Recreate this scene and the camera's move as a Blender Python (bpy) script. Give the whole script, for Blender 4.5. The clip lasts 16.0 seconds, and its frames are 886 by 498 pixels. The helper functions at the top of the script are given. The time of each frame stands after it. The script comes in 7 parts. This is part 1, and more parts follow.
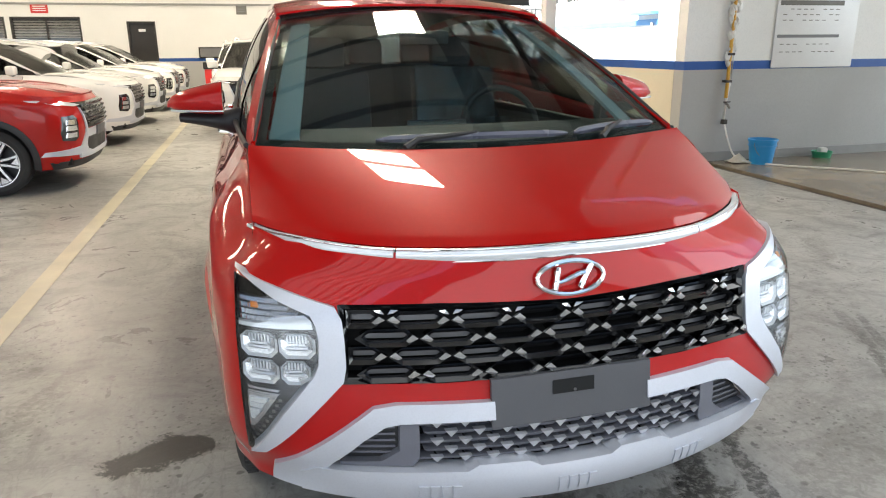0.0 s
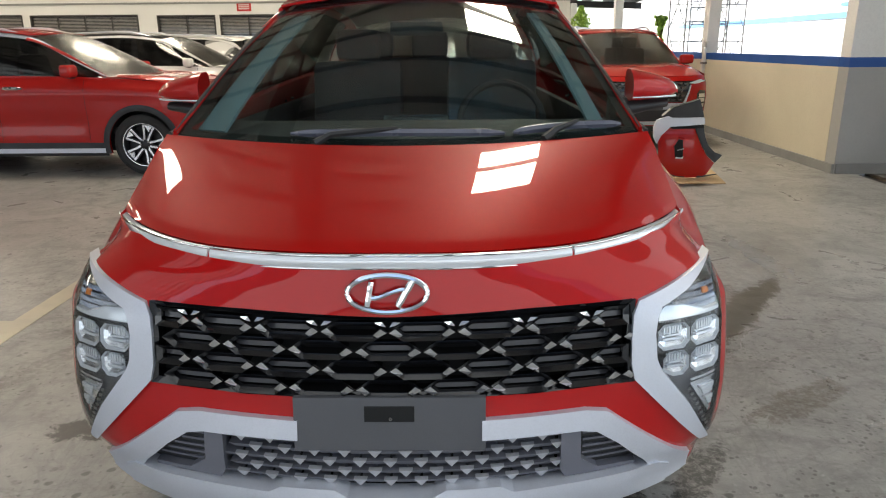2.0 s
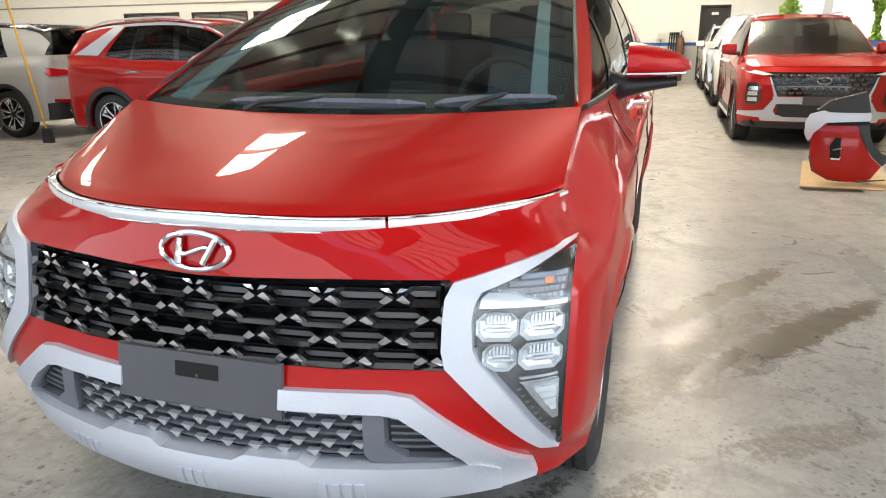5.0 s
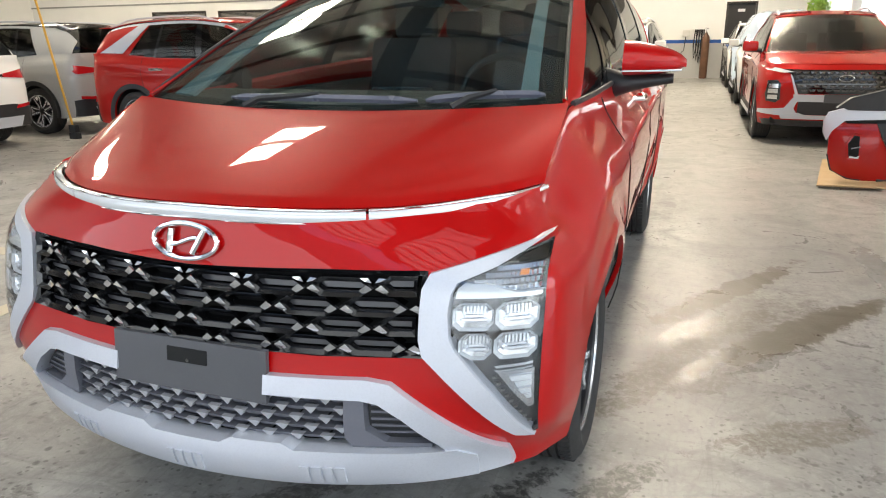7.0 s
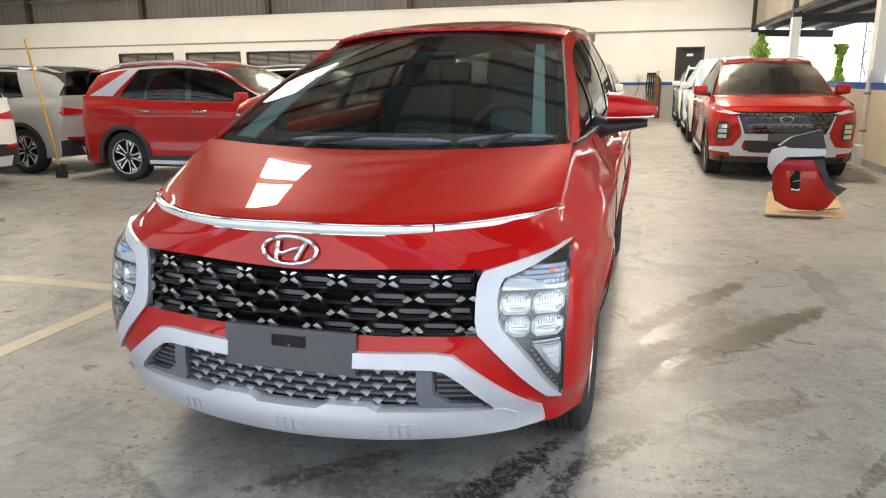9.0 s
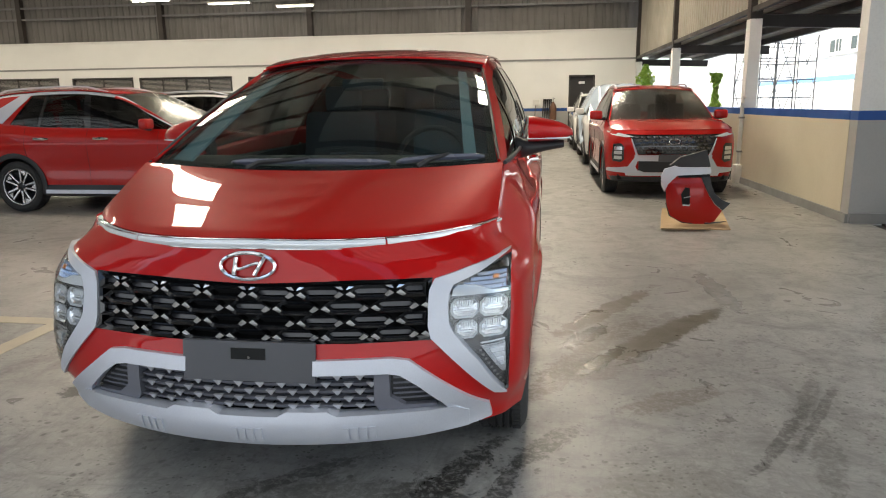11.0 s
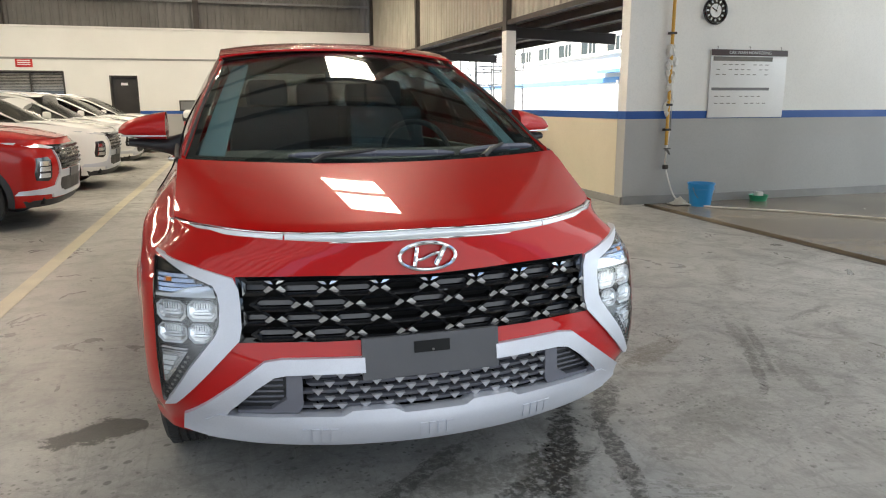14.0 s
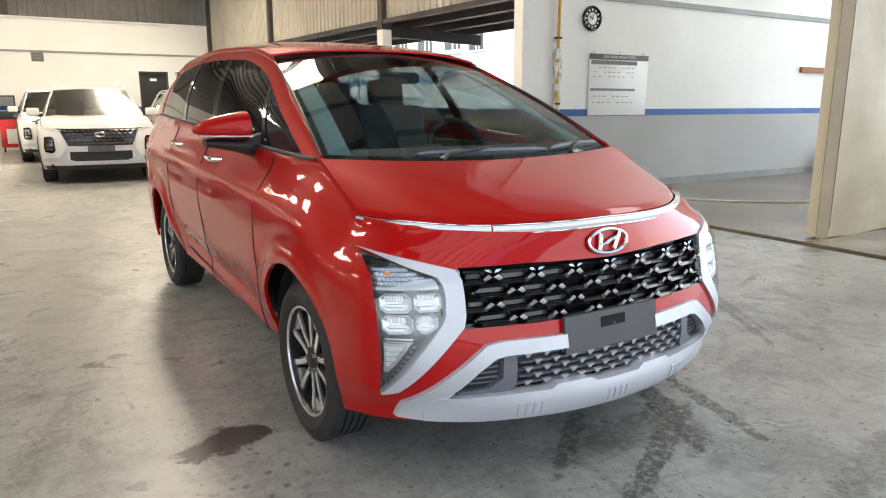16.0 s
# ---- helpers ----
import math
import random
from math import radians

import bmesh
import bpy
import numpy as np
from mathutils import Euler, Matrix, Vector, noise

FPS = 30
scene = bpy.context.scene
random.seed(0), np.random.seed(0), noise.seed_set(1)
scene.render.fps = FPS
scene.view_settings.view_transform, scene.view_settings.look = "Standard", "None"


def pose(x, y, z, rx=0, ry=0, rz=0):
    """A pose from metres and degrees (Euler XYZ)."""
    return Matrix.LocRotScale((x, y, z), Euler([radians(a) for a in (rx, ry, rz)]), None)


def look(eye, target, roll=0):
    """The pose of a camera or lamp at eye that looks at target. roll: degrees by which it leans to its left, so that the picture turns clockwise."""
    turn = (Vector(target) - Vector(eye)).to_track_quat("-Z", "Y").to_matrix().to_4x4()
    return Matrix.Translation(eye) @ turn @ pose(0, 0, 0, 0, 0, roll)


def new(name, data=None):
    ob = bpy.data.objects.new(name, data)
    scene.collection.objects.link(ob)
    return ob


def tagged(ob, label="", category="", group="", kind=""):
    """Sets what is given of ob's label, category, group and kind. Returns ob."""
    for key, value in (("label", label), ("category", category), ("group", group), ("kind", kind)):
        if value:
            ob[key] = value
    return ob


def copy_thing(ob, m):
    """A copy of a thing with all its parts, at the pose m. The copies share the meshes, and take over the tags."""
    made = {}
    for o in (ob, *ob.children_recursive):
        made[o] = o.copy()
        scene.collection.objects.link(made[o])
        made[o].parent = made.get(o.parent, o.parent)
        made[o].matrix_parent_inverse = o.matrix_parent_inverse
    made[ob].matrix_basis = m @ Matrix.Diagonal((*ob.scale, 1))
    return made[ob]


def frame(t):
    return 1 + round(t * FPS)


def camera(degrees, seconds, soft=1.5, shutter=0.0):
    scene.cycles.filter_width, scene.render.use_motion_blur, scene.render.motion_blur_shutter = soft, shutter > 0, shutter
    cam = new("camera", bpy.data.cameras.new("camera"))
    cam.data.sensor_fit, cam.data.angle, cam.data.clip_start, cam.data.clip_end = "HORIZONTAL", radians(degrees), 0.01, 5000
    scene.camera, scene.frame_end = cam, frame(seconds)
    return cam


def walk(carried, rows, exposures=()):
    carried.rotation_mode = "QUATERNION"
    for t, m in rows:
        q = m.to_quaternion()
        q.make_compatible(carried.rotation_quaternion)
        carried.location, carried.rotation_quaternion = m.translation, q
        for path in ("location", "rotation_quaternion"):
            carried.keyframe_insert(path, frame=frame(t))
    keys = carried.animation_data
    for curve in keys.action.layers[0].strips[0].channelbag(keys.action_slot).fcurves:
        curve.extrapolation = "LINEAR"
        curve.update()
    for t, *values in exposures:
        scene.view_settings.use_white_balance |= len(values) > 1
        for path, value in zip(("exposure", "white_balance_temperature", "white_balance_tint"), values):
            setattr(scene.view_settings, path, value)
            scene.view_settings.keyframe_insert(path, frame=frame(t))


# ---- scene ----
cam = camera(65.2, 16.0, 1.1)
PATH = [
    (0, (-0.721, -0.014, 1.409), (-0.23, 1.842, 0.85), -0.5),
    (0.5, (-0.498, -0.002, 1.416), (-0.147, 1.884, 0.851), -0.6),
    (1, (-0.267, -0.015, 1.401), (-0.029, 1.889, 0.837), -0.6),
    (1.5, (-0.027, -0.015, 1.389), (0.074, 1.901, 0.825), -0.6),
    (2, (0.169, 0.046, 1.386), (0.139, 1.964, 0.819), -0.5),
    (2.5, (0.338, 0.066, 1.38), (0.189, 1.977, 0.81), -0.3),
    (3, (0.55, 0.077, 1.36), (0.285, 1.976, 0.79), -0.4),
    (3.5, (0.697, 0.152, 1.339), (0.361, 2.04, 0.769), -0.6),
    (4, (0.816, 0.213, 1.323), (0.398, 2.082, 0.749), -0.6),
    (4.5, (0.931, 0.245, 1.301), (0.413, 2.089, 0.726), -0.6),
    (7, (1.132, 0.231, 1.299), (0.486, 2.032, 0.717), -0.8),
    (7.5, (1.113, 0.102, 1.331), (0.468, 1.907, 0.76), -0.7),
    (8, (1.094, -0.085, 1.359), (0.462, 1.734, 0.818), -0.7),
    (10.5, (0.977, -0.502, 1.348), (0.632, 1.423, 0.929), -0.6),
    (11, (0.943, -0.533, 1.348), (0.667, 1.405, 0.937), -0.7),
    (11.5, (0.838, -0.536, 1.341), (0.658, 1.414, 0.932), -0.6),
    (12, (0.66, -0.485, 1.331), (0.57, 1.471, 0.921), -0.4),
    (12.5, (0.423, -0.509, 1.339), (0.46, 1.448, 0.929), -0.4),
    (13, (0.104, -0.592, 1.332), (0.294, 1.357, 0.925), -0.3),
    (13.5, (-0.202, -0.578, 1.305), (0.155, 1.348, 0.898), -0.3),
    (14, (-0.53, -0.538, 1.312), (0.018, 1.342, 0.904), -0.2),
    (14.5, (-0.877, -0.539, 1.334), (-0.191, 1.295, 0.925), -0.2),
    (15, (-1.155, -0.463, 1.311), (-0.361, 1.325, 0.899), -0.2),
    (15.5, (-1.425, -0.331, 1.319), (-0.51, 1.399, 0.904), -0.2),
    (16, (-1.743, -0.236, 1.33), (-0.721, 1.432, 0.913), 0.1),
]
walk(cam, [(t, look(eye, target, roll)) for t, eye, target, roll in PATH],
     exposures=[(0, 1.90), (1, 1.41), (1.5, 1.34), (3, 1.65), (4.5, 2.05), (7, 1.95), (8, 1.90), (10.5, 1.78), (11, 1.32), (11.5, 1.16), (12, 1.28), (12.5, 1.38), (13.5, 1.54), (14.5, 1.62), (16, 1.90)])

# ---- daylight ----
world = bpy.data.worlds.new("sky")
scene.world = world
world.use_nodes = True
_wn = world.node_tree
_sky = _wn.nodes.new("ShaderNodeTexSky")
_sky.sky_type = "NISHITA"
_sky.sun_disc = False
SUN_UP, SUN_TURN = radians(46), radians(250)
_sky.sun_elevation, _sky.sun_rotation = SUN_UP, SUN_TURN
_bg = _wn.nodes["Background"]
_bg.inputs["Strength"].default_value = 0.12
_wn.links.new(_sky.outputs["Color"], _bg.inputs["Color"])
sun = new("sun", bpy.data.lights.new("sun", "SUN"))
sun.data.energy, sun.data.angle, sun.data.color = 5.0, radians(0.6), (1.0, 0.95, 0.87)
_sd = Vector((math.sin(SUN_TURN) * math.cos(SUN_UP), math.cos(SUN_TURN) * math.cos(SUN_UP), math.sin(SUN_UP)))
sun.matrix_world = look(_sd * 50, (0, 0, 0))
scene.view_settings.exposure = 1.8


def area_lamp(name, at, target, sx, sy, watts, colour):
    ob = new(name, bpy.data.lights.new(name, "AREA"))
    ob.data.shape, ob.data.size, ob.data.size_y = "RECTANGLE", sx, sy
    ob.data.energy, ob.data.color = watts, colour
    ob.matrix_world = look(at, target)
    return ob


# ---- materials ----
def material(name, base, rough=0.5, metal=0.0, coat=0.0, spec=0.5):
    m = bpy.data.materials.new(name)
    m.use_nodes = True
    b = m.node_tree.nodes["Principled BSDF"]
    b.inputs["Base Color"].default_value = (*base, 1)
    b.inputs["Roughness"].default_value = rough
    b.inputs["Metallic"].default_value = metal
    b.inputs["Coat Weight"].default_value = coat
    b.inputs["Coat Roughness"].default_value = 0.03
    b.inputs["Specular IOR Level"].default_value = spec
    return m


def nodes(m):
    return m.node_tree.nodes, m.node_tree.links, m.node_tree.nodes["Principled BSDF"]


def place(m, scale=(1, 1, 1), world_space=True):
    n, l, _ = nodes(m)
    if world_space:
        g = n.new("ShaderNodeNewGeometry").outputs["Position"]
    else:
        g = n.new("ShaderNodeTexCoord").outputs["Object"]
    mp = n.new("ShaderNodeMapping")
    mp.inputs["Scale"].default_value = scale
    l.new(g, mp.inputs["Vector"])
    return mp.outputs["Vector"]


def noise_tex(m, vec, scale, detail=6, rough=0.55, distort=0.0):
    n, l, _ = nodes(m)
    t = n.new("ShaderNodeTexNoise")
    t.inputs["Scale"].default_value, t.inputs["Detail"].default_value = scale, detail
    t.inputs["Roughness"].default_value, t.inputs["Distortion"].default_value = rough, distort
    l.new(vec, t.inputs["Vector"])
    return t.outputs["Fac"]


def ramp(m, fac, stops):
    n, l, _ = nodes(m)
    r = n.new("ShaderNodeValToRGB")
    e = r.color_ramp.elements
    while len(e) < len(stops):
        e.new(0.5)
    for el, (p, c) in zip(e, stops):
        el.position = p
        el.color = (*c, 1) if len(c) == 3 else c
    l.new(fac, r.inputs["Fac"])
    return r.outputs["Color"]


def mix(m, a, b, fac, mode="MIX"):
    n, l, _ = nodes(m)
    x = n.new("ShaderNodeMix")
    x.data_type, x.blend_type = "RGBA", mode
    for sock, v in ((x.inputs[6], a), (x.inputs[7], b)):
        if isinstance(v, tuple):
            sock.default_value = (*v, 1)
        else:
            l.new(v, sock)
    if isinstance(fac, (int, float)):
        x.inputs[0].default_value = fac
    else:
        l.new(fac, x.inputs[0])
    return x.outputs[2]


def bump(m, height, strength, distance=0.01):
    n, l, b = nodes(m)
    k = n.new("ShaderNodeBump")
    k.inputs["Strength"].default_value, k.inputs["Distance"].default_value = strength, distance
    l.new(height, k.inputs["Height"])
    l.new(k.outputs["Normal"], b.inputs["Normal"])


def grey(v):
    return (v, v, v)


def worn(name, base, dark, rough=0.5, scale=3.0, fine=60.0, metal=0.0, coat=0.0, bumps=0.15, world_space=False, spec=0.5):
    """A surface with blotches, a fine grain and slight relief."""
    m = material(name, base, rough, metal, coat, spec)
    n, l, b = nodes(m)
    v = place(m, world_space=world_space)
    big = noise_tex(m, v, scale, 8, 0.6, 0.4)
    small = noise_tex(m, v, fine, 4, 0.6)
    c = ramp(m, big, [(0.3, dark), (0.65, base)])
    c = mix(m, c, tuple(x * 0.86 for x in base), ramp(m, small, [(0.45, grey(0)), (0.75, grey(0.6))]))
    l.new(c, b.inputs["Base Color"])
    r = ramp(m, big, [(0.3, grey(min(1, rough * 1.25))), (0.7, grey(rough * 0.85))])
    l.new(r, b.inputs["Roughness"])
    if bumps:
        bump(m, small, bumps, 0.002)
    return m


def car_paint(name, base, flake, metal=0.0):
    """Base coat with metal flakes under a clear coat that has a slight orange peel and a little dust."""
    m = material(name, base, 0.42, metal, 1.0, 0.1)
    n, l, b = nodes(m)
    v = place(m, world_space=False)
    f = noise_tex(m, v, 900, 2, 0.5)
    d = noise_tex(m, v, 2.5, 6, 0.6)
    c = mix(m, base, flake, ramp(m, f, [(0.5, grey(0)), (0.72, grey(0.8))]))
    c = mix(m, c, (0.30, 0.24, 0.20), ramp(m, d, [(0.55, grey(0)), (0.85, grey(0.015))]))
    b.inputs["Coat IOR"].default_value = 1.38
    l.new(c, b.inputs["Base Color"])
    l.new(ramp(m, d, [(0.4, grey(0.006)), (0.8, grey(0.02))]), b.inputs["Coat Roughness"])
    return m


def sheet_glass(name, tint, gloss=0.02, least=0.045):
    """Thin glass: tinted see-through with a Fresnel gloss."""
    m = bpy.data.materials.new(name)
    m.use_nodes = True
    n, l = m.node_tree.nodes, m.node_tree.links
    n.remove(n["Principled BSDF"])
    t, g, f, x = (n.new("ShaderNodeBsdfTransparent"), n.new("ShaderNodeBsdfGlossy"), n.new("ShaderNodeLayerWeight"), n.new("ShaderNodeMixShader"))
    t.inputs["Color"].default_value = (*tint, 1)
    g.inputs["Roughness"].default_value = gloss
    f.inputs["Blend"].default_value = 0.5
    p, k = n.new("ShaderNodeMath"), n.new("ShaderNodeMath")
    p.operation, k.operation = "POWER", "MULTIPLY_ADD"
    p.inputs[1].default_value = 5.0
    k.inputs[1].default_value, k.inputs[2].default_value = 0.93 - least, least
    l.new(f.outputs["Facing"], p.inputs[0])
    l.new(p.outputs[0], k.inputs[0])
    l.new(k.outputs[0], x.inputs[0])
    l.new(t.outputs[0], x.inputs[1])
    l.new(g.outputs[0], x.inputs[2])
    l.new(x.outputs[0], n["Material Output"].inputs["Surface"])
    return m


RED = car_paint("red_paint", (0.40, 0.0007, 0.0010), (0.55, 0.003, 0.003), 0.12)
ORANGE_RED = car_paint("red_paint_suv", (0.38, 0.008, 0.006), (0.52, 0.016, 0.010), 0.1)
WHITE = car_paint("white_paint", (0.78, 0.77, 0.74), (0.82, 0.81, 0.79))
SILVER_PAINT = car_paint("silver_paint", (0.42, 0.42, 0.41), (0.6, 0.6, 0.6))
BLACK_PAINT = car_paint("black_paint", (0.012, 0.012, 0.013), (0.03, 0.03, 0.03))
WIPER = worn("wiper_plastic", (0.10, 0.105, 0.14), (0.08, 0.085, 0.115), 0.25, 4, 200, 0, 0.2, 0.05)
SATIN = worn("satin_silver_plastic", (0.60, 0.615, 0.67), (0.55, 0.565, 0.62), 0.34, 2.0, 200, 0.35, 0.0, 0.05)
CHROME = material("chrome", (0.82, 0.82, 0.83), 0.07, 1.0)
GLOSS_BLACK = material("piano_black", (0.006, 0.006, 0.007), 0.12, 0.0, 0.6)
BLACK_PLASTIC = worn("black_plastic", (0.022, 0.022, 0.024), (0.016, 0.016, 0.018), 0.5, 4, 260, 0, 0, 0.2)
GREY_PLASTIC = worn("grey_plastic", (0.145, 0.147, 0.172), (0.128, 0.130, 0.152), 0.42, 4, 260, 0, 0, 0.15)
PLATE_GREY = worn("plate_plastic", (0.088, 0.088, 0.096), (0.078, 0.078, 0.086), 0.45, 4, 260, 0, 0, 0.1)
RUBBER = worn("tyre_rubber", (0.020, 0.020, 0.021), (0.032, 0.030, 0.028), 0.7, 5, 120, 0, 0, 0.25)
ALLOY = material("machined_alloy", (0.74, 0.74, 0.75), 0.26, 0.75)
ALLOY_DARK = material("dark_alloy", (0.03, 0.03, 0.033), 0.35, 0.4)
STEEL = material("brake_steel", (0.25, 0.24, 0.23), 0.4, 1.0)
WINDSCREEN = sheet_glass("windscreen_glass", (0.70, 0.79, 0.79))
DUSTY = sheet_glass("dusty_windscreen_glass", (0.62, 0.62, 0.58), 0.22, 0.20)
SIDE_GLASS = sheet_glass("side_glass", (0.80, 0.84, 0.84))
TINTED = sheet_glass("tinted_glass", (0.40, 0.40, 0.395))
LENS = sheet_glass("clear_lens", (0.93, 0.94, 0.95))
MIRROR = material("mirror_glass", (0.85, 0.85, 0.86), 0.02, 1.0)
REFLECTOR = material("lamp_reflector", (0.72, 0.73, 0.75), 0.12, 0.92)
AMBER = material("amber_lens", (0.75, 0.22, 0.03), 0.2, 0.0, 0.5)
RED_LENS = material("red_lens", (0.45, 0.01, 0.015), 0.15, 0.0, 0.8)
INTERIOR = worn("dark_interior", (0.032, 0.032, 0.034), (0.026, 0.026, 0.028), 0.6, 6, 150, 0, 0, 0.2)
SEAT = worn("seat_fabric", (0.075, 0.075, 0.08), (0.06, 0.06, 0.065), 0.8, 6, 200, 0, 0, 0.3)
FILM = sheet_glass("protective_film", (0.84, 0.88, 0.90), 0.12)
UNDER = material("underbody_black", (0.008, 0.008, 0.008), 0.9)


# ---- mesh tools ----
def curve(xs, vs):
    """A smooth curve through a few knots."""
    xs, vs = [float(a) for a in xs], [float(a) for a in vs]
    n = len(xs)
    s = [(vs[i + 1] - vs[i]) / (xs[i + 1] - xs[i]) for i in range(n - 1)]
    t = [s[0]] + [0.0 if s[i - 1] * s[i] <= 0 else 2 * s[i - 1] * s[i] / (s[i - 1] + s[i]) for i in range(1, n - 1)] + [s[-1]]

    def f(x):
        if x <= xs[0]:
            return vs[0]
        if x >= xs[-1]:
            return vs[-1]
        i = 0
        while x > xs[i + 1]:
            i += 1
        h = xs[i + 1] - xs[i]
        u = (x - xs[i]) / h
        return ((1 + 2 * u) * (1 - u) ** 2 * vs[i] + u * (1 - u) ** 2 * h * t[i] + u * u * (3 - 2 * u) * vs[i + 1] + u * u * (u - 1) * h * t[i + 1])
    return f


def ease(a, b, x):
    u = min(1.0, max(0.0, (x - a) / (b - a)))
    return u * u * (3 - 2 * u)


def link_mesh(name, bm, mat, parent=None, label="", smooth=True, sharp=35):
    me = bpy.data.meshes.new(name)
    bmesh.ops.recalc_face_normals(bm, faces=bm.faces) if len(bm.faces) < 60000 else None
    for f in bm.faces:
        f.smooth = smooth
    if smooth:
        lim = radians(sharp)
        for e in bm.edges:
            if len(e.link_faces) == 2 and e.calc_face_angle(0.0) > lim:
                e.smooth = False
    bm.to_mesh(me)
    bm.free()
    for m in (mat if isinstance(mat, (list, tuple)) else [mat]):
        me.materials.append(m)
    ob = new(name, me)
    if parent is not None:
        ob.parent = parent
    if label:
        ob["label"] = label
    return ob


def part(name, bm, mat, parent, label="", smooth=True, sharp=35):
    return link_mesh(name, bm, mat, parent, label, smooth, sharp)


def thing(name, m, label, category, group="", kind=""):
    ob = new(name)
    ob.matrix_basis = m
    return tagged(ob, label, category, group, kind)


def grid(fn, nu, nv, bm=None):
    """A sheet of nu x nv cells; fn(u, v) gives the point or None."""
    bm = bm or bmesh.new()
    vs = [[bm.verts.new(fn(i / nu, j / nv)) for j in range(nv + 1)] for i in range(nu + 1)]
    for i in range(nu):
        for j in range(nv):
            bm.faces.new((vs[i][j], vs[i + 1][j], vs[i + 1][j + 1], vs[i][j + 1]))
    return bm


def thicken(bm, d):
    """Gives an open sheet a thickness d."""
    bmesh.ops.remove_doubles(bm, verts=bm.verts, dist=1e-5)
    bmesh.ops.recalc_face_normals(bm, faces=bm.faces)
    bmesh.ops.solidify(bm, geom=list(bm.faces), thickness=d)
    return bm


def box(x0, x1, y0, y1, z0, z1, bevel=0.0, bm=None, seg=2):
    own = bmesh.new()
    r = bmesh.ops.create_cube(own, size=1)
    bmesh.ops.scale(own, vec=(x1 - x0, y1 - y0, z1 - z0), verts=r["verts"])
    bmesh.ops.translate(own, vec=((x0 + x1) / 2, (y0 + y1) / 2, (z0 + z1) / 2), verts=r["verts"])
    if bevel:
        bmesh.ops.bevel(own, geom=list(own.edges), offset=bevel, segments=seg, profile=0.6, affect="EDGES")
    if bm is None:
        return own
    return merge(bm, own)


def merge(bm, other, m=None):
    me = bpy.data.meshes.new("tmp")
    if m is not None:
        other.transform(m)
    other.to_mesh(me)
    other.free()
    bm.from_mesh(me)
    bpy.data.meshes.remove(me)
    return bm


def tube(points, r, seg=8, bm=None, closed=False, caps=True):
    """A round bar along points; r a number or a list."""
    bm = bm or bmesh.new()
    pts = [Vector(p) for p in points]
    n = len(pts)
    rings = []
    up = Vector((0, 0, 1))
    for i, p in enumerate(pts):
        a = pts[(i - 1) % n] if closed else pts[max(i - 1, 0)]
        b = pts[(i + 1) % n] if closed else pts[min(i + 1, n - 1)]
        d = (b - a).normalized()
        s = d.cross(up)
        if s.length < 0.05:
            s = d.cross(Vector((1, 0, 0)))
        s.normalize()
        w = s.cross(d)
        rr = r[i] if isinstance(r, (list, tuple)) else r
        rings.append([bm.verts.new(p + (s * math.cos(2 * math.pi * k / seg) + w * math.sin(2 * math.pi * k / seg)) * rr) for k in range(seg)])
    for i in range(n if closed else n - 1):
        q, t = rings[i], rings[(i + 1) % n]
        for k in range(seg):
            bm.faces.new((q[k], q[(k + 1) % seg], t[(k + 1) % seg], t[k]))
    if caps and not closed:
        bm.faces.new(rings[0])
        bm.faces.new(rings[-1])
    return bm


def lathe(profile, seg=32, bm=None, axis="z"):
    """Turns (r, h) pairs about an axis."""
    bm = bm or bmesh.new()
    rings = []
    for r, h in profile:
        ring = []
        for k in range(seg):
            a = 2 * math.pi * k / seg
            p = (r * math.cos(a), r * math.sin(a), h) if axis == "z" else (h, r * math.cos(a), r * math.sin(a))
            ring.append(bm.verts.new(p))
        rings.append(ring)
    for q, t in zip(rings, rings[1:]):
        for k in range(seg):
            bm.faces.new((q[k], q[(k + 1) % seg], t[(k + 1) % seg], t[k]))
    return bm


def slab(outline, fn, depth, step=0.03, bm=None, holes=()):
    """A flat outline in (x, z) pressed on to a curved skin y = fn(x, z) and given a depth behind it. The outline is cut into small cells."""
    own = bmesh.new()
    vs = [own.verts.new((x, 0, z)) for x, z in outline]
    own.faces.new(vs)
    xs, zs = [p[0] for p in outline], [p[1] for p in outline]
    for lo, hi, no in ((min(xs), max(xs), (1, 0, 0)), (min(zs), max(zs), (0, 0, 1))):
        k = int((hi - lo) / step)
        for i in range(1, k + 1):
            c = lo + (hi - lo) * i / (k + 1)
            bmesh.ops.bisect_plane(own, geom=list(own.verts) + list(own.edges) + list(own.faces), plane_co=(c * no[0], 0, c * no[2]), plane_no=no, dist=1e-6)
    front = list(own.faces)
    r = bmesh.ops.extrude_face_region(own, geom=front)
    back = [g for g in r["geom"] if isinstance(g, bmesh.types.BMVert)]
    bset = set(back)
    for v in own.verts:
        y = fn(v.co.x, v.co.z)
        v.co.y = y + (depth if v in bset else 0.0)
    if bm is None:
        return own
    return merge(bm, own)


def mirrored(outline):
    return [(-x, z) for x, z in reversed(outline)]


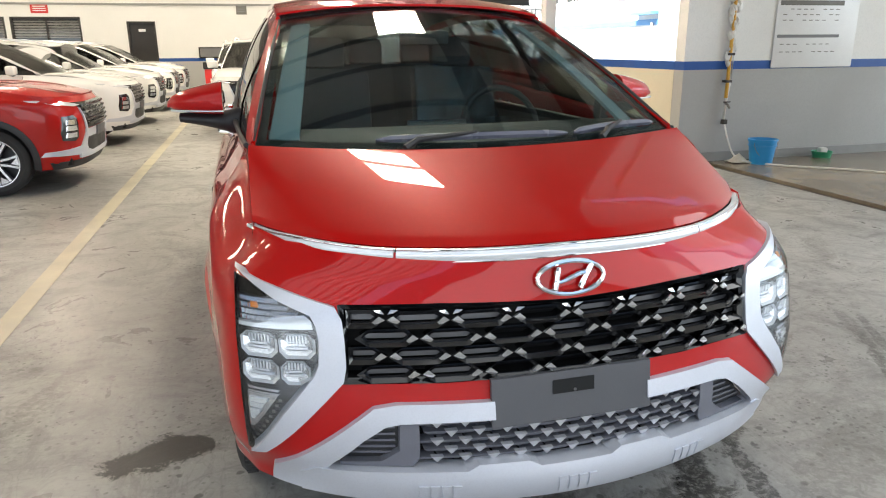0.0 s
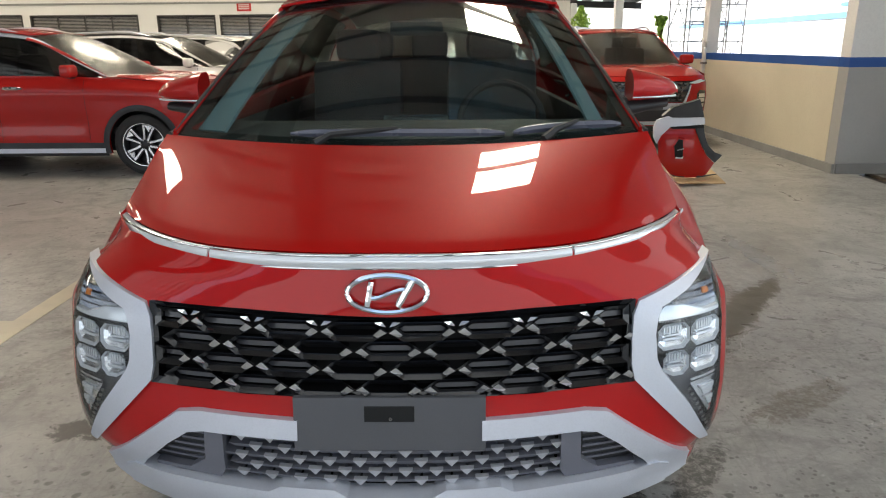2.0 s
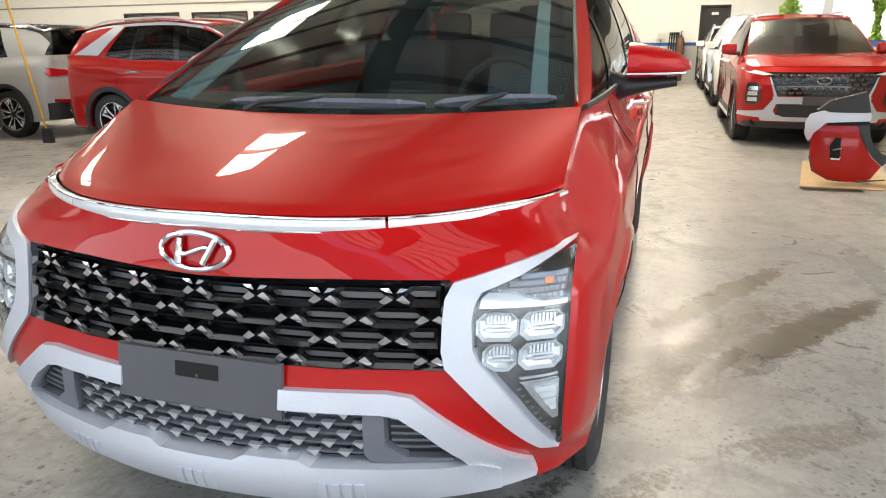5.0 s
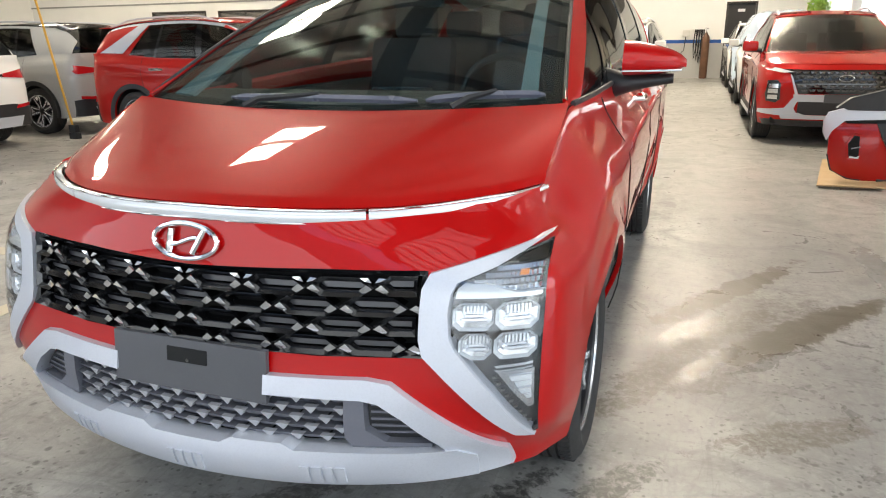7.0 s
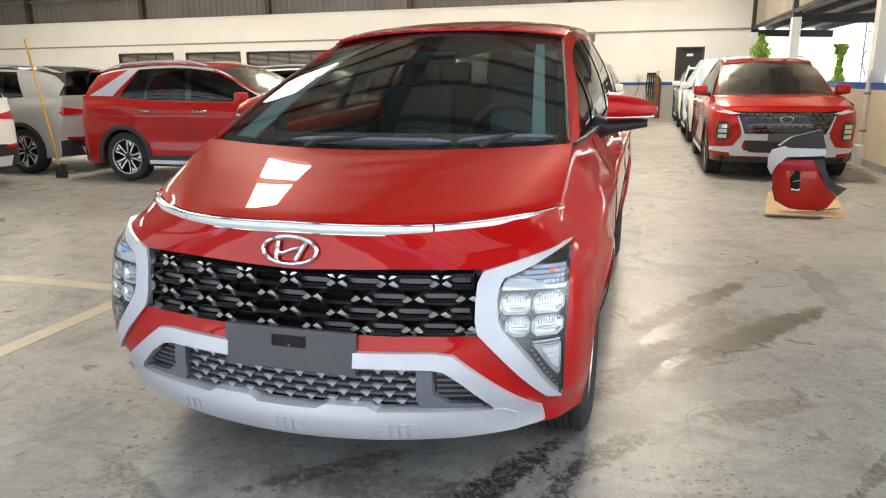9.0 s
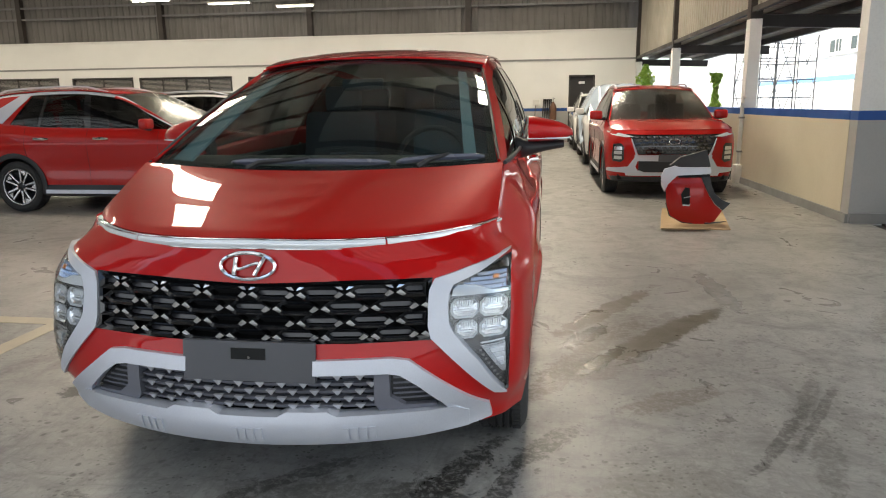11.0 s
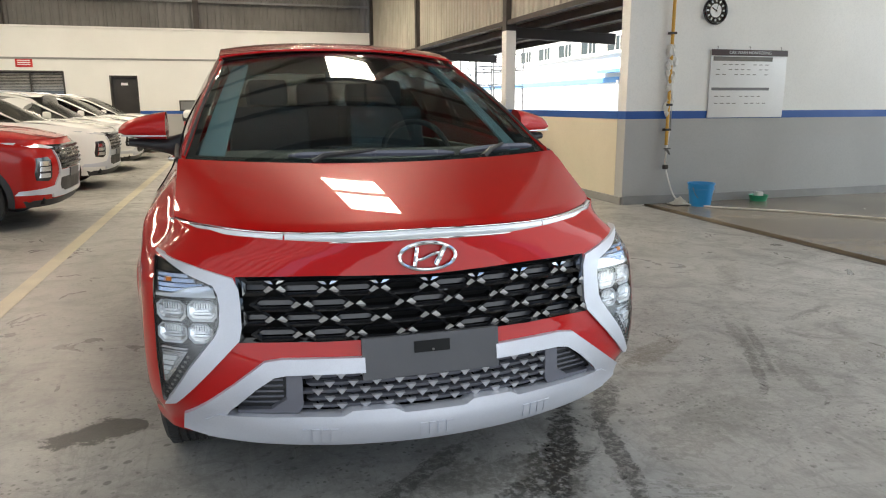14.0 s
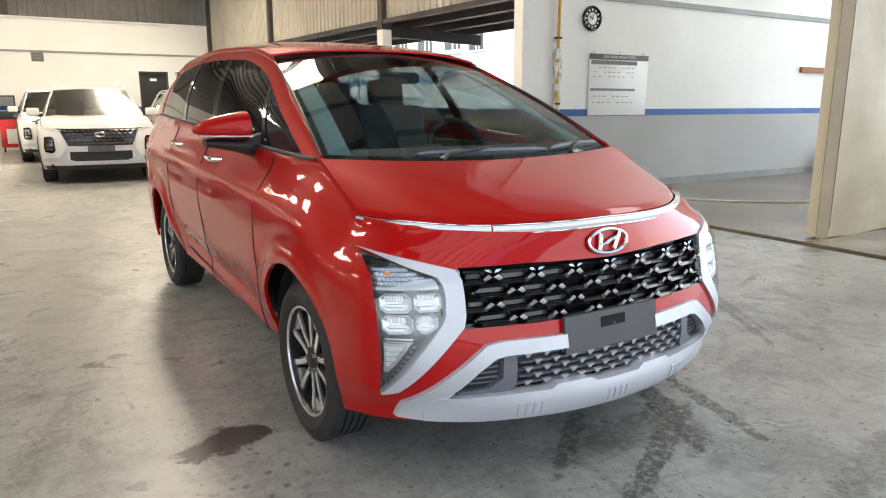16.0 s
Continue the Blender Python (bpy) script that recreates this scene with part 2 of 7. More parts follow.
# ---- the building ----
def stain(m, vec, x, y, rx, ry, turn, ragged, edge=0.10):
    """A ragged mask round a spot on the floor, 1 inside and 0 outside."""
    n, l, _ = nodes(m)
    mp = n.new("ShaderNodeMapping")
    mp.vector_type = "TEXTURE"
    mp.inputs["Location"].default_value = (x, y, 0)
    mp.inputs["Rotation"].default_value = (0, 0, radians(turn))
    mp.inputs["Scale"].default_value = (rx, ry, 1)
    l.new(vec, mp.inputs["Vector"])
    d = n.new("ShaderNodeVectorMath")
    d.operation = "LENGTH"
    l.new(mp.outputs["Vector"], d.inputs[0])
    k = n.new("ShaderNodeMath")
    k.operation = "MULTIPLY_ADD"
    l.new(ragged, k.inputs[0])
    k.inputs[1].default_value = 2.2
    l.new(d.outputs["Value"], k.inputs[2])
    r = n.new("ShaderNodeMapRange")
    r.inputs["From Min"].default_value, r.inputs["From Max"].default_value = 1.75 + edge, 1.75 - edge
    l.new(k.outputs[0], r.inputs["Value"])
    return r.outputs["Result"]


def floor_material():
    m = material("power_floated_concrete", (0.30, 0.295, 0.28), 0.3)
    n, l, b = nodes(m)
    v = place(m)
    big = noise_tex(m, v, 0.55, 8, 0.62, 0.6)
    mid = noise_tex(m, v, 2.6, 8, 0.65, 1.2)
    fine = noise_tex(m, v, 28, 6, 0.65)
    rag = noise_tex(m, v, 7.0, 12, 0.80, 0.6)
    c = ramp(m, big, [(0.28, (0.235, 0.231, 0.219)), (0.50, (0.325, 0.318, 0.30)), (0.72, (0.41, 0.40, 0.372))])
    c = mix(m, c, (0.15, 0.147, 0.138), ramp(m, mid, [(0.48, grey(0)), (0.70, grey(0.75))]))
    c = mix(m, c, (0.42, 0.41, 0.39), ramp(m, fine, [(0.52, grey(0)), (0.80, grey(0.60))]))
    # pale mop streaks and spatter
    sv = place(m, (0.5, 4.0, 1.0))
    st = noise_tex(m, sv, 2.2, 8, 0.7, 0.8)
    c = mix(m, c, (0.44, 0.42, 0.385), ramp(m, st, [(0.56, grey(0)), (0.78, grey(0.45))]))
    sp = noise_tex(m, v, 11, 3, 0.5, 0.2)
    c = mix(m, c, (0.48, 0.47, 0.45), ramp(m, sp, [(0.70, grey(0)), (0.76, grey(0.5))]))
    c = mix(m, c, (0.10, 0.095, 0.085), ramp(m, noise_tex(m, v, 7.5, 4, 0.6, 0.4), [(0.70, grey(0)), (0.78, grey(0.55))]))
    # pale grit, dark pits and short scratches that run two ways
    c = mix(m, c, (0.50, 0.49, 0.465), ramp(m, noise_tex(m, v, 42, 3, 0.6, 0.3), [(0.66, grey(0)), (0.72, grey(0.40))]))
    c = mix(m, c, (0.07, 0.066, 0.06), ramp(m, noise_tex(m, v, 26, 4, 0.65, 0.3), [(0.67, grey(0)), (0.73, grey(0.45))]))
    for sx, sy, lo in ((22.0, 2.2, 0.68), (3.0, 26.0, 0.69)):
        c = mix(m, c, (0.47, 0.46, 0.44) if sx > 10 else (0.085, 0.08, 0.073), ramp(m, noise_tex(m, place(m, (sx, sy, 1.0)), 1.0, 5, 0.65, 0.7), [(lo - 0.06, grey(0)), (lo + 0.04, grey(0.35))]))
    # scratches and hairline scuffs: thin bands of warped noise
    for sx, sy, sc, lo, amt, col in ((1.0, 2.2, 1.3, 0.50, 0.55, (0.14, 0.134, 0.122)), (2.6, 0.8, 1.7, 0.46, 0.45, (0.12, 0.115, 0.105)), (1.0, 1.0, 4.5, 0.52, 0.35, (0.11, 0.106, 0.098))):
        w = noise_tex(m, place(m, (sx, sy, 1.0)), sc, 4, 0.55, 1.6)
        c = mix(m, c, col, ramp(m, w, [(lo - 0.035, grey(0)), (lo, grey(0.5 * amt)), (lo + 0.03, grey(0))]))
    c = mix(m, c, (0.13, 0.125, 0.115), ramp(m, noise_tex(m, v, 70, 4, 0.7), [(0.55, grey(0)), (0.80, grey(0.45))]))
    gr = noise_tex(m, v, 16, 5, 0.7, 0.5)
    patch = noise_tex(m, v, 0.9, 4, 0.6, 0.8)
    spots = n.new("ShaderNodeMath")
    spots.operation = "MULTIPLY"
    l.new(ramp(m, gr, [(0.57, grey(0)), (0.66, grey(0.80))]), spots.inputs[0])
    l.new(ramp(m, patch, [(0.46, grey(0)), (0.62, grey(1))]), spots.inputs[1])
    c = mix(m, c, (0.095, 0.09, 0.08), spots.outputs[0])
    # dark droplets of mud, in drifts
    for sc, size, lo, col in ((15.0, 0.20, 0.50, (0.075, 0.072, 0.064)), (34.0, 0.24, 0.46, (0.10, 0.096, 0.086))):
        vo = n.new("ShaderNodeTexVoronoi")
        vo.inputs["Scale"].default_value = sc
        l.new(mix(m, v, noise_tex(m, v, 20, 4, 0.6), 0.03), vo.inputs["Vector"])
        dr = n.new("ShaderNodeMath")
        dr.operation = "MULTIPLY"
        l.new(ramp(m, vo.outputs["Distance"], [(size - 0.05, grey(0.75)), (size + 0.03, grey(0))]), dr.inputs[0])
        l.new(ramp(m, noise_tex(m, v, 1.6 if sc < 20 else 2.4, 5, 0.65, 0.5), [(lo, grey(0)), (lo + 0.10, grey(1))]), dr.inputs[1])
        c = mix(m, c, col, dr.outputs[0])
    # oil, tyre marks and dirty wet trails
    crumbs = ramp(m, noise_tex(m, v, 34, 8, 0.75, 0.5), [(0.40, grey(0.15)), (0.54, grey(1))])
    for x, y, rx, ry, turn, col, amount in (
            (1.40, 3.98, 0.80, 0.10, 58, (0.095, 0.080, 0.056), 0.95), (1.69, 3.52, 0.86, 0.12, 52, (0.095, 0.080, 0.056), 0.95), (1.38, 3.50, 0.40, 0.10, 50, (0.09, 0.075, 0.052), 0.8), (1.15, 3.05, 0.40, 0.10, 58, (0.085, 0.07, 0.05), 0.85), (1.02, 2.72, 0.32, 0.09, 60, (0.09, 0.075, 0.055), 0.8), (1.55, 2.55, 0.35, 0.10, 35, (0.12, 0.10, 0.075), 0.7),
            (1.25, 2.92, 0.30, 0.16, 40, (0.075, 0.062, 0.048), 0.6), (1.45, 3.55, 0.62, 0.36, 50, (0.11, 0.098, 0.08), 0.6),
            (-1.15, 2.38, 0.23, 0.12, 20, (0.030, 0.028, 0.027), 0.95), (0.52, 1.58, 0.30, 0.13, 60, (0.075, 0.070, 0.062), 0.75),
            (0.25, 1.62, 0.45, 0.13, 5, (0.085, 0.08, 0.07), 0.6), (2.12, 2.52, 0.55, 0.05, 66, (0.09, 0.084, 0.075), 0.6),
            (2.05, 2.05, 0.35, 0.07, 75, (0.09, 0.084, 0.075), 0.6), (2.62, 2.25, 0.25, 0.18, 30, (0.13, 0.115, 0.095), 0.5),
            (2.25, 4.5, 0.75, 0.30, 88, (0.22, 0.21, 0.19), 0.5), (4.42, 3.3, 0.22, 0.10, 0, (0.07, 0.06, 0.05), 0.8),
            (3.4, 2.2, 0.6, 0.25, 20, (0.14, 0.12, 0.095), 0.45), (-1.9, 1.3, 0.5, 0.10, 35, (0.12, 0.115, 0.105), 0.6), (1.35, 1.75, 0.55, 0.16, 25, (0.13, 0.123, 0.11), 0.45),
            (0.95, 0.95, 0.6, 0.10, 10, (0.09, 0.085, 0.078), 0.6), (0.62, 1.75, 0.50, 0.07, 62, (0.030, 0.028, 0.026), 0.9), (0.80, 1.62, 0.42, 0.05, 75, (0.035, 0.032, 0.030), 0.85),
            (0.30, 1.45, 0.55, 0.06, 28, (0.045, 0.042, 0.038), 0.8), (0.05, 1.70, 0.40, 0.05, 40, (0.05, 0.047, 0.042), 0.75), (0.98, 2.05, 0.30, 0.07, 55, (0.04, 0.037, 0.033), 0.8),
            (1.95, 2.25, 0.50, 0.035, 58, (0.06, 0.056, 0.05), 0.75), (2.15, 2.45, 0.50, 0.03, 60, (0.06, 0.056, 0.05), 0.7), (2.9, 2.9, 0.35, 0.04, 20, (0.09, 0.085, 0.075), 0.6),
            (-0.45, 1.35, 0.40, 0.05, 150, (0.07, 0.066, 0.06), 0.6), (-1.7, 2.9, 0.6, 0.08, 70, (0.12, 0.113, 0.10), 0.5), (3.1, 3.9, 0.5, 0.10, 55, (0.12, 0.108, 0.09), 0.5)):
        k = stain(m, v, x, y, 1.25 * rx, 1.25 * ry, turn, rag, 0.06)
        q = n.new("ShaderNodeMath")
        q.operation = "MULTIPLY"
        q.inputs[1].default_value = amount
        l.new(k, q.inputs[0])
        g = n.new("ShaderNodeMath")
        g.operation = "MULTIPLY"
        l.new(q.outputs[0], g.inputs[0])
        l.new(crumbs, g.inputs[1])
        c = mix(m, c, col, g.outputs[0] if amount < 0.95 else q.outputs[0])
    l.new(c, b.inputs["Base Color"])
    r = ramp(m, mid, [(0.30, grey(0.24)), (0.52, grey(0.36)), (0.75, grey(0.50))])
    pool = stain(m, v, 2.22, 4.55, 0.75, 0.12, 92, rag)
    r = mix(m, r, grey(0.07), pool)
    for x, y, rx, ry in ((1.22, 3.42, 0.40, 0.10), (1.28, 3.02, 0.34, 0.08)):
        r = mix(m, r, grey(0.17), stain(m, v, x, y, rx, ry, 60, rag))
    l.new(r, b.inputs["Roughness"])
    b.inputs["Specular IOR Level"].default_value = 0.5
    bump(m, noise_tex(m, v, 9, 10, 0.74), 0.34, 0.008)
    return m


FLOOR = floor_material()
WASH = worn("wet_wash_bay_concrete", (0.27, 0.225, 0.165), (0.095, 0.08, 0.06), 0.22, 0.9, 30, 0, 0, 0.2, True)
YARD = worn("yard_concrete", (0.40, 0.39, 0.37), (0.33, 0.32, 0.30), 0.7, 0.4, 20, 0, 0, 0.2, True)
YELLOW_LINE = worn("yellow_floor_paint", (0.52, 0.47, 0.33), (0.40, 0.37, 0.29), 0.35, 3, 40, 0, 0, 0.1, True)
WALL_WHITE = worn("white_wall_paint", (0.80, 0.79, 0.76), (0.74, 0.73, 0.70), 0.6, 0.6, 50, 0, 0, 0.1, True)
WALL_SOUTH = worn("dull_grey_wall_paint", (0.55, 0.54, 0.52), (0.47, 0.46, 0.44), 0.7, 0.6, 40, 0, 0, 0.1, True)
WALL_GREY = worn("grey_dado_paint", (0.40, 0.40, 0.385), (0.36, 0.355, 0.34), 0.55, 0.7, 50, 0, 0, 0.1, True)
WALL_CREAM = worn("cream_dado_paint", (0.66, 0.60, 0.46), (0.60, 0.54, 0.41), 0.5, 0.7, 50, 0, 0, 0.1, True)
BLUE = worn("blue_stripe_paint", (0.012, 0.085, 0.33), (0.010, 0.07, 0.28), 0.5, 1.5, 60, 0, 0, 0.1, True)
SKIRT = worn("grey_skirting_paint", (0.30, 0.30, 0.29), (0.22, 0.22, 0.21), 0.5, 2, 60, 0, 0, 0.1, True)
CLAD_DARK = worn("dark_corrugated_sheet", (0.17, 0.16, 0.15), (0.14, 0.135, 0.125), 0.55, 1, 30, 0.2, 0, 0.1, True)
CLAD_CREAM = worn("cream_corrugated_sheet", (0.45, 0.42, 0.35), (0.36, 0.33, 0.27), 0.5, 1, 30, 0.2, 0, 0.1, True)
ROOF_SHEET = worn("white_roof_foil", (0.60, 0.58, 0.545), (0.53, 0.51, 0.48), 0.55, 1, 30, 0.2, 0, 0.1, True)
STEEL_DARK = worn("dark_painted_steel", (0.055, 0.045, 0.040), (0.040, 0.034, 0.030), 0.5, 2, 60, 0.1, 0, 0.1, True)
STEEL_GREY = worn("grey_painted_steel", (0.20, 0.20, 0.20), (0.16, 0.16, 0.16), 0.5, 2, 60, 0.1, 0, 0.1, True)


def structure(name, bm, mat, label, smooth=False):
    return tagged(link_mesh(name, bm, mat, None, "", smooth), label, name.split("_")[0], "", "structure")


structure("ground", box(-150, 150, -150, 150, -0.4, -0.20), YARD, "pale concrete yard round the hall")
structure("floor", box(-26, 4.52, -14, 24.0, -0.2, 0.0), FLOOR, "stained glossy concrete floor of the hall")
structure("pavement_wash_bay", box(4.70, 18, -14, 7.65, -0.2, 0.0), WASH, "wet brown-stained concrete of the wash bay")
structure("drain_channel", box(4.52, 4.70, -14, 7.65, -0.2, -0.035), STEEL_DARK, "dark floor drain channel")


def ribs(x0, x1, z0, z1, y, pitch, depth, axis="x"):
    """A corrugated sheet of trapezoid ribs; axis: the direction it runs along."""
    bm = bmesh.new()
    prof = []
    s = x0
    while s < x1:
        for o, d in ((0, 0), (0.55, 0), (0.65, 1), (0.9, 1)):
            prof.append((min(s + o * pitch, x1), d * depth))
        s += pitch
    prof.append((x1, 0))
    lo, hi = [], []
    for s, d in prof:
        a = (s, y + d) if axis == "x" else (y + d, s)
        lo.append(bm.verts.new((*a, z0)))
        hi.append(bm.verts.new((*a, z1)))
    for i in range(len(lo) - 1):
        if (lo[i].co - lo[i + 1].co).length > 1e-6:
            bm.faces.new((lo[i], lo[i + 1], hi[i + 1], hi[i]))
    return bm


EAVE = 6.3
# far wall with doors and windows let into it
FAR = 24.0
openings = [(-19.65, -17.05, 1.25, 2.45), (-16.5, -14.05, 1.25, 2.43), (-13.8, -10.2, 1.25, 2.41), (-9.58, -7.64, 1.25, 2.38), (-7.5, -5.6, 1.25, 2.38), (-4.32, -3.5, 0.0, 2.25), (1.83, 2.70, 0.0, 2.24)]


def pierced_wall(x0, x1, z0, z1, y0, y1, holes):
    bm = bmesh.new()
    cuts = sorted({x0, x1, *[h[0] for h in holes], *[h[1] for h in holes]})
    for a, b in zip(cuts, cuts[1:]):
        h = [q for q in holes if q[0] <= a + 1e-6 and q[1] >= b - 1e-6]
        spans = [(z0, z1)] if not h else [(z0, h[0][2]), (h[0][3], z1)]
        for c, d in spans:
            if d - c > 1e-4:
                box(a, b, y0, y1, c, d, bm=bm)
    return bm


def banded(name, x0, x1, y0, y1, bands, holes, label):
    for i, (z0, z1, mat, w) in enumerate(bands):
        hs = [(a, b, max(c, z0), min(d, z1)) for a, b, c, d in holes if c < z1 and d > z0]
        structure("%s_%s" % (name, w), pierced_wall(x0, x1, z0, z1, y0, y1, hs), mat, label + ", " + w.replace("_", " "))


banded("wall_north", -26, 4.15, FAR, FAR + 0.2, ((0, 1.05, WALL_GREY, "grey_dado"), (1.05, 1.15, BLUE, "blue_stripe"), (1.15, 3.67, WALL_WHITE, "white_plaster")), openings, "painted far wall")
structure("wall_north_upper", ribs(-26, 4.15, 3.67, EAVE + 2.5, FAR + 0.25, 0.25, 0.03), CLAD_DARK, "dark corrugated cladding above the far wall")
structure("trim_far", box(-26, 4.0, FAR - 0.03, FAR - 0.002, 2.72, 2.78), SKIRT, "thin grey moulding on the far wall")
structure("trim_ledge", box(-26, 4.0, FAR - 0.06, FAR + 0.24, 3.671, 3.72), WALL_WHITE, "white ledge on top of the far wall")
structure("wall_west", box(-26.2, -26, -14, FAR + 0.3, 0, EAVE + 2), WALL_WHITE, "plain white side wall")

# half wall on the east side, open above; it runs a degree off the hall's length
EAST = pose(4.305, 7.57, 0, 0, 0, 1.06)
ELONG = FAR - 7.57


def along(ob):
    """Lays a thing made along the east side (x out from the wall face, y from the corner) into the hall."""
    ob.matrix_basis = EAST @ ob.matrix_basis
    return ob


along(structure("wall_east_dado", box(0.0, 0.18, 0.20, ELONG, 0, 1.12), WALL_CREAM, "cream painted half wall"))
along(structure("wall_east_stripe", box(-0.002, 0.182, 0.20, ELONG, 1.12, 1.22), BLUE, "blue painted top of the half wall"))
along(structure("baseboard_east", box(-0.03, 0.0, 0.0, ELONG, 0, 0.10), SKIRT, "grey skirting along the half wall"))
# wash bay wall
WB = 7.67
structure("wall_wash_dado", box(4.305, 18, WB - 0.1, WB + 0.1, 0, 1.12), WALL_GREY, "grey painted dado of the wash bay wall")
structure("wall_wash_stripe", box(4.303, 18, WB - 0.102, WB + 0.102, 1.12, 1.22), BLUE, "blue painted stripe on the wash bay wall")
structure("wall_wash_white", box(4.305, 18, WB - 0.1, WB + 0.1, 1.22, EAVE), WALL_WHITE, "white plaster of the wash bay wall")
structure("baseboard_wash", box(4.32, 18, WB - 0.125, WB - 0.1, 0, 0.11), SKIRT, "grey skirting along the wash bay wall")
structure("trim_wash", box(4.32, 18, WB - 0.125, WB - 0.1, 2.77, 2.85), SKIRT, "grey moulding high on the wash bay wall")

# wall added out of view, calms what the car's nose mirrors
structure("wall_south", box(-26.2, 18.2, -12.8, -12.5, -0.2, 6.6), WALL_SOUTH, "unseen grey wall added in front of the hall to shape reflections")

# roof
structure("ceiling_roof", box(-26.2, 4.7, -9, FAR + 0.3, EAVE + 0.3, EAVE + 0.36), ROOF_SHEET, "corrugated roof sheeting")
structure("ceiling_wash_bay", box(4.7, 18.2, -9, 7.8, EAVE + 0.3, EAVE + 0.36), ROOF_SHEET, "corrugated roof sheeting over the wash bay")
along(structure("wall_east_cladding", ribs(0.2, ELONG, 2.80, EAVE + 0.3, 0.10, 0.20, 0.03, "y"), CLAD_CREAM, "cream corrugated cladding over the open side"))
for y in (4.19, 10.33, 16.3):
    along(structure("column_east", box(0.0, 0.19, y - 0.11, y + 0.11, 1.22, 2.62, 0.01), WALL_WHITE, "white concrete column on the half wall"))
    along(structure("column_east_steel", box(0.0, 0.19, y - 0.09, y + 0.09, 2.62, EAVE + 0.3), STEEL_DARK, "dark steel column above"))
# translucent roof panels let the sky in
SKY_WARM = (1.0, 0.88, 0.69)
for x, clear in ((1.2, 1.0), (-5.8, 0.58), (-12.8, 0.7), (-19.8, 0.7)):
    for y, long, power in ((9.15, 2.6, 150), (17.5, 4.4, 285)):
        area_lamp("skylight", (x, y, EAVE + 0.28), (x, y, 0), 1.0, long, power * clear, SKY_WARM)
# fill lamp added at the front, behind the camera, as if a wide doorway
area_lamp("front_fill", (-4.0, -8.9, 1.5), (-4.0, 0, 1.2), 44.0, 2.7, 260, (0.86, 0.94, 1.0))
# fill lamp added under the opaque front roof to lighten floor and car
area_lamp("front_roof_fill", (-2.0, -4.0, EAVE + 0.28), (-2.0, -4.0, 0), 46.0, 9.6, 560, (0.90, 0.96, 1.0))
# fill lamp added below the wash bay roof to lift its wall and floor
area_lamp("wash_bay_fill", (9.6, 2.6, EAVE + 0.28), (9.6, 2.6, 0), 5.0, 7.0, 85, (0.94, 0.97, 1.0))
# fill lamp added beyond the wash bay, brightens that side of the hall
area_lamp("side_fill", (17.8, -1.2, 2.9), (0, -1.2, 3.4), 15.0, 5.0, 220, (0.90, 0.96, 1.0))


# ---- wheels ----
def tyre_mesh(R, rim, w):
    """A tyre about the x axis, tread grooves cut in."""
    h = w / 2
    prof = [(rim, -h * 0.86), (rim + 0.012, -h * 0.95), (rim + (R - rim) * 0.45, -h * 1.02), (R - 0.022, -h * 0.93), (R - 0.006, -h * 0.80),
            (R, -h * 0.66)]
    for g in (-0.42, -0.14, 0.14, 0.42):
        prof += [(R, h * (g - 0.06)), (R - 0.009, h * (g - 0.05)), (R - 0.009, h * (g + 0.05)), (R, h * (g + 0.06))]
    prof += [(R, h * 0.66), (R - 0.006, h * 0.80), (R - 0.022, h * 0.93), (rim + (R - rim) * 0.45, h * 1.02), (rim + 0.012, h * 0.95), (rim, h * 0.86)]
    bm = lathe(prof, 64, axis="x")
    k = 72
    for i in range(k):
        a = 2 * math.pi * i / k
        for s in (-1, 1):
            b = box(s * h * 0.62 - 0.016, s * h * 0.62 + 0.016, -0.005, 0.005, R - 0.004, R + 0.0015)
            merge(bm, b, Matrix.Rotation(a, 4, "X"))
    return bm


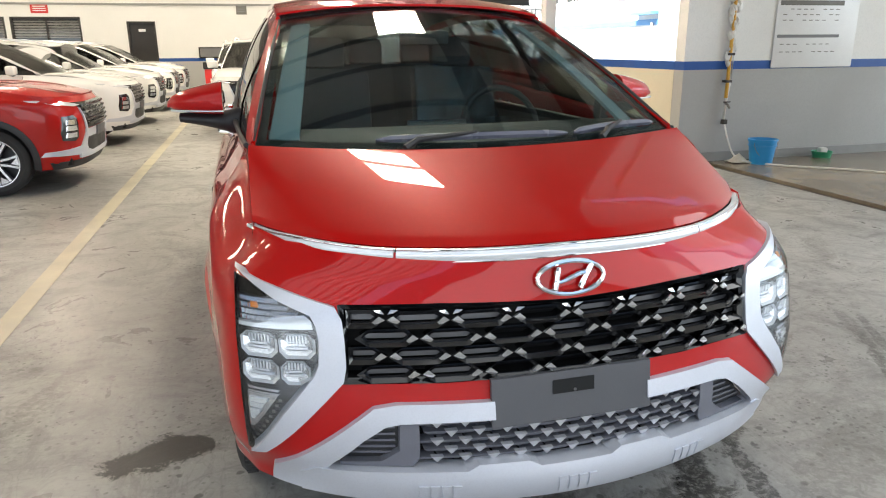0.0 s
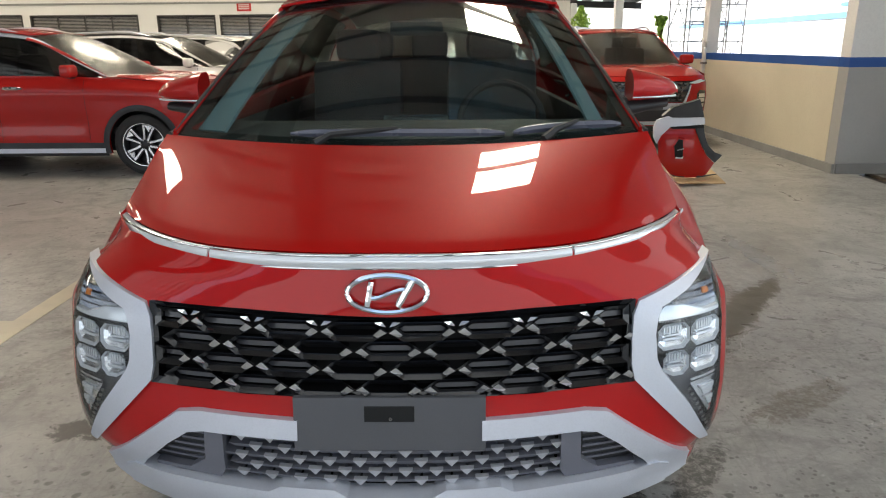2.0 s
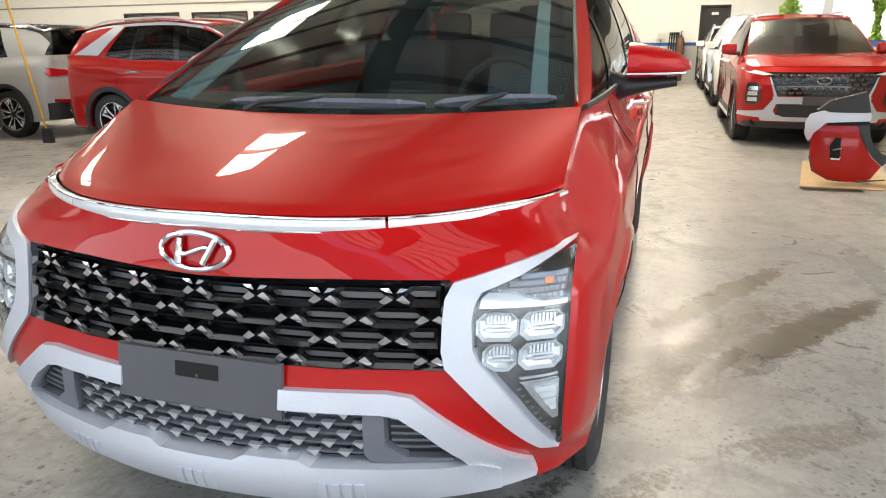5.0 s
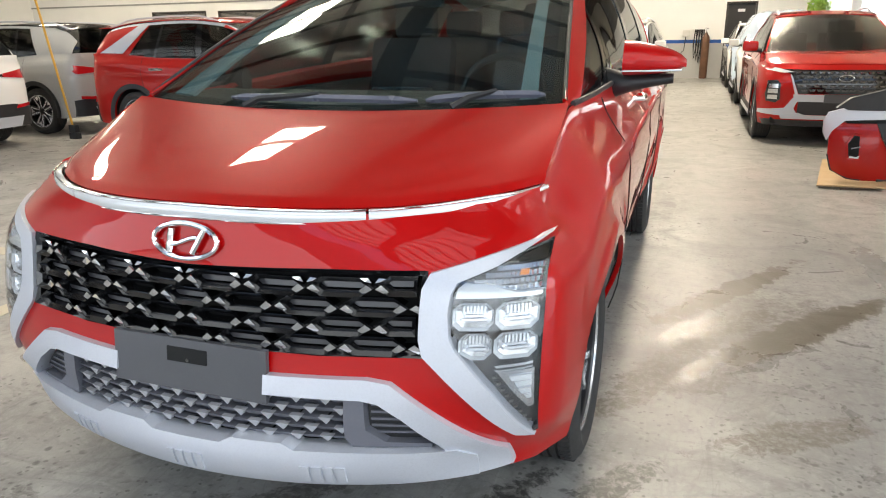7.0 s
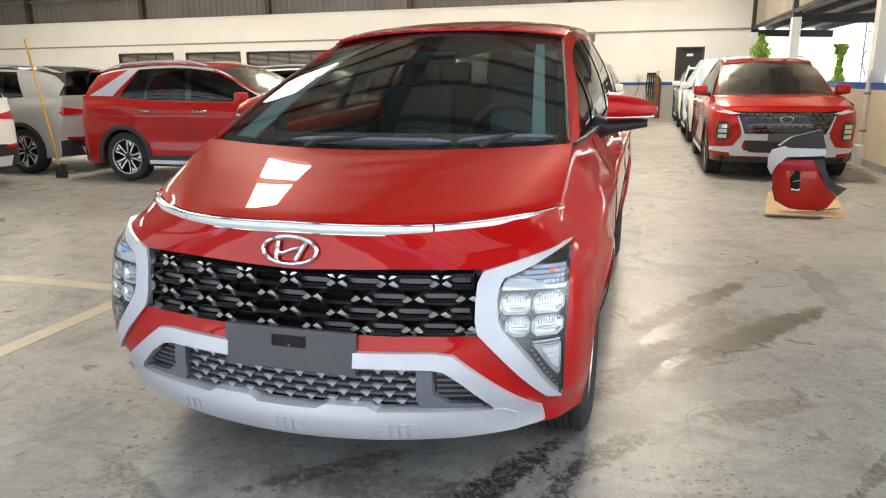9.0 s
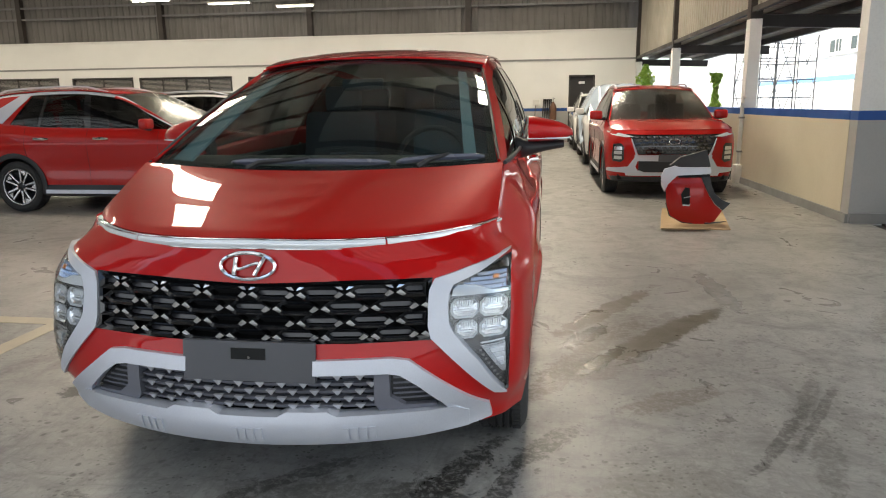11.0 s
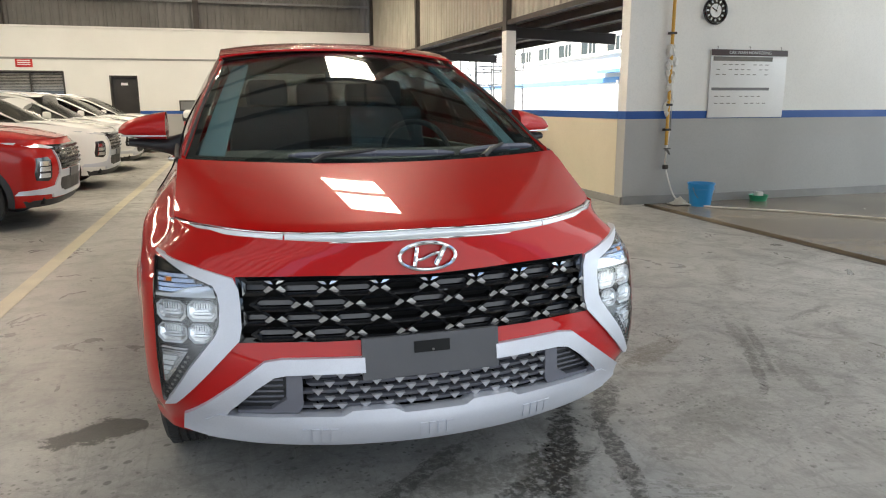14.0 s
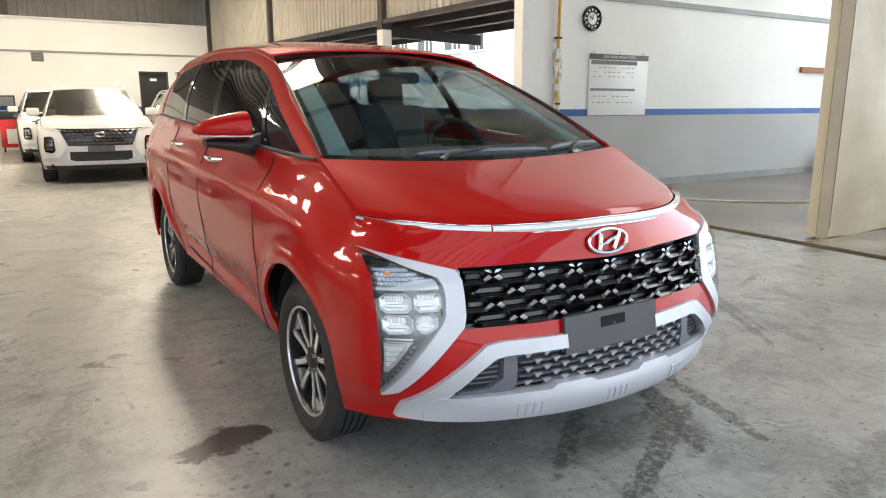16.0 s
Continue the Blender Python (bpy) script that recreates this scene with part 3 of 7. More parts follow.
def wheel(parent, at, out, R=0.318, rim=0.212, w=0.205, arms=5, name="wheel"):
    """A wheel at a hub centre; out: +1 or -1, the side that faces away from the car."""
    tyre = part(name, tyre_mesh(R, rim, w), RUBBER, parent, "black tyre on a two-tone alloy rim", sharp=25)
    tyre.location = at
    o = out
    bm = lathe([(rim, o * w * 0.40), (rim - 0.008, o * w * 0.42), (rim - 0.018, o * w * 0.36), (rim - 0.022, -o * w * 0.3), (rim, -o * w * 0.42)], 64, axis="x")
    part("rim", bm, ALLOY_DARK, tyre, "dark alloy rim barrel")
    bm = lathe([(0.001, -o * 0.03), (rim - 0.025, -o * 0.03), (rim - 0.025, -o * 0.05)], 48, axis="x")
    part("brake_disc", bm, ALLOY_DARK, tyre)
    bm = lathe([(rim - 0.014, o * w * 0.37), (rim - 0.010, o * w * 0.425), (rim - 0.002, o * w * 0.43), (rim + 0.002, o * w * 0.40)], 64, axis="x")
    part("rim_lip", bm, ALLOY, tyre, "bright machined rim lip")
    silver, dark = bmesh.new(), bmesh.new()
    xo = o * w * 0.34
    for i in range(arms):
        a = 2 * math.pi * i / arms + 0.3
        rot = Matrix.Rotation(a, 4, "X")
        for s, skew in ((-1, 0.030), (1, 0.075)):
            # each arm is a twisted blade from hub to lip
            p = [(0.035, s * 0.018 - 0.012), (0.11, s * 0.030 - 0.011), (rim - 0.012, s * 0.062 - 0.013)]
            q = [(0.035, s * 0.018 + 0.012), (0.11, s * 0.030 + 0.011), (rim - 0.012, s * 0.062 + 0.013)]
            if s < 0:
                b = bmesh.new()
                w = [b.verts.new((xo - o * 0.006, y, z)) for y, z in ((-0.012, 0.150), (-0.040, rim - 0.012), (0.046, rim - 0.030))]
                v = [b.verts.new((xo - o * 0.030, c.co.y, c.co.z)) for c in w]
                b.faces.new(w)
                b.faces.new(v)
                for k in range(3):
                    b.faces.new((w[k], w[(k + 1) % 3], v[(k + 1) % 3], v[k]))
                merge(silver, b, rot)
            for dest, x0, x1, grow in ((silver, xo, xo - o * 0.012, 0.0), (dark, xo - o * 0.010, xo - o * 0.05, 0.006)):
                b = bmesh.new()
                rows = []
                for (r0, t0), (r1, t1) in zip(p, q):
                    rows.append([b.verts.new((x0 - o * 0.012 * (1 - r0 / rim), t0 - grow, r0)), b.verts.new((x0 - o * 0.012 * (1 - r0 / rim), t1 + grow, r1)),
                                 b.verts.new((x1, t1 + grow, r1)), b.verts.new((x1, t0 - grow, r0))])
                for u, v in zip(rows, rows[1:]):
                    for k in range(4):
                        b.faces.new((u[k], u[(k + 1) % 4], v[(k + 1) % 4], v[k]))
                b.faces.new(rows[0])
                b.faces.new(rows[-1])
                merge(dest, b, rot)
    part("spoke_face", silver, ALLOY, tyre, "polished twin spokes", smooth=False)
    part("spoke_backing", dark, ALLOY_DARK, tyre, "dark painted spoke backs", smooth=False)
    bm = lathe([(0.001, xo + o * 0.004), (0.028, xo + o * 0.004), (0.034, xo), (0.06, xo - o * 0.012), (0.064, xo - o * 0.05)], 32, axis="x")
    part("hub_cap", bm, ALLOY_DARK, tyre)
    for i in range(5):
        a = 2 * math.pi * i / 5
        b = lathe([(0.001, xo + o * 0.002), (0.008, xo + o * 0.001), (0.009, xo - o * 0.02)], 10, axis="x")
        b.transform(Matrix.Translation((0, 0.047 * math.cos(a), 0.047 * math.sin(a))))
        part("lug_nut", b, STEEL, tyre)
    return tyre


def cut_arch(bm, cy, cz, R, lip=0.035):
    """Cuts a round wheel opening out of a side skin and rolls its edge inward."""
    gone = []
    for f in bm.faces:
        c = f.calc_center_median()
        if (c.y - cy) ** 2 + max(c.z - cz, 0.0) ** 2 < R * R and c.z < cz + R and abs(c.x) > 0.45:
            gone.append(f)
    hit = {v for f in gone for v in f.verts}
    bmesh.ops.delete(bm, geom=gone, context="FACES")
    hit = {v for v in hit if v.is_valid}
    rim = [e for e in bm.edges if e.is_boundary and all(v in hit for v in e.verts)]
    for v in hit:
        dy, dz = v.co.y - cy, v.co.z - cz
        if dz < 0:
            v.co.y = cy + math.copysign(R, dy)
        else:
            k = R / math.hypot(dy, dz)
            v.co.y, v.co.z = cy + k * dy, cz + k * dz
    r = bmesh.ops.extrude_edge_only(bm, edges=rim)
    for g in r["geom"]:
        if isinstance(g, bmesh.types.BMVert):
            g.co.x *= 1 - lip / abs(g.co.x)


def wheel_liner(parent, cy, cz, R, x_in, x_out):
    def f(u, v):
        a = math.pi * (-0.03 + 1.06 * u)
        return (x_in + (x_out - x_in) * v, cy - R * math.cos(a), cz + R * math.sin(a))
    bm = grid(f, 24, 3)
    grid(lambda u, v: (x_in, cy - R * v * math.cos(math.pi * (-0.03 + 1.06 * u)), cz + R * v * math.sin(math.pi * (-0.03 + 1.06 * u))), 24, 2, bm)
    part("wheel_liner", bm, UNDER, parent)


def inside(poly, x, z):
    r = False
    j = len(poly) - 1
    for i in range(len(poly)):
        (xi, zi), (xj, zj) = poly[i], poly[j]
        if (zi > z) != (zj > z) and x < (xj - xi) * (z - zi) / (zj - zi) + xi:
            r = not r
        j = i
    return r


def cut_outline(bm, poly, s=0, far=2.1):
    """Cuts an (x, z) outline out of the front skin and draws the cut edge on to it."""
    q = [(s * x, z) for x, z in poly] if s else poly
    gone = [f for f in bm.faces if f.calc_center_median().y < far and inside(q, f.calc_center_median().x, f.calc_center_median().z)]
    hit = {v for f in gone for v in f.verts}
    bmesh.ops.delete(bm, geom=gone, context="FACES")
    for v in hit:
        if not v.is_valid:
            continue
        best = None
        for (ax, az), (bx, bz) in zip(q, q[1:] + q[:1]):
            d = (bx - ax) ** 2 + (bz - az) ** 2
            t = min(1.0, max(0.0, ((v.co.x - ax) * (bx - ax) + (v.co.z - az) * (bz - az)) / d))
            px, pz = ax + t * (bx - ax), az + t * (bz - az)
            e = math.hypot(px - v.co.x, pz - v.co.z)
            if best is None or e < best[0]:
                best = (e, px, pz)
        if best[0] < 0.035 and abs(best[1]) > 1e-4:
            v.co.x, v.co.z = best[1], best[2]
            v.co.y = nose(v.co.x, v.co.z)


# ---- the red people carrier ----
_Z = (0.20, 0.30, 0.42, 0.60, 0.75, 0.85, 0.94)
_y0 = curve(_Z, (1.53, 1.455, 1.455, 1.487, 1.51, 1.525, 1.54))
_W = curve(_Z, (0.865, 0.884, 0.896, 0.896, 0.895, 0.888, 0.875))
_S = curve(_Z, (0.26, 0.27, 0.20, 0.16, 0.17, 0.23, 0.37))
FLANK = 0.03
_n = curve(_Z, (10.0, 11.0, 13.0, 14.0, 13.0, 8.5, 5.5))
_m = curve(_Z, (5.0, 5.5, 6.0, 6.0, 6.0, 4.4, 3.0))
NOSE_D = 0.5
FRONT_HUB, REAR_HUB, TAIL = 2.27, 5.05, 5.90
HOUSE = [(0.829, 0.846), (0.733, 0.820), (0.645, 0.790), (0.626, 0.715), (0.642, 0.625), (0.725, 0.520), (0.815, 0.392), (0.828, 0.40), (0.832, 0.55), (0.833, 0.72)]


def nose(x, z):
    """The front skin: y of the car's face at a half-width and height: a slight sweep and a tight corner."""
    r = min(abs(x) / _W(z), 0.9999)
    return _y0(z) + _S(z) * (x / 0.85) ** 2 + NOSE_D * (1 - (1 - r ** _n(z)) ** (1 / _m(z)))


def half_width(y, z):
    """The half-width of the skin at a station, the inverse of nose()."""
    W, S, n, m, y0 = _W(z), _S(z), _n(z), _m(z), _y0(z)
    if y >= y0 + S * (W / 0.85) ** 2 + NOSE_D:
        return W
    lo, hi = 0.0, W
    for _ in range(34):
        x = (lo + hi) / 2
        if y0 + S * (x / 0.85) ** 2 + NOSE_D * (1 - (1 - (x / W) ** n) ** (1 / m)) < y:
            lo = x
        else:
            hi = x
    return lo


def proud(d):
    """The front skin moved out by d along its plan normal, as a function for slab()."""
    def f(x, z):
        e = 0.004
        s = (nose(abs(x) + e, z) - nose(abs(x) - e, z)) / (2 * e) if abs(x) > e else 0.0
        return nose(x, z) - d * math.sqrt(1 + min(s * s, 4.0))
    return f


_ztop = curve((1.5, 1.66, 1.80, 1.90, 1.945, 2.06, 2.29, 2.5, 2.8, 3.7, 4.6, 5.5, 5.9), (0.915, 0.918, 0.930, 0.944, 0.952, 1.008, 1.104, 1.110, 1.122, 1.172, 1.205, 1.225, 1.225))
_xtop = curve((1.5, 1.86, 1.95, 2.24, 2.4, 2.65, 3.1, 4.5, 5.4, 5.9), (0.79, 0.774, 0.7715, 0.7745, 0.788, 0.808, 0.83, 0.83, 0.80, 0.78))
_zbot = curve((1.5, 1.75, 1.95, 2.6, 4.6, 5.4, 5.9), (0.285, 0.28, 0.262, 0.292, 0.305, 0.31, 0.34))


_dish = curve((0.2, 0.30, 0.42, 0.60, 0.78, 0.84, 0.90, 1.3), (0.0, -0.006, -0.034, -0.020, 0.0, 0.004, -0.004, 0.0))


def side_relief(y, z):
    """Sculpting of the flanks: a shoulder crease, a hollow above the sill, flared arches."""
    door = ease(2.62, 3.3, y) * (1 - ease(4.35, 4.75, y))
    zc = 0.955 + 0.022 * (y - 3.5)
    r = 0.013 * max(0.0, 1 - abs(z - zc) / (0.10 if z < zc else 0.045)) * ease(2.3, 2.9, y)
    r += (_dish(z) + 0.016 * max(0.0, 1 - abs(z - 0.335 - 0.055 * (y - 3.0)) / 0.055)) * door
    r -= 0.05 * (1 - ease(0.26, 0.58, z)) * ease(2.45, 2.6, y) * (1 - ease(4.68, 4.85, y))
    for hub in (FRONT_HUB, REAR_HUB):
        d = math.hypot(y - hub, z - 0.33)
        r += (0.011 * (1 - ease(0.42, 0.455, d)) - 0.009 * max(0.0, 1 - abs(d - 0.50) / 0.06)) * ease(1.85, 2.05, y) * ease(0.25, 0.50, z)
    return r


def build_mpv():
    car = thing("people_carrier", pose(0.019, 0, 0), "glossy red people carrier with silver bumper trim on concrete", "car")
    zref, YF = 0.6, 1.90
    N = 4000
    acc, prev, table = 0.0, None, []
    for i in range(N + 1):
        x = _W(zref) * (i / N) * 0.985
        y = nose(x, zref)
        if y > YF:
            break
        if prev:
            acc += math.hypot(x - prev[0], y - prev[1])
        table.append((acc, (y - _y0(zref)) / (YF - _y0(zref))))
        prev = (x, y)
    table[-1] = (table[-1][0], 1.0)
    cols = []
    K = 56
    for k in range(K + 1):
        want = acc * k / K
        cols.append(("f", min(table, key=lambda q: abs(q[0] - want))[1]))
    ys = np.linspace(YF, 5.35, 184)
    cols += [("s", float(y)) for y in ys[1:]]
    cols += [("r", float(a)) for a in np.linspace(0, math.pi / 2, 14)[1:]]
    L = 60

    def point(kind, q, t):
        if kind == "f":
            yr = _y0(0.94) + q * (YF - _y0(0.94))
        elif kind == "s":
            yr = q
        else:
            yr = 5.35 + 0.55 * math.sin(q)
        zt, zb = _ztop(yr), _zbot(yr)
        z = zb + (zt - zb) * t
        ze = z if z < 0.6 or zt < 0.945 else 0.6 + (z - 0.6) * (0.94 - 0.6) / (zt - 0.6)
        W, y0 = _W(ze), _y0(ze)
        if kind != "r":
            y = y0 + q * (YF - y0) if kind == "f" else q
            x = half_width(y, ze) + FLANK * ease(1.76, 2.2, y) * ease(0.30, 0.74, z)
        else:
            x = (W + FLANK * ease(0.30, 0.74, z)) * max(math.cos(q), 0) ** (2 / 3.2)
            y = 5.35 + (0.55 - 0.06 * ease(0.7, 1.1, z) - 0.05 * (1 - ease(0.25, 0.4, z))) * math.sin(q) ** (2 / 3.6)
        k = ease(1.70, 1.93, y) * ease(0.60, 1.0, t) ** 2 if kind != "r" else ease(0.60, 1.0, t) ** 2 * math.cos(q)
        x += (_xtop(yr) - x) * k
        if kind != "r":
            x += side_relief(y, z) * ease(1.75, 2.2, y) * (1 - ease(5.2, 5.35, y))
        return x, y, z

    grille_poly = [(-0.585, 0.800), (-0.34, 0.800), (0, 0.789), (0.34, 0.800), (0.585, 0.800), (0.578, 0.715), (0.585, 0.605), (0.34, 0.600), (0, 0.594), (-0.34, 0.600), (-0.585, 0.605), (-0.578, 0.715)]
    low_poly = [(-0.50, 0.522), (0.50, 0.522), (0.67, 0.338), (-0.67, 0.338)]
    for s in (-1, 1):
        bm = bmesh.new()
        rows = [[bm.verts.new((s * p[0], p[1], p[2])) for p in (point(kd, q, j / L) for j in range(L + 1))] for kd, q in cols]
        for i in range(len(rows) - 1):
            for j in range(L):
                bm.faces.new((rows[i][j], rows[i + 1][j], rows[i + 1][j + 1], rows[i][j + 1]))
        cut_outline(bm, HOUSE, s)
        cut_outline(bm, grille_poly)
        cut_outline(bm, low_poly)
        for hub in (FRONT_HUB, REAR_HUB):
            cut_arch(bm, hub, 0.342, 0.378, 0.016)
        # roll the upper edge inward as a flange
        top = [e for e in bm.edges if e.is_boundary and all(v in {r[L] for r in rows} for v in e.verts)]
        r = bmesh.ops.extrude_edge_only(bm, edges=top)
        for g in r["geom"]:
            if isinstance(g, bmesh.types.BMVert):
                g.co.x *= 0.985
                g.co.z -= 0.02
        part("body_side", bm, RED, car, "red painted wing, doors and bumper skin", sharp=40)
        for hub in (FRONT_HUB, REAR_HUB):
            wheel_liner(car, hub, 0.342, 0.388, s * 0.52, s * 0.850)
            wheel(car, (s * 0.780, hub, 0.318), s, rim=0.224)
    part("underbody", box(-0.70, 0.70, 1.80, 5.7, 0.24, 0.42, 0.05), UNDER, car, "black underbody")
    mpv_hood(car)
    mpv_cabin(car)
    mpv_face(car)
    return car


_hood_fx = curve((0, 0.43, 0.65, 0.762), (0.925, 0.920, 0.930, 0.944))


def hood_front(u):
    x = 0.767 * u
    a = abs(x)
    y = nose(x, 0.935) + 0.018
    if a > 0.6:
        y += (1.945 - (nose(0.767, 0.935) + 0.018)) * ease(0.6, 0.767, a)
    return Vector((x, y, _hood_fx(a) + 0.003))


def hood_rear(u):
    return Vector((0.771 * u, 2.165 + 0.120 * u * u, 1.078 + 0.028 * u * u))


def hood_point(u, w):
    """The bonnet: a slightly crowned sheet between its front and rear edges."""
    wc = min(1.0, max(0.0, w))
    p = hood_front(u).lerp(hood_rear(u), w)
    p.z += 4 * wc * (1 - wc) * (0.0075 + 0.007 * u * u) * (1 - u ** 6)
    p.z -= 0.006 * (1 - ease(0.0, 0.06, w)) + 0.002 * u * u
    return p


def mpv_hood(car):
    bm = grid(lambda u, v: hood_point(2 * u - 1, v), 64, 44)
    thicken(bm, -0.012)
    part("bonnet", bm, RED, car, "red bonnet mirroring the roof lights", sharp=50)
    # near-black sheet under the bonnet, its colour stands in for shade in the gaps
    bm = grid(lambda u, v: hood_point((2 * u - 1) * 0.995, -0.03 + 1.1 * v) - Vector((0, 0, 0.035)), 24, 12)
    part("bonnet_gap_shade", bm, UNDER, car)
    # scuttle below the windscreen
    bm = grid(lambda u, v: hood_rear((2 * u - 1) * 0.985) + Vector((0, -0.035 + 0.16 * v, -0.010 + 0.018 * v)), 40, 5)
    part("scuttle_panel", bm, BLACK_PLASTIC, car, "black plastic scuttle under the windscreen")


_bar_z = curve((0, 0.43, 0.7, 0.81), (0.917, 0.910, 0.925, 0.946))


def bar_point(x):
    y = nose(x, 0.925) + 0.016 * ease(0.66, 0.778, abs(x))
    return Vector((x, y, _bar_z(abs(x))))


def light_bar(car, x0, x1, name="light_bar"):
    bm = bmesh.new()
    n = max(6, int(abs(x1 - x0) / 0.02))
    rings = []
    for i in range(n + 1):
        x = x0 + (x1 - x0) * i / n
        p, q = bar_point(x - 0.004), bar_point(x + 0.004)
        d = (q - p).normalized()
        out = Vector((d.y, -d.x, 0)).normalized()
        c = bar_point(x)
        h = 0.0145 * (1 - 0.75 * ease(0.66, 0.778, abs(x)))
        ring = []
        for o, z in ((-0.01, h), (0.007, h), (0.012, h * 0.5), (0.013, -h * 0.3), (0.009, -h), (-0.01, -h)):
            ring.append(bm.verts.new(c + out * o + Vector((0, 0, z))))
        rings.append(ring)
    for a, b in zip(rings, rings[1:]):
        for k in range(6):
            bm.faces.new((a[k], a[(k + 1) % 6], b[(k + 1) % 6], b[k]))
    bm.faces.new(rings[0])
    bm.faces.new(rings[-1])
    part(name, bm, LIGHTBAR, car, "clear daytime light bar in a chrome edge", sharp=60)
    for zo, nm in ((0.016, 1), (-0.016, -1)):
        pts = []
        for i in range(n + 1):
            x = x0 + (x1 - x0) * i / n
            h = 0.0155 * (1 - 0.75 * ease(0.66, 0.778, abs(x)))
            p, q = bar_point(x - 0.004), bar_point(x + 0.004)
            d = (q - p).normalized()
            pts.append(bar_point(x) + Vector((d.y, -d.x, 0)).normalized() * 0.009 + Vector((0, 0, nm * h)))
        part("chrome_edge", tube(pts, 0.0022, 6), CHROME, car)


def hexagon(cx, cz, w, h, taper):
    return [(cx - w / 2, cz), (cx - w / 2 + taper, cz + h / 2), (cx + w / 2 - taper, cz + h / 2), (cx + w / 2, cz), (cx + w / 2 - taper, cz - h / 2), (cx - w / 2 + taper, cz - h / 2)]


def ring_cell(outer, inner, front, back, bm=None):
    """A frame between two outlines on the skin: flat face, bevel inward, wall to the back."""
    bm = bm or bmesh.new()
    n = len(outer)
    a = [bm.verts.new((x, front(x, z), z)) for x, z in outer]
    b = [bm.verts.new((x, front(x, z) + 0.012, z)) for x, z in inner]
    c = [bm.verts.new((x, back(x, z), z)) for x, z in inner]
    for i in range(n):
        j = (i + 1) % n
        bm.faces.new((a[i], a[j], b[j], b[i]))
        bm.faces.new((b[i], b[j], c[j], c[i]))
    return bm


def mpv_face(car):
    for x0, x1 in ((-0.778, -0.432), (-0.426, 0.426), (0.432, 0.778)):
        light_bar(car, x0, x1)
    # grille
    outline = [(-0.585, 0.800), (-0.34, 0.800), (0, 0.789), (0.34, 0.800), (0.585, 0.800), (0.578, 0.715), (0.585, 0.605), (0.34, 0.600), (0, 0.594), (-0.34, 0.600), (-0.585, 0.605), (-0.578, 0.715)]
    grille = part("grille", slab(outline, proud(-0.055), 0.01, 0.05), UNDER, car, "gloss black lozenge grille")
    frame_in = [(x * 0.975, 0.697 + (z - 0.697) * 0.87) for x, z in outline]
    bm = ring_cell(outline, frame_in, proud(0.004), proud(-0.05))
    part("grille_surround", bm, GLOSS_BLACK, grille, "gloss black grille edge", smooth=False)
    pitch, rowp = 0.157, 0.0450
    for r in range(4):
        cz = 0.762 - rowp * r
        off = 0.0 if r % 2 == 0 else pitch / 2
        for k in range(-4, 5):
            cx = k * pitch + off + pitch / 2
            if abs(cx) > 0.60:
                continue
            dz = 0.008 * (abs(cx) / 0.5) ** 2 - 0.004
            o = hexagon(cx, cz + dz, pitch, rowp, 0.034)
            i = hexagon(cx, cz + dz - 0.002, pitch - 0.036, rowp - 0.023, 0.018)
            lim = 0.566
            o = [(max(-lim, min(lim, x)), z) for x, z in o]
            i = [(max(-lim + 0.012, min(lim - 0.012, x)), z) for x, z in i]
            part("grille_cell", ring_cell(o, i, proud(0.007), proud(-0.04)), GLOSS_BLACK, grille, smooth=False)
            if abs(cx) > 0.22 or (k + r) % 3 == 0:
                q = hexagon(cx, cz + dz - 0.002, pitch - 0.044, rowp - 0.029, 0.010)
                q = [(max(-lim + 0.014, min(lim - 0.014, x)), z) for x, z in q]
                part("grille_vane", slab(q, proud(-0.022), 0.004, 0.08), VANE, grille, smooth=False)
            # bright facets where lozenge tips meet
            tx = cx + pitch / 2
            if abs(tx) < 0.55:
                f = proud(0.0095)
                z0 = cz + dz
                for sx in (-1, 1):
                    quads = [((0.034, -0.006), (0.025, -0.015), (0.003, -0.001), (0.017, 0.009), 0.005)]
                    if r == 0:
                        quads.append(((0.030, 0.024), (0.012, 0.024), (0.004, 0.013), (0.018, 0.016), 0.003))
                    for q in quads:
                        b = bmesh.new()
                        v = [b.verts.new((tx + sx * x, f(tx + sx * x, z0) + (q[4] if i == 1 else 0.0), z0 + z)) for i, (x, z) in enumerate(q[:4])]
                        b.faces.new(v if sx > 0 else v[::-1])
                        thicken(b, 0.002)
                        part("chrome_facet", b, CHROME, grille, "small chrome facet", smooth=False)
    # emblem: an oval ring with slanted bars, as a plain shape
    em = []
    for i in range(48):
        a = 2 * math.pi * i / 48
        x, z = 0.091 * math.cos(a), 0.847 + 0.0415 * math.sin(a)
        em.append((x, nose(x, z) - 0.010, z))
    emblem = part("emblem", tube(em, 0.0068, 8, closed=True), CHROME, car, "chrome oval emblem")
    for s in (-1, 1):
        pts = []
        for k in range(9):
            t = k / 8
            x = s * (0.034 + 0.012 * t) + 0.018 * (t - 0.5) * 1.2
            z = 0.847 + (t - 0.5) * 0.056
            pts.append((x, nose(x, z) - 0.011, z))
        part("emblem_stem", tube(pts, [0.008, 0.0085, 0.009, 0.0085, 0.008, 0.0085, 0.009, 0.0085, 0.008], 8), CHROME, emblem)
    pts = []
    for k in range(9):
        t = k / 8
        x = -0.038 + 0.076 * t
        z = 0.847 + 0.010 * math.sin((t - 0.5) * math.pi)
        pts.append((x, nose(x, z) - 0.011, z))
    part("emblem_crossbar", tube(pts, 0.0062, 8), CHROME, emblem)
    # number plate carrier
    pl = [(-0.223, 0.477), (0.223, 0.477), (0.223, 0.606), (-0.223, 0.606)]
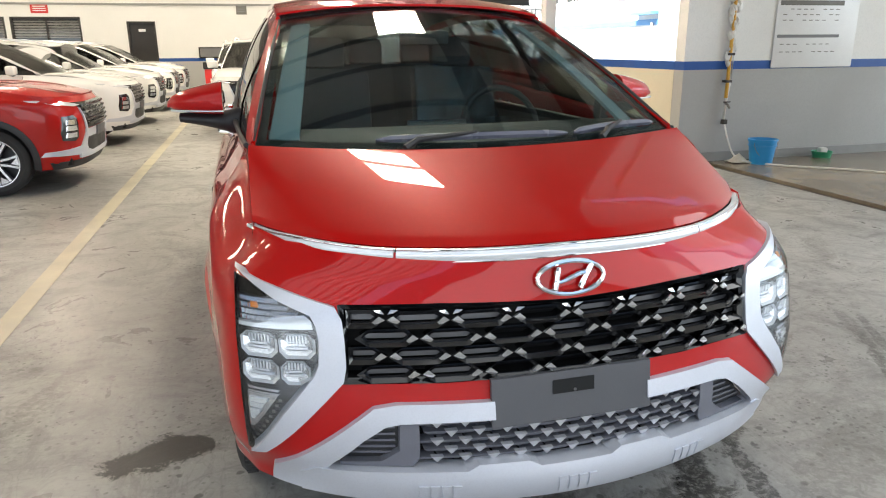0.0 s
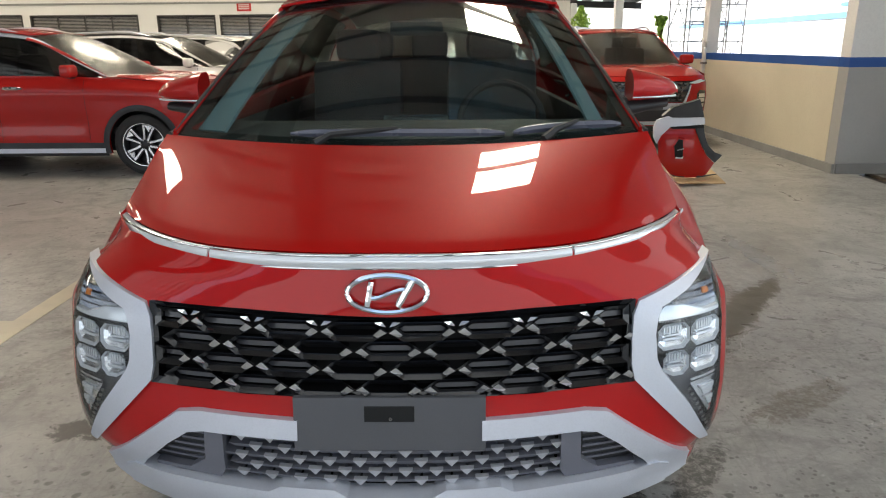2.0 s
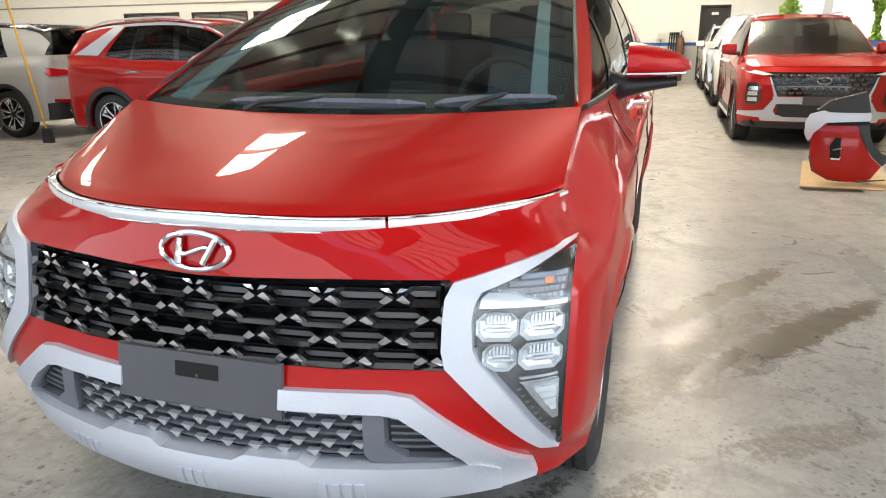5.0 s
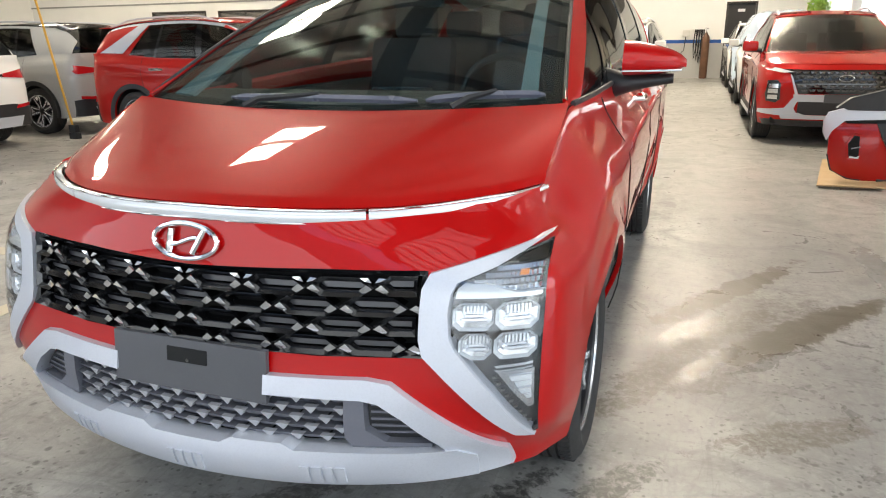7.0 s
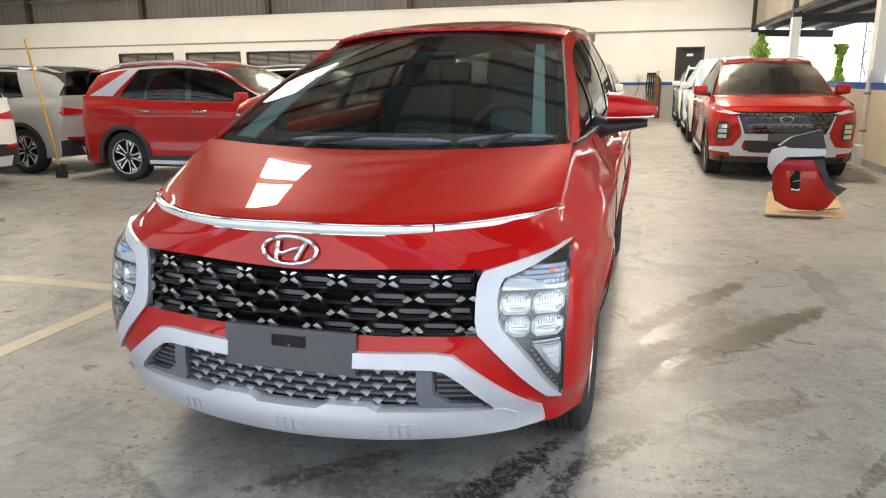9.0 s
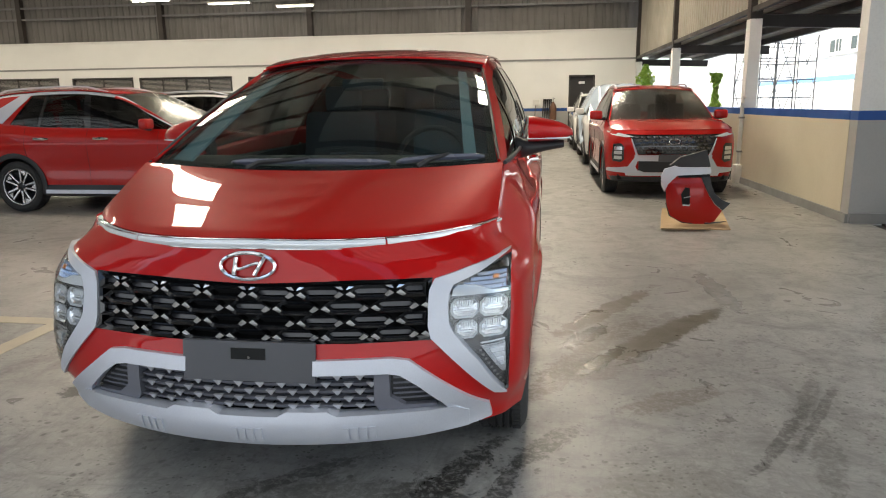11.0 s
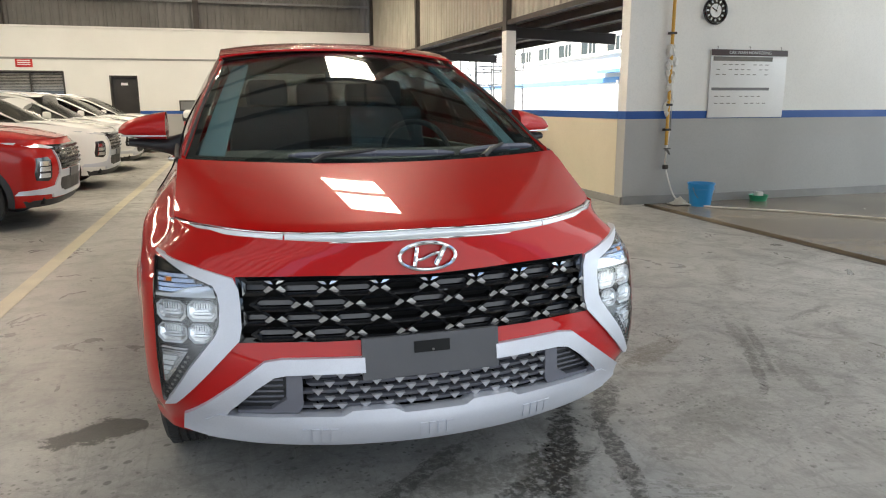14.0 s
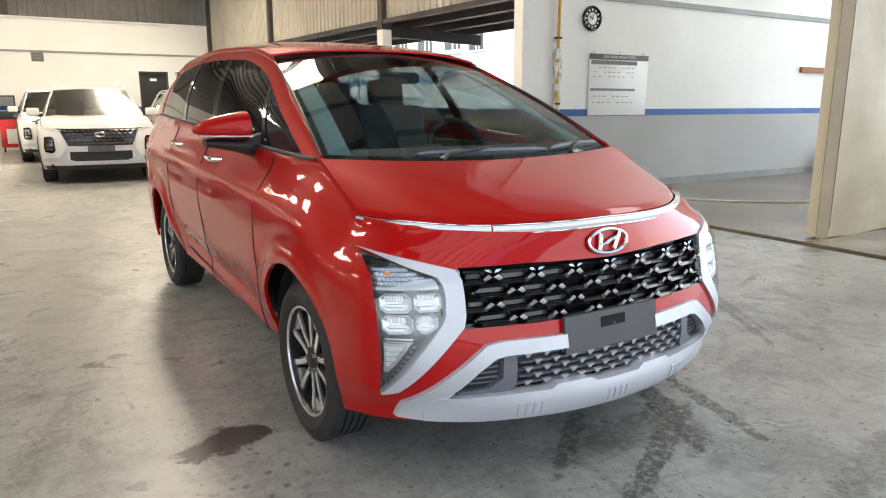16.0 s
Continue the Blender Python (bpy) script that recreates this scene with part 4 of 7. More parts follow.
    plate = part("plate_carrier", slab(pl, lambda x, z: 1.462 + (z - 0.477) * 0.12, 0.014, 0.2), PLATE_GREY, car, "blank dark grey number plate carrier")
    part("plate_slot", slab([(-0.058, 0.549), (0.058, 0.549), (0.058, 0.585), (-0.058, 0.585)], lambda x, z: 1.459 + (z - 0.477) * 0.12, 0.006, 0.2), UNDER, plate, "black slot in the carrier")
    part("slot_screw", lathe([(0.001, 0), (0.004, 0), (0.004, 0.004)], 8, axis="x"), STEEL, plate).matrix_local = pose(0.003, 1.466, 0.556, 0, 0, 90)
    mpv_bumper(car)
    for s in (-1, 1):
        mpv_lamp(car, s)


def side_of(poly, s):
    return poly if s > 0 else mirrored(poly)


def mpv_bumper(car):
    band = proud(0.018)
    for s in (-1, 1):
        # the arched silver blade: level by the plate, falling to the corner
        out = [(0.215, 0.504), (0.215, 0.550), (0.46, 0.556), (0.515, 0.548), (0.64, 0.455), (0.764, 0.362), (0.772, 0.300), (0.70, 0.288), (0.655, 0.345), (0.62, 0.395), (0.545, 0.463), (0.490, 0.500), (0.45, 0.507)]
        part("bumper_blade", slab(side_of(out, s), band, 0.05, 0.025), SATIN, car, "satin silver arched bumper blade", sharp=45)
    # the skid lip across the bottom with ribbed and stepped pads
    half = [(0.0, 0.372), (0.10, 0.372), (0.13, 0.388), (0.26, 0.388), (0.29, 0.372), (0.40, 0.374), (0.66, 0.375), (0.70, 0.352), (0.70, 0.288), (0.52, 0.274), (0.30, 0.268), (0.0, 0.266)]

    def lip(x, z):
        return proud(0.022)(x, z) - 0.014 * math.exp(-((z - 0.335) / 0.045) ** 2) * (1 - ease(0.55, 0.7, abs(x)))
    full = half + [(-x, z) for x, z in reversed(half) if x > 0]
    part("skid_lip", slab(full, lip, 0.06, 0.018), SATIN, car, "satin silver lower skid lip", sharp=28)
    for cx in (-0.36, -0.06, 0.06 + 0.30):
        for k in range(4):
            x = cx + (k - 1.5) * 0.028 + (0.06 if cx == -0.06 else 0)
            q = [(x - 0.009, 0.288), (x + 0.009, 0.288), (x + 0.011, 0.335), (x - 0.011, 0.335)]
            part("skid_rib", slab(q, lambda a, b: lip(a, b) - 0.005, 0.012, 0.02), SATIN, car)
    part("chin", slab([(-0.71, 0.31), (0.71, 0.31), (0.70, 0.278), (0.52, 0.258), (0.30, 0.250), (-0.30, 0.250), (-0.52, 0.258), (-0.70, 0.278)], proud(-0.01), 0.05, 0.06), BLACK_PLASTIC, car, "black plastic chin below the lip")
    # lower intake: backing, small scale mesh, side inserts
    intake = part("lower_intake", slab([(-0.51, 0.524), (0.51, 0.524), (0.68, 0.335), (-0.68, 0.335)], proud(-0.06), 0.01, 0.06), UNDER, car, "dark lower air intake")
    f0 = proud(-0.006)
    for r in range(5):
        z = 0.494 - 0.0245 * r
        x = -0.396 + (0.036 if r % 2 else 0.0)
        while x < 0.40:
            # a tapered plate with a drooping underside; facets between are paler, as if lit
            q = [(x - 0.033, z + 0.003), (x + 0.033, z + 0.003), (x + 0.021, z - 0.010), (x - 0.021, z - 0.010)]
            b = bmesh.new()
            v = [b.verts.new((a, f0(a, c) + (0.010 if k > 1 else 0.0), c)) for k, (a, c) in enumerate(q)]
            w = [b.verts.new((a, f0(a, c) + 0.035, c)) for a, c in q]
            b.faces.new(v)
            for k in range(4):
                b.faces.new((v[k], v[(k + 1) % 4], w[(k + 1) % 4], w[k]))
            part("mesh_plate", b, GREY_PLASTIC, intake, smooth=False)
            if x + 0.036 < 0.40:
                b = bmesh.new()
                t = [b.verts.new((a, f0(a, c) - 0.006 + d, c)) for a, c, d in ((x + 0.020, z + 0.006, 0.0), (x + 0.052, z + 0.006, 0.0), (x + 0.036, z - 0.014, 0.006))]
                u = [b.verts.new((c.co.x, c.co.y + 0.015, c.co.z)) for c in t]
                b.faces.new(t)
                for k in range(3):
                    b.faces.new((t[k], t[(k + 1) % 3], u[(k + 1) % 3], u[k]))
                part("mesh_facet", b, SCALE, intake, "mesh facet coloured pale grey, as if lit", smooth=False)
            x += 0.072
    for r in range(2):
        z = 0.470 - 0.05 * r
        part("intake_bar", slab([(-0.38, z - 0.004), (0.38, z - 0.004), (0.38, z + 0.004), (-0.38, z + 0.004)], proud(-0.03), 0.008, 0.1), GREY_PLASTIC, intake)
    for s in (-1, 1):
        q = [(0.405, 0.503), (0.452, 0.503), (0.455, 0.425), (0.500, 0.392), (0.600, 0.388), (0.60, 0.376), (0.42, 0.376), (0.405, 0.40)]
        part("intake_cheek", slab(side_of(q, s), proud(0.002), 0.05, 0.03), GREY_PLASTIC, intake, "grey angled intake cheek", sharp=30)
        q = [(0.452, 0.500), (0.492, 0.497), (0.55, 0.452), (0.618, 0.392), (0.50, 0.390), (0.455, 0.425)]
        part("fog_blank", slab(side_of(q, s), proud(-0.022), 0.02, 0.03), BLACK_PLASTIC, intake, "black ribbed fog lamp blank")
        for k in range(5):
            z = 0.482 - 0.018 * k
            e = 0.50 + 0.022 * k
            part("blank_rib", slab(side_of([(0.462, z - 0.003), (e, z - 0.003), (e, z + 0.003), (0.462, z + 0.003)], s), proud(-0.017), 0.006, 0.05), GREY_PLASTIC, intake)


def mpv_lamp(car, s):
    # the silver hexagon blade round the lamp
    out = [(0.826, 0.858), (0.705, 0.828), (0.592, 0.797), (0.577, 0.765), (0.574, 0.715), (0.574, 0.650), (0.583, 0.612), (0.68, 0.512), (0.785, 0.402), (0.822, 0.388),
           (0.735, 0.525), (0.652, 0.628), (0.640, 0.655), (0.635, 0.715), (0.640, 0.752), (0.652, 0.777), (0.73, 0.808)]
    part("lamp_blade", slab(side_of(out, s), proud(0.012), 0.05, 0.022), SATIN, car, "satin silver hexagonal lamp surround", sharp=40)
    house = HOUSE
    lamp = part("headlamp", slab(side_of(house, s), proud(-0.024), 0.01, 0.012), LAMP_BACK, car, "clear headlamp with stacked reflector cells")
    inner = [(0.735 + (x - 0.735) * 0.95, 0.63 + (z - 0.63) * 0.955) for x, z in house]
    bm = ring_cell(side_of(house, s), side_of(inner, s), proud(0.003), proud(-0.033))
    part("lamp_bezel", bm, GLOSS_BLACK, lamp, "black lamp edge", smooth=False)
    # dark roof of the lamp, then the indicator: ribbed bright bars
    q = [(0.822, 0.836), (0.760, 0.812), (0.735, 0.806), (0.822, 0.806)]
    part("lamp_roof", slab(side_of(q, s), proud(-0.012), 0.012, 0.02), GLOSS_BLACK, lamp)
    for k in range(4):
        z = 0.797 - 0.0135 * k
        xi = 0.722 - 0.022 * k
        n = 14
        bm = bmesh.new()
        f = proud(-0.008)
        for i in range(n):
            x0, x1 = xi + (0.820 - xi) * i / n, xi + (0.820 - xi) * (i + 1) / n
            xm = (x0 + x1) / 2
            for (xa, ya), (xb, yb) in (((x0, 0.006), (xm, 0.0)), ((xm, 0.0), (x1, 0.006))):
                w = [bm.verts.new((s * xa, f(xa, z) + ya, z - 0.0055)), bm.verts.new((s * xb, f(xb, z) + yb, z - 0.0055)), bm.verts.new((s * xb, f(xb, z) + yb + 0.004, z + 0.0055)), bm.verts.new((s * xa, f(xa, z) + ya + 0.004, z + 0.0055))]
                bm.faces.new(w)
        thicken(bm, 0.003)
        part("indicator_bar", bm, REFLECTOR, lamp, "ribbed bright indicator bar", smooth=False)
    part("indicator_bulb", slab(side_of([(0.775, 0.782), (0.792, 0.782), (0.792, 0.792), (0.775, 0.792)], s), proud(-0.006), 0.01, 0.02), AMBER, lamp, "amber indicator bulb")
    q = [(0.646, 0.738), (0.824, 0.738), (0.824, 0.746), (0.775, 0.748), (0.715, 0.768), (0.664, 0.772), (0.650, 0.760)]
    part("lamp_shelf", slab(side_of(q, s), proud(-0.004), 0.02, 0.02), LIGHTBAR, lamp, "bright lamp shelf")
    # four cut-corner cells
    for r, (zt, zb) in enumerate(((0.730, 0.667), (0.662, 0.601))):
        for c, (xi, xo) in enumerate(((0.643, 0.731), (0.734, 0.823))):
            k = 0.016
            xi2 = xi + (0.016 if r == 1 and c == 0 else 0)
            o = [(xi2, zb + k), (xi2, zt - k), (xi2 + k, zt), (xo - k, zt), (xo, zt - k), (xo, zb + k), (xo - k, zb), (xi2 + k + (0.012 if r == 1 and c == 0 else 0), zb)]
            i = [((xi2 + xo) / 2 + (x - (xi2 + xo) / 2) * 0.86, (zt + zb) / 2 + (z - (zt + zb) / 2) * 0.82) for x, z in o]
            m = [((xi2 + xo) / 2 + (x - (xi2 + xo) / 2) * 0.5, (zt + zb) / 2 + (z - (zt + zb) / 2) * 0.35) for x, z in o]
            cell = part("lamp_cell", ring_cell(side_of(o, s), side_of(i, s), proud(0.0005), proud(-0.006)), LIGHTBAR, lamp, "clear cut-corner lamp cell", smooth=False)
            bm = bmesh.new()
            f1, f2 = proud(-0.007), proud(-0.017)
            a = [bm.verts.new((x, f1(x, z), z)) for x, z in side_of(i, s)]
            b = [bm.verts.new((x, f2(x, z), z)) for x, z in side_of(m, s)]
            for p in range(8):
                bm.faces.new((a[p], a[(p + 1) % 8], b[(p + 1) % 8], b[p]))
            bm.faces.new(b)
            part("cell_reflector", bm, REFLECTOR, cell, "faceted chrome reflector", smooth=False)
            mx, mz = s * (xi2 + xo) / 2, (zt + zb) / 2
            for g in range(2):
                w = 0.5 * (xo - xi2) * (0.60 - 0.16 * g)
                q = [(mx - w, mz - 0.012 + g * 0.008), (mx + w, mz - 0.012 + g * 0.008), (mx + w, mz - 0.007 + g * 0.008), (mx - w, mz - 0.007 + g * 0.008)]
                part("cell_fin", slab(q, proud(-0.008 - 0.003 * g), 0.006, 0.05), FINGLASS, cell, smooth=False)
            for g in range(7):
                x = mx + (g - 3) * 0.0075
                part("cell_rib", slab([(x - 0.002, mz + 0.003), (x + 0.002, mz + 0.003), (x + 0.002, mz + 0.021), (x - 0.002, mz + 0.021)], proud(-0.010), 0.004, 0.05), LIGHTBAR, cell, smooth=False)
    # lower reflector
    for za, w in ((0.584, 0.006), (0.573, 0.004)):
        q = [(0.742, za - w), (0.815, za - w + 0.004), (0.815, za + 0.004), (0.736, za)]
        part("chrome_line", slab(side_of(q, s), proud(-0.004), 0.01, 0.02), REFLECTOR, lamp)
    q = [(0.742, 0.566), (0.818, 0.568), (0.818, 0.470), (0.808, 0.468)]
    part("fog_reflector", slab(side_of(q, s), proud(-0.010), 0.012, 0.013), REFLECTOR, lamp, "clear lower lamp reflector", smooth=False)
    for k in range(4):
        z = 0.550 - 0.017 * k
        part("fog_facet", slab(side_of([(0.775 + 0.010 * k, z - 0.006), (0.814, z - 0.006), (0.814, z + 0.006), (0.769 + 0.010 * k, z + 0.006)], s), proud(-0.004 - 0.004 * (k % 2)), 0.006, 0.01), LIGHTBAR, lamp, smooth=False)
    for k in range(9):
        z = 0.556 - 0.0155 * k
        x = 0.738 + 0.0090 * k
        part("trim_dot", slab(side_of([(x - 0.004, z - 0.003), (x + 0.004, z - 0.003), (x + 0.004, z + 0.003), (x - 0.004, z + 0.003)], s), proud(-0.004), 0.004, 0.1), STEEL, lamp, smooth=False)
    lens = part("lamp_lens", slab(side_of(house, s), proud(0.003), 0.003, 0.012), LENS, lamp, "clear polycarbonate lens")
    lens.visible_shadow = False


# cabin curves: rail (top edge of the doors) and belt
_rail_z = curve((2.25, 2.31, 2.80, 3.30, 3.7, 4.4, 5.2, 5.6, 5.78), (1.094, 1.118, 1.330, 1.535, 1.600, 1.622, 1.592, 1.53, 1.42))
_rail_x = curve((2.25, 2.31, 2.80, 3.30, 3.7, 4.4, 5.2, 5.78), (0.770, 0.757, 0.683, 0.612, 0.612, 0.615, 0.602, 0.60))


def side_glass(s, y, w, out=0.0):
    """A point of the upper flank: w 0 at the belt, 1 at the roof rail."""
    xb, zb = _xtop(y) - 0.01, _ztop(y)
    xr, zr = _rail_x(y), max(_rail_z(y), zb + 0.002)
    b = 0.028 * 4 * w * (1 - w) * min(1.0, (zr - zb) / 0.3) + out
    return Vector((s * (xb + (xr - xb) * w + b), y, zb + (zr - zb) * w + b * 0.3))


def shield(u, w, out=0.0):
    a = Vector((0.752 * u, 2.195 + 0.115 * u * u, 1.086 + 0.028 * u * u))
    b = Vector((0.600 * u, 3.235 + 0.075 * u * u, 1.583 - 0.048 * u * u))
    p = a.lerp(b, w)
    k = 0.024 * math.sin(math.pi * w) + out
    return p + Vector((0, -0.5, 0.86)) * k


_roof_z = curve((3.2, 3.5, 3.9, 4.5, 5.2, 5.7, 5.86), (1.583, 1.632, 1.670, 1.688, 1.668, 1.62, 1.58))


def roof_point(u, w):
    y = 3.235 + (5.80 - 3.235) * w + 0.075 * u * u * (1 - w)
    e = abs(u)
    zr, zc = _rail_z(min(y, 5.6)) + 0.012, _roof_z(y)
    return Vector((_rail_x(y) * 1.0 * u, y, zc + (zr - zc) * e ** 2.6))


def mpv_cabin(car):
    bm = grid(lambda u, v: shield(2 * u - 1, v), 40, 24)
    glass = part("windscreen", thicken(bm, 0.004), WINDSCREEN, car, "tinted laminated windscreen")
    glass.visible_shadow = False
    # black band round the windscreen edge
    bm = bmesh.new()
    for k in range(40):
        u0, u1 = -1 + k / 20, -1 + (k + 1) / 20
        for w0, w1 in ((0.0, 0.035), (0.988, 1.0)):
            v = [bm.verts.new(shield(a, b, -0.006)) for a, b in ((u0, w0), (u1, w0), (u1, w1), (u0, w1))]
            bm.faces.new(v)
    for k in range(24):
        w0, w1 = k / 24, (k + 1) / 24
        for u0, u1 in ((-1, -0.955), (0.955, 1)):
            v = [bm.verts.new(shield(a, b, -0.006)) for a, b in ((u0, w0), (u1, w0), (u1, w1), (u0, w1))]
            bm.faces.new(v)
    part("ceramic_band", bm, UNDER, glass, "black edge band of the windscreen")
    bm = grid(lambda u, v: roof_point(2 * u - 1, v), 40, 44)
    thicken(bm, -0.01)
    roof = part("roof", bm, RED, car, "red ribbed roof")
    for x in (-0.40, -0.24, -0.08, 0.08, 0.24, 0.40):
        pts = [roof_point(x / 0.6, 0.08 + 0.86 * k / 14) + Vector((0, 0, -0.001)) for k in range(15)]
        part("roof_rib", tube(pts, 0.010, 6), RED, roof)
    for s in (-1, 1):
        # A pillar strip, red, between windscreen and door
        def pillar(u, v):
            p = shield(s * 0.995, v)
            q = side_glass(s, max(2.27, p.y), 0.985)
            return p.lerp(q, u) + Vector((s * 0.006, -0.003, 0.010)) * math.sin(math.pi * u)
        part("windscreen_pillar", thicken(grid(pillar, 8, 24), 0.01), RED, car, "red windscreen pillar")
        pts = [shield(s * 1.004, k / 16, 0.004) for k in range(17)]
        part("screen_seal", tube(pts, 0.007, 6), BLACK_PLASTIC, car)
        # roof rail
        pts = [side_glass(s, 3.28 + 2.42 * k / 24, 1.0) + Vector((0, 0, 0.006)) for k in range(25)]
        part("roof_channel", tube(pts, 0.010, 6), RED, car)

        # door frame skin: red band above and behind the windows
        def upper(y):
            n = (side_glass(s, y, 1.0) - side_glass(s, y, 0.0)).length
            return max(0.0, min(0.90, 1 - (0.075 - 0.02 * ease(3.0, 3.6, y)) / max(n, 0.01)))

        def band(u, v):
            y = 2.29 + (5.72 - 2.29) * u
            return side_glass(s, y, upper(y) + (1.0 - upper(y)) * v)
        part("cant_rail", thicken(grid(band, 70, 4), 0.012), RED, car, "red roof rail over the doors")

        def dpost(u, v):
            y = 5.42 + (5.74 - 5.42) * u
            return side_glass(s, y, v)
        part("rear_post", thicken(grid(dpost, 8, 12), 0.012), RED, car, "red rear quarter post")
        # glass panes with dark posts between; each edge leans back: (at the belt, at the rail)
        def lean(e, v):
            return e[0] + (e[1] - e[0]) * v

        edges = ((2.34, 2.42), (2.78, 3.06), (2.83, 3.11), (3.68, 3.87), (3.78, 3.97), (4.44, 4.60), (4.52, 4.68), (5.42, 5.42))
        for a, b, nm in ((0, 1, "quarter_light"), (2, 3, "front_door_glass"), (4, 5, "rear_door_glass"), (6, 7, "rear_quarter_glass")):
            def pane(u, v, a=edges[a], b=edges[b]):
                y = lean(a, v) + (lean(b, v) - lean(a, v)) * u
                return side_glass(s, y, 0.01 + max(0.002, upper(y) - 0.01) * v, -0.004)
            g = part(nm, thicken(grid(pane, 14, 12), 0.004), SIDE_GLASS if a == 0 else TINTED, car, "tinted side glass")
            g.visible_shadow = False
        for a, b in ((1, 2), (3, 4), (5, 6)):
            def post(u, v, a=edges[a], b=edges[b]):
                y = lean(a, v) + (lean(b, v) - lean(a, v)) * u
                return side_glass(s, y, upper(y) * v)
            part("door_post", thicken(grid(post, 3, 12), 0.01), GLOSS_BLACK, car, "gloss black door post")
        pts = [side_glass(s, 2.32 + 3.1 * k / 30, 0.004) + Vector((s * 0.008, 0, 0.004)) for k in range(31)]
        part("belt_strip", tube(pts, 0.009, 6), BLACK_PLASTIC, car, "black belt strip")
        # shut lines and handles
        for ya in (2.70, 3.73, 4.58):
            pts = []
            for k in range(17):
                z = 0.33 + (_ztop(ya) - 0.02 - 0.33) * k / 16
                y = ya - (0.10 * (1 - ease(0.3, 0.8, z)) if ya > 4.4 else 0)
                ze = z if z < 0.6 else 0.6 + (z - 0.6) * 0.34 / (_ztop(y) - 0.6)
                x = _W(ze) + FLANK + side_relief(y, z)
                t = (z - _zbot(y)) / (_ztop(y) - _zbot(y))
                x += (_xtop(y) - x) * ease(0.60, 1.0, t) ** 2
                pts.append((s * (x + 0.0005), y, z))
            part("shut_line", tube(pts, 0.0026, 5), UNDER, car)
        for ya, zh in ((3.50, 1.035), (4.42, 1.065)):
            x = 0.872
            bm = tube([(s * (x - 0.01), ya - 0.10, zh), (s * (x + 0.028), ya - 0.075, zh), (s * (x + 0.034), ya, zh + 0.002), (s * (x + 0.028), ya + 0.075, zh + 0.003), (s * (x - 0.01), ya + 0.10, zh + 0.003)], [0.010, 0.014, 0.015, 0.014, 0.010], 8)
            part("door_handle", bm, CHROME, car, "chrome door handle")
        door_mirror(car, s)
    # tailgate glass closes the rear
    def tail(u, v):
        uu = 2 * u - 1
        a = Vector((0.70 * uu, 5.84 - 0.05 * uu * uu, 1.15))
        b = roof_point(uu * 0.97, 1.0)
        return a.lerp(b, v)
    g = part("tailgate_glass", thicken(grid(tail, 16, 8), 0.005), TINTED, car, "dark tailgate glass")
    g.visible_shadow = False
    mpv_inside(car)
    for s in (-1, 1):
        wiper(car, s)


def wiper(car, s):
    """Blade and arm lying along the foot of the windscreen."""
    if s < 0:
        root, tip, mid = (-0.37, 0.01), (0.42, 0.06), (-0.03, 0.055)
    else:
        root, tip, mid = (0.575, 0.01), (0.93, 0.05), (0.74, 0.055)
    f = lambda u, w, o: shield(u, w, o)
    arm = part("wiper", tube([f(root[0], root[1] - 0.02, 0.012), f(root[0] + 0.06, root[1] + 0.01, 0.022), f(mid[0], mid[1], 0.020)], [0.013, 0.011, 0.007], 6), BLACK_PLASTIC, car, "black wiper arm and blade")
    pts = [f(root[0] - 0.12 + (tip[0] - root[0] + 0.12) * k / 12, 0.050 - 0.015 * abs(k / 6 - 1) ** 2, 0.008) for k in range(13)]
    part("blade", tube(pts, [0.004] + [0.0135] * 11 + [0.004], 6), WIPER, arm, "black wiper blade")
    pts = [p + Vector((0, 0.003, -0.008)) for p in pts]
    part("blade_rubber", tube(pts, 0.004, 5), RUBBER, arm)


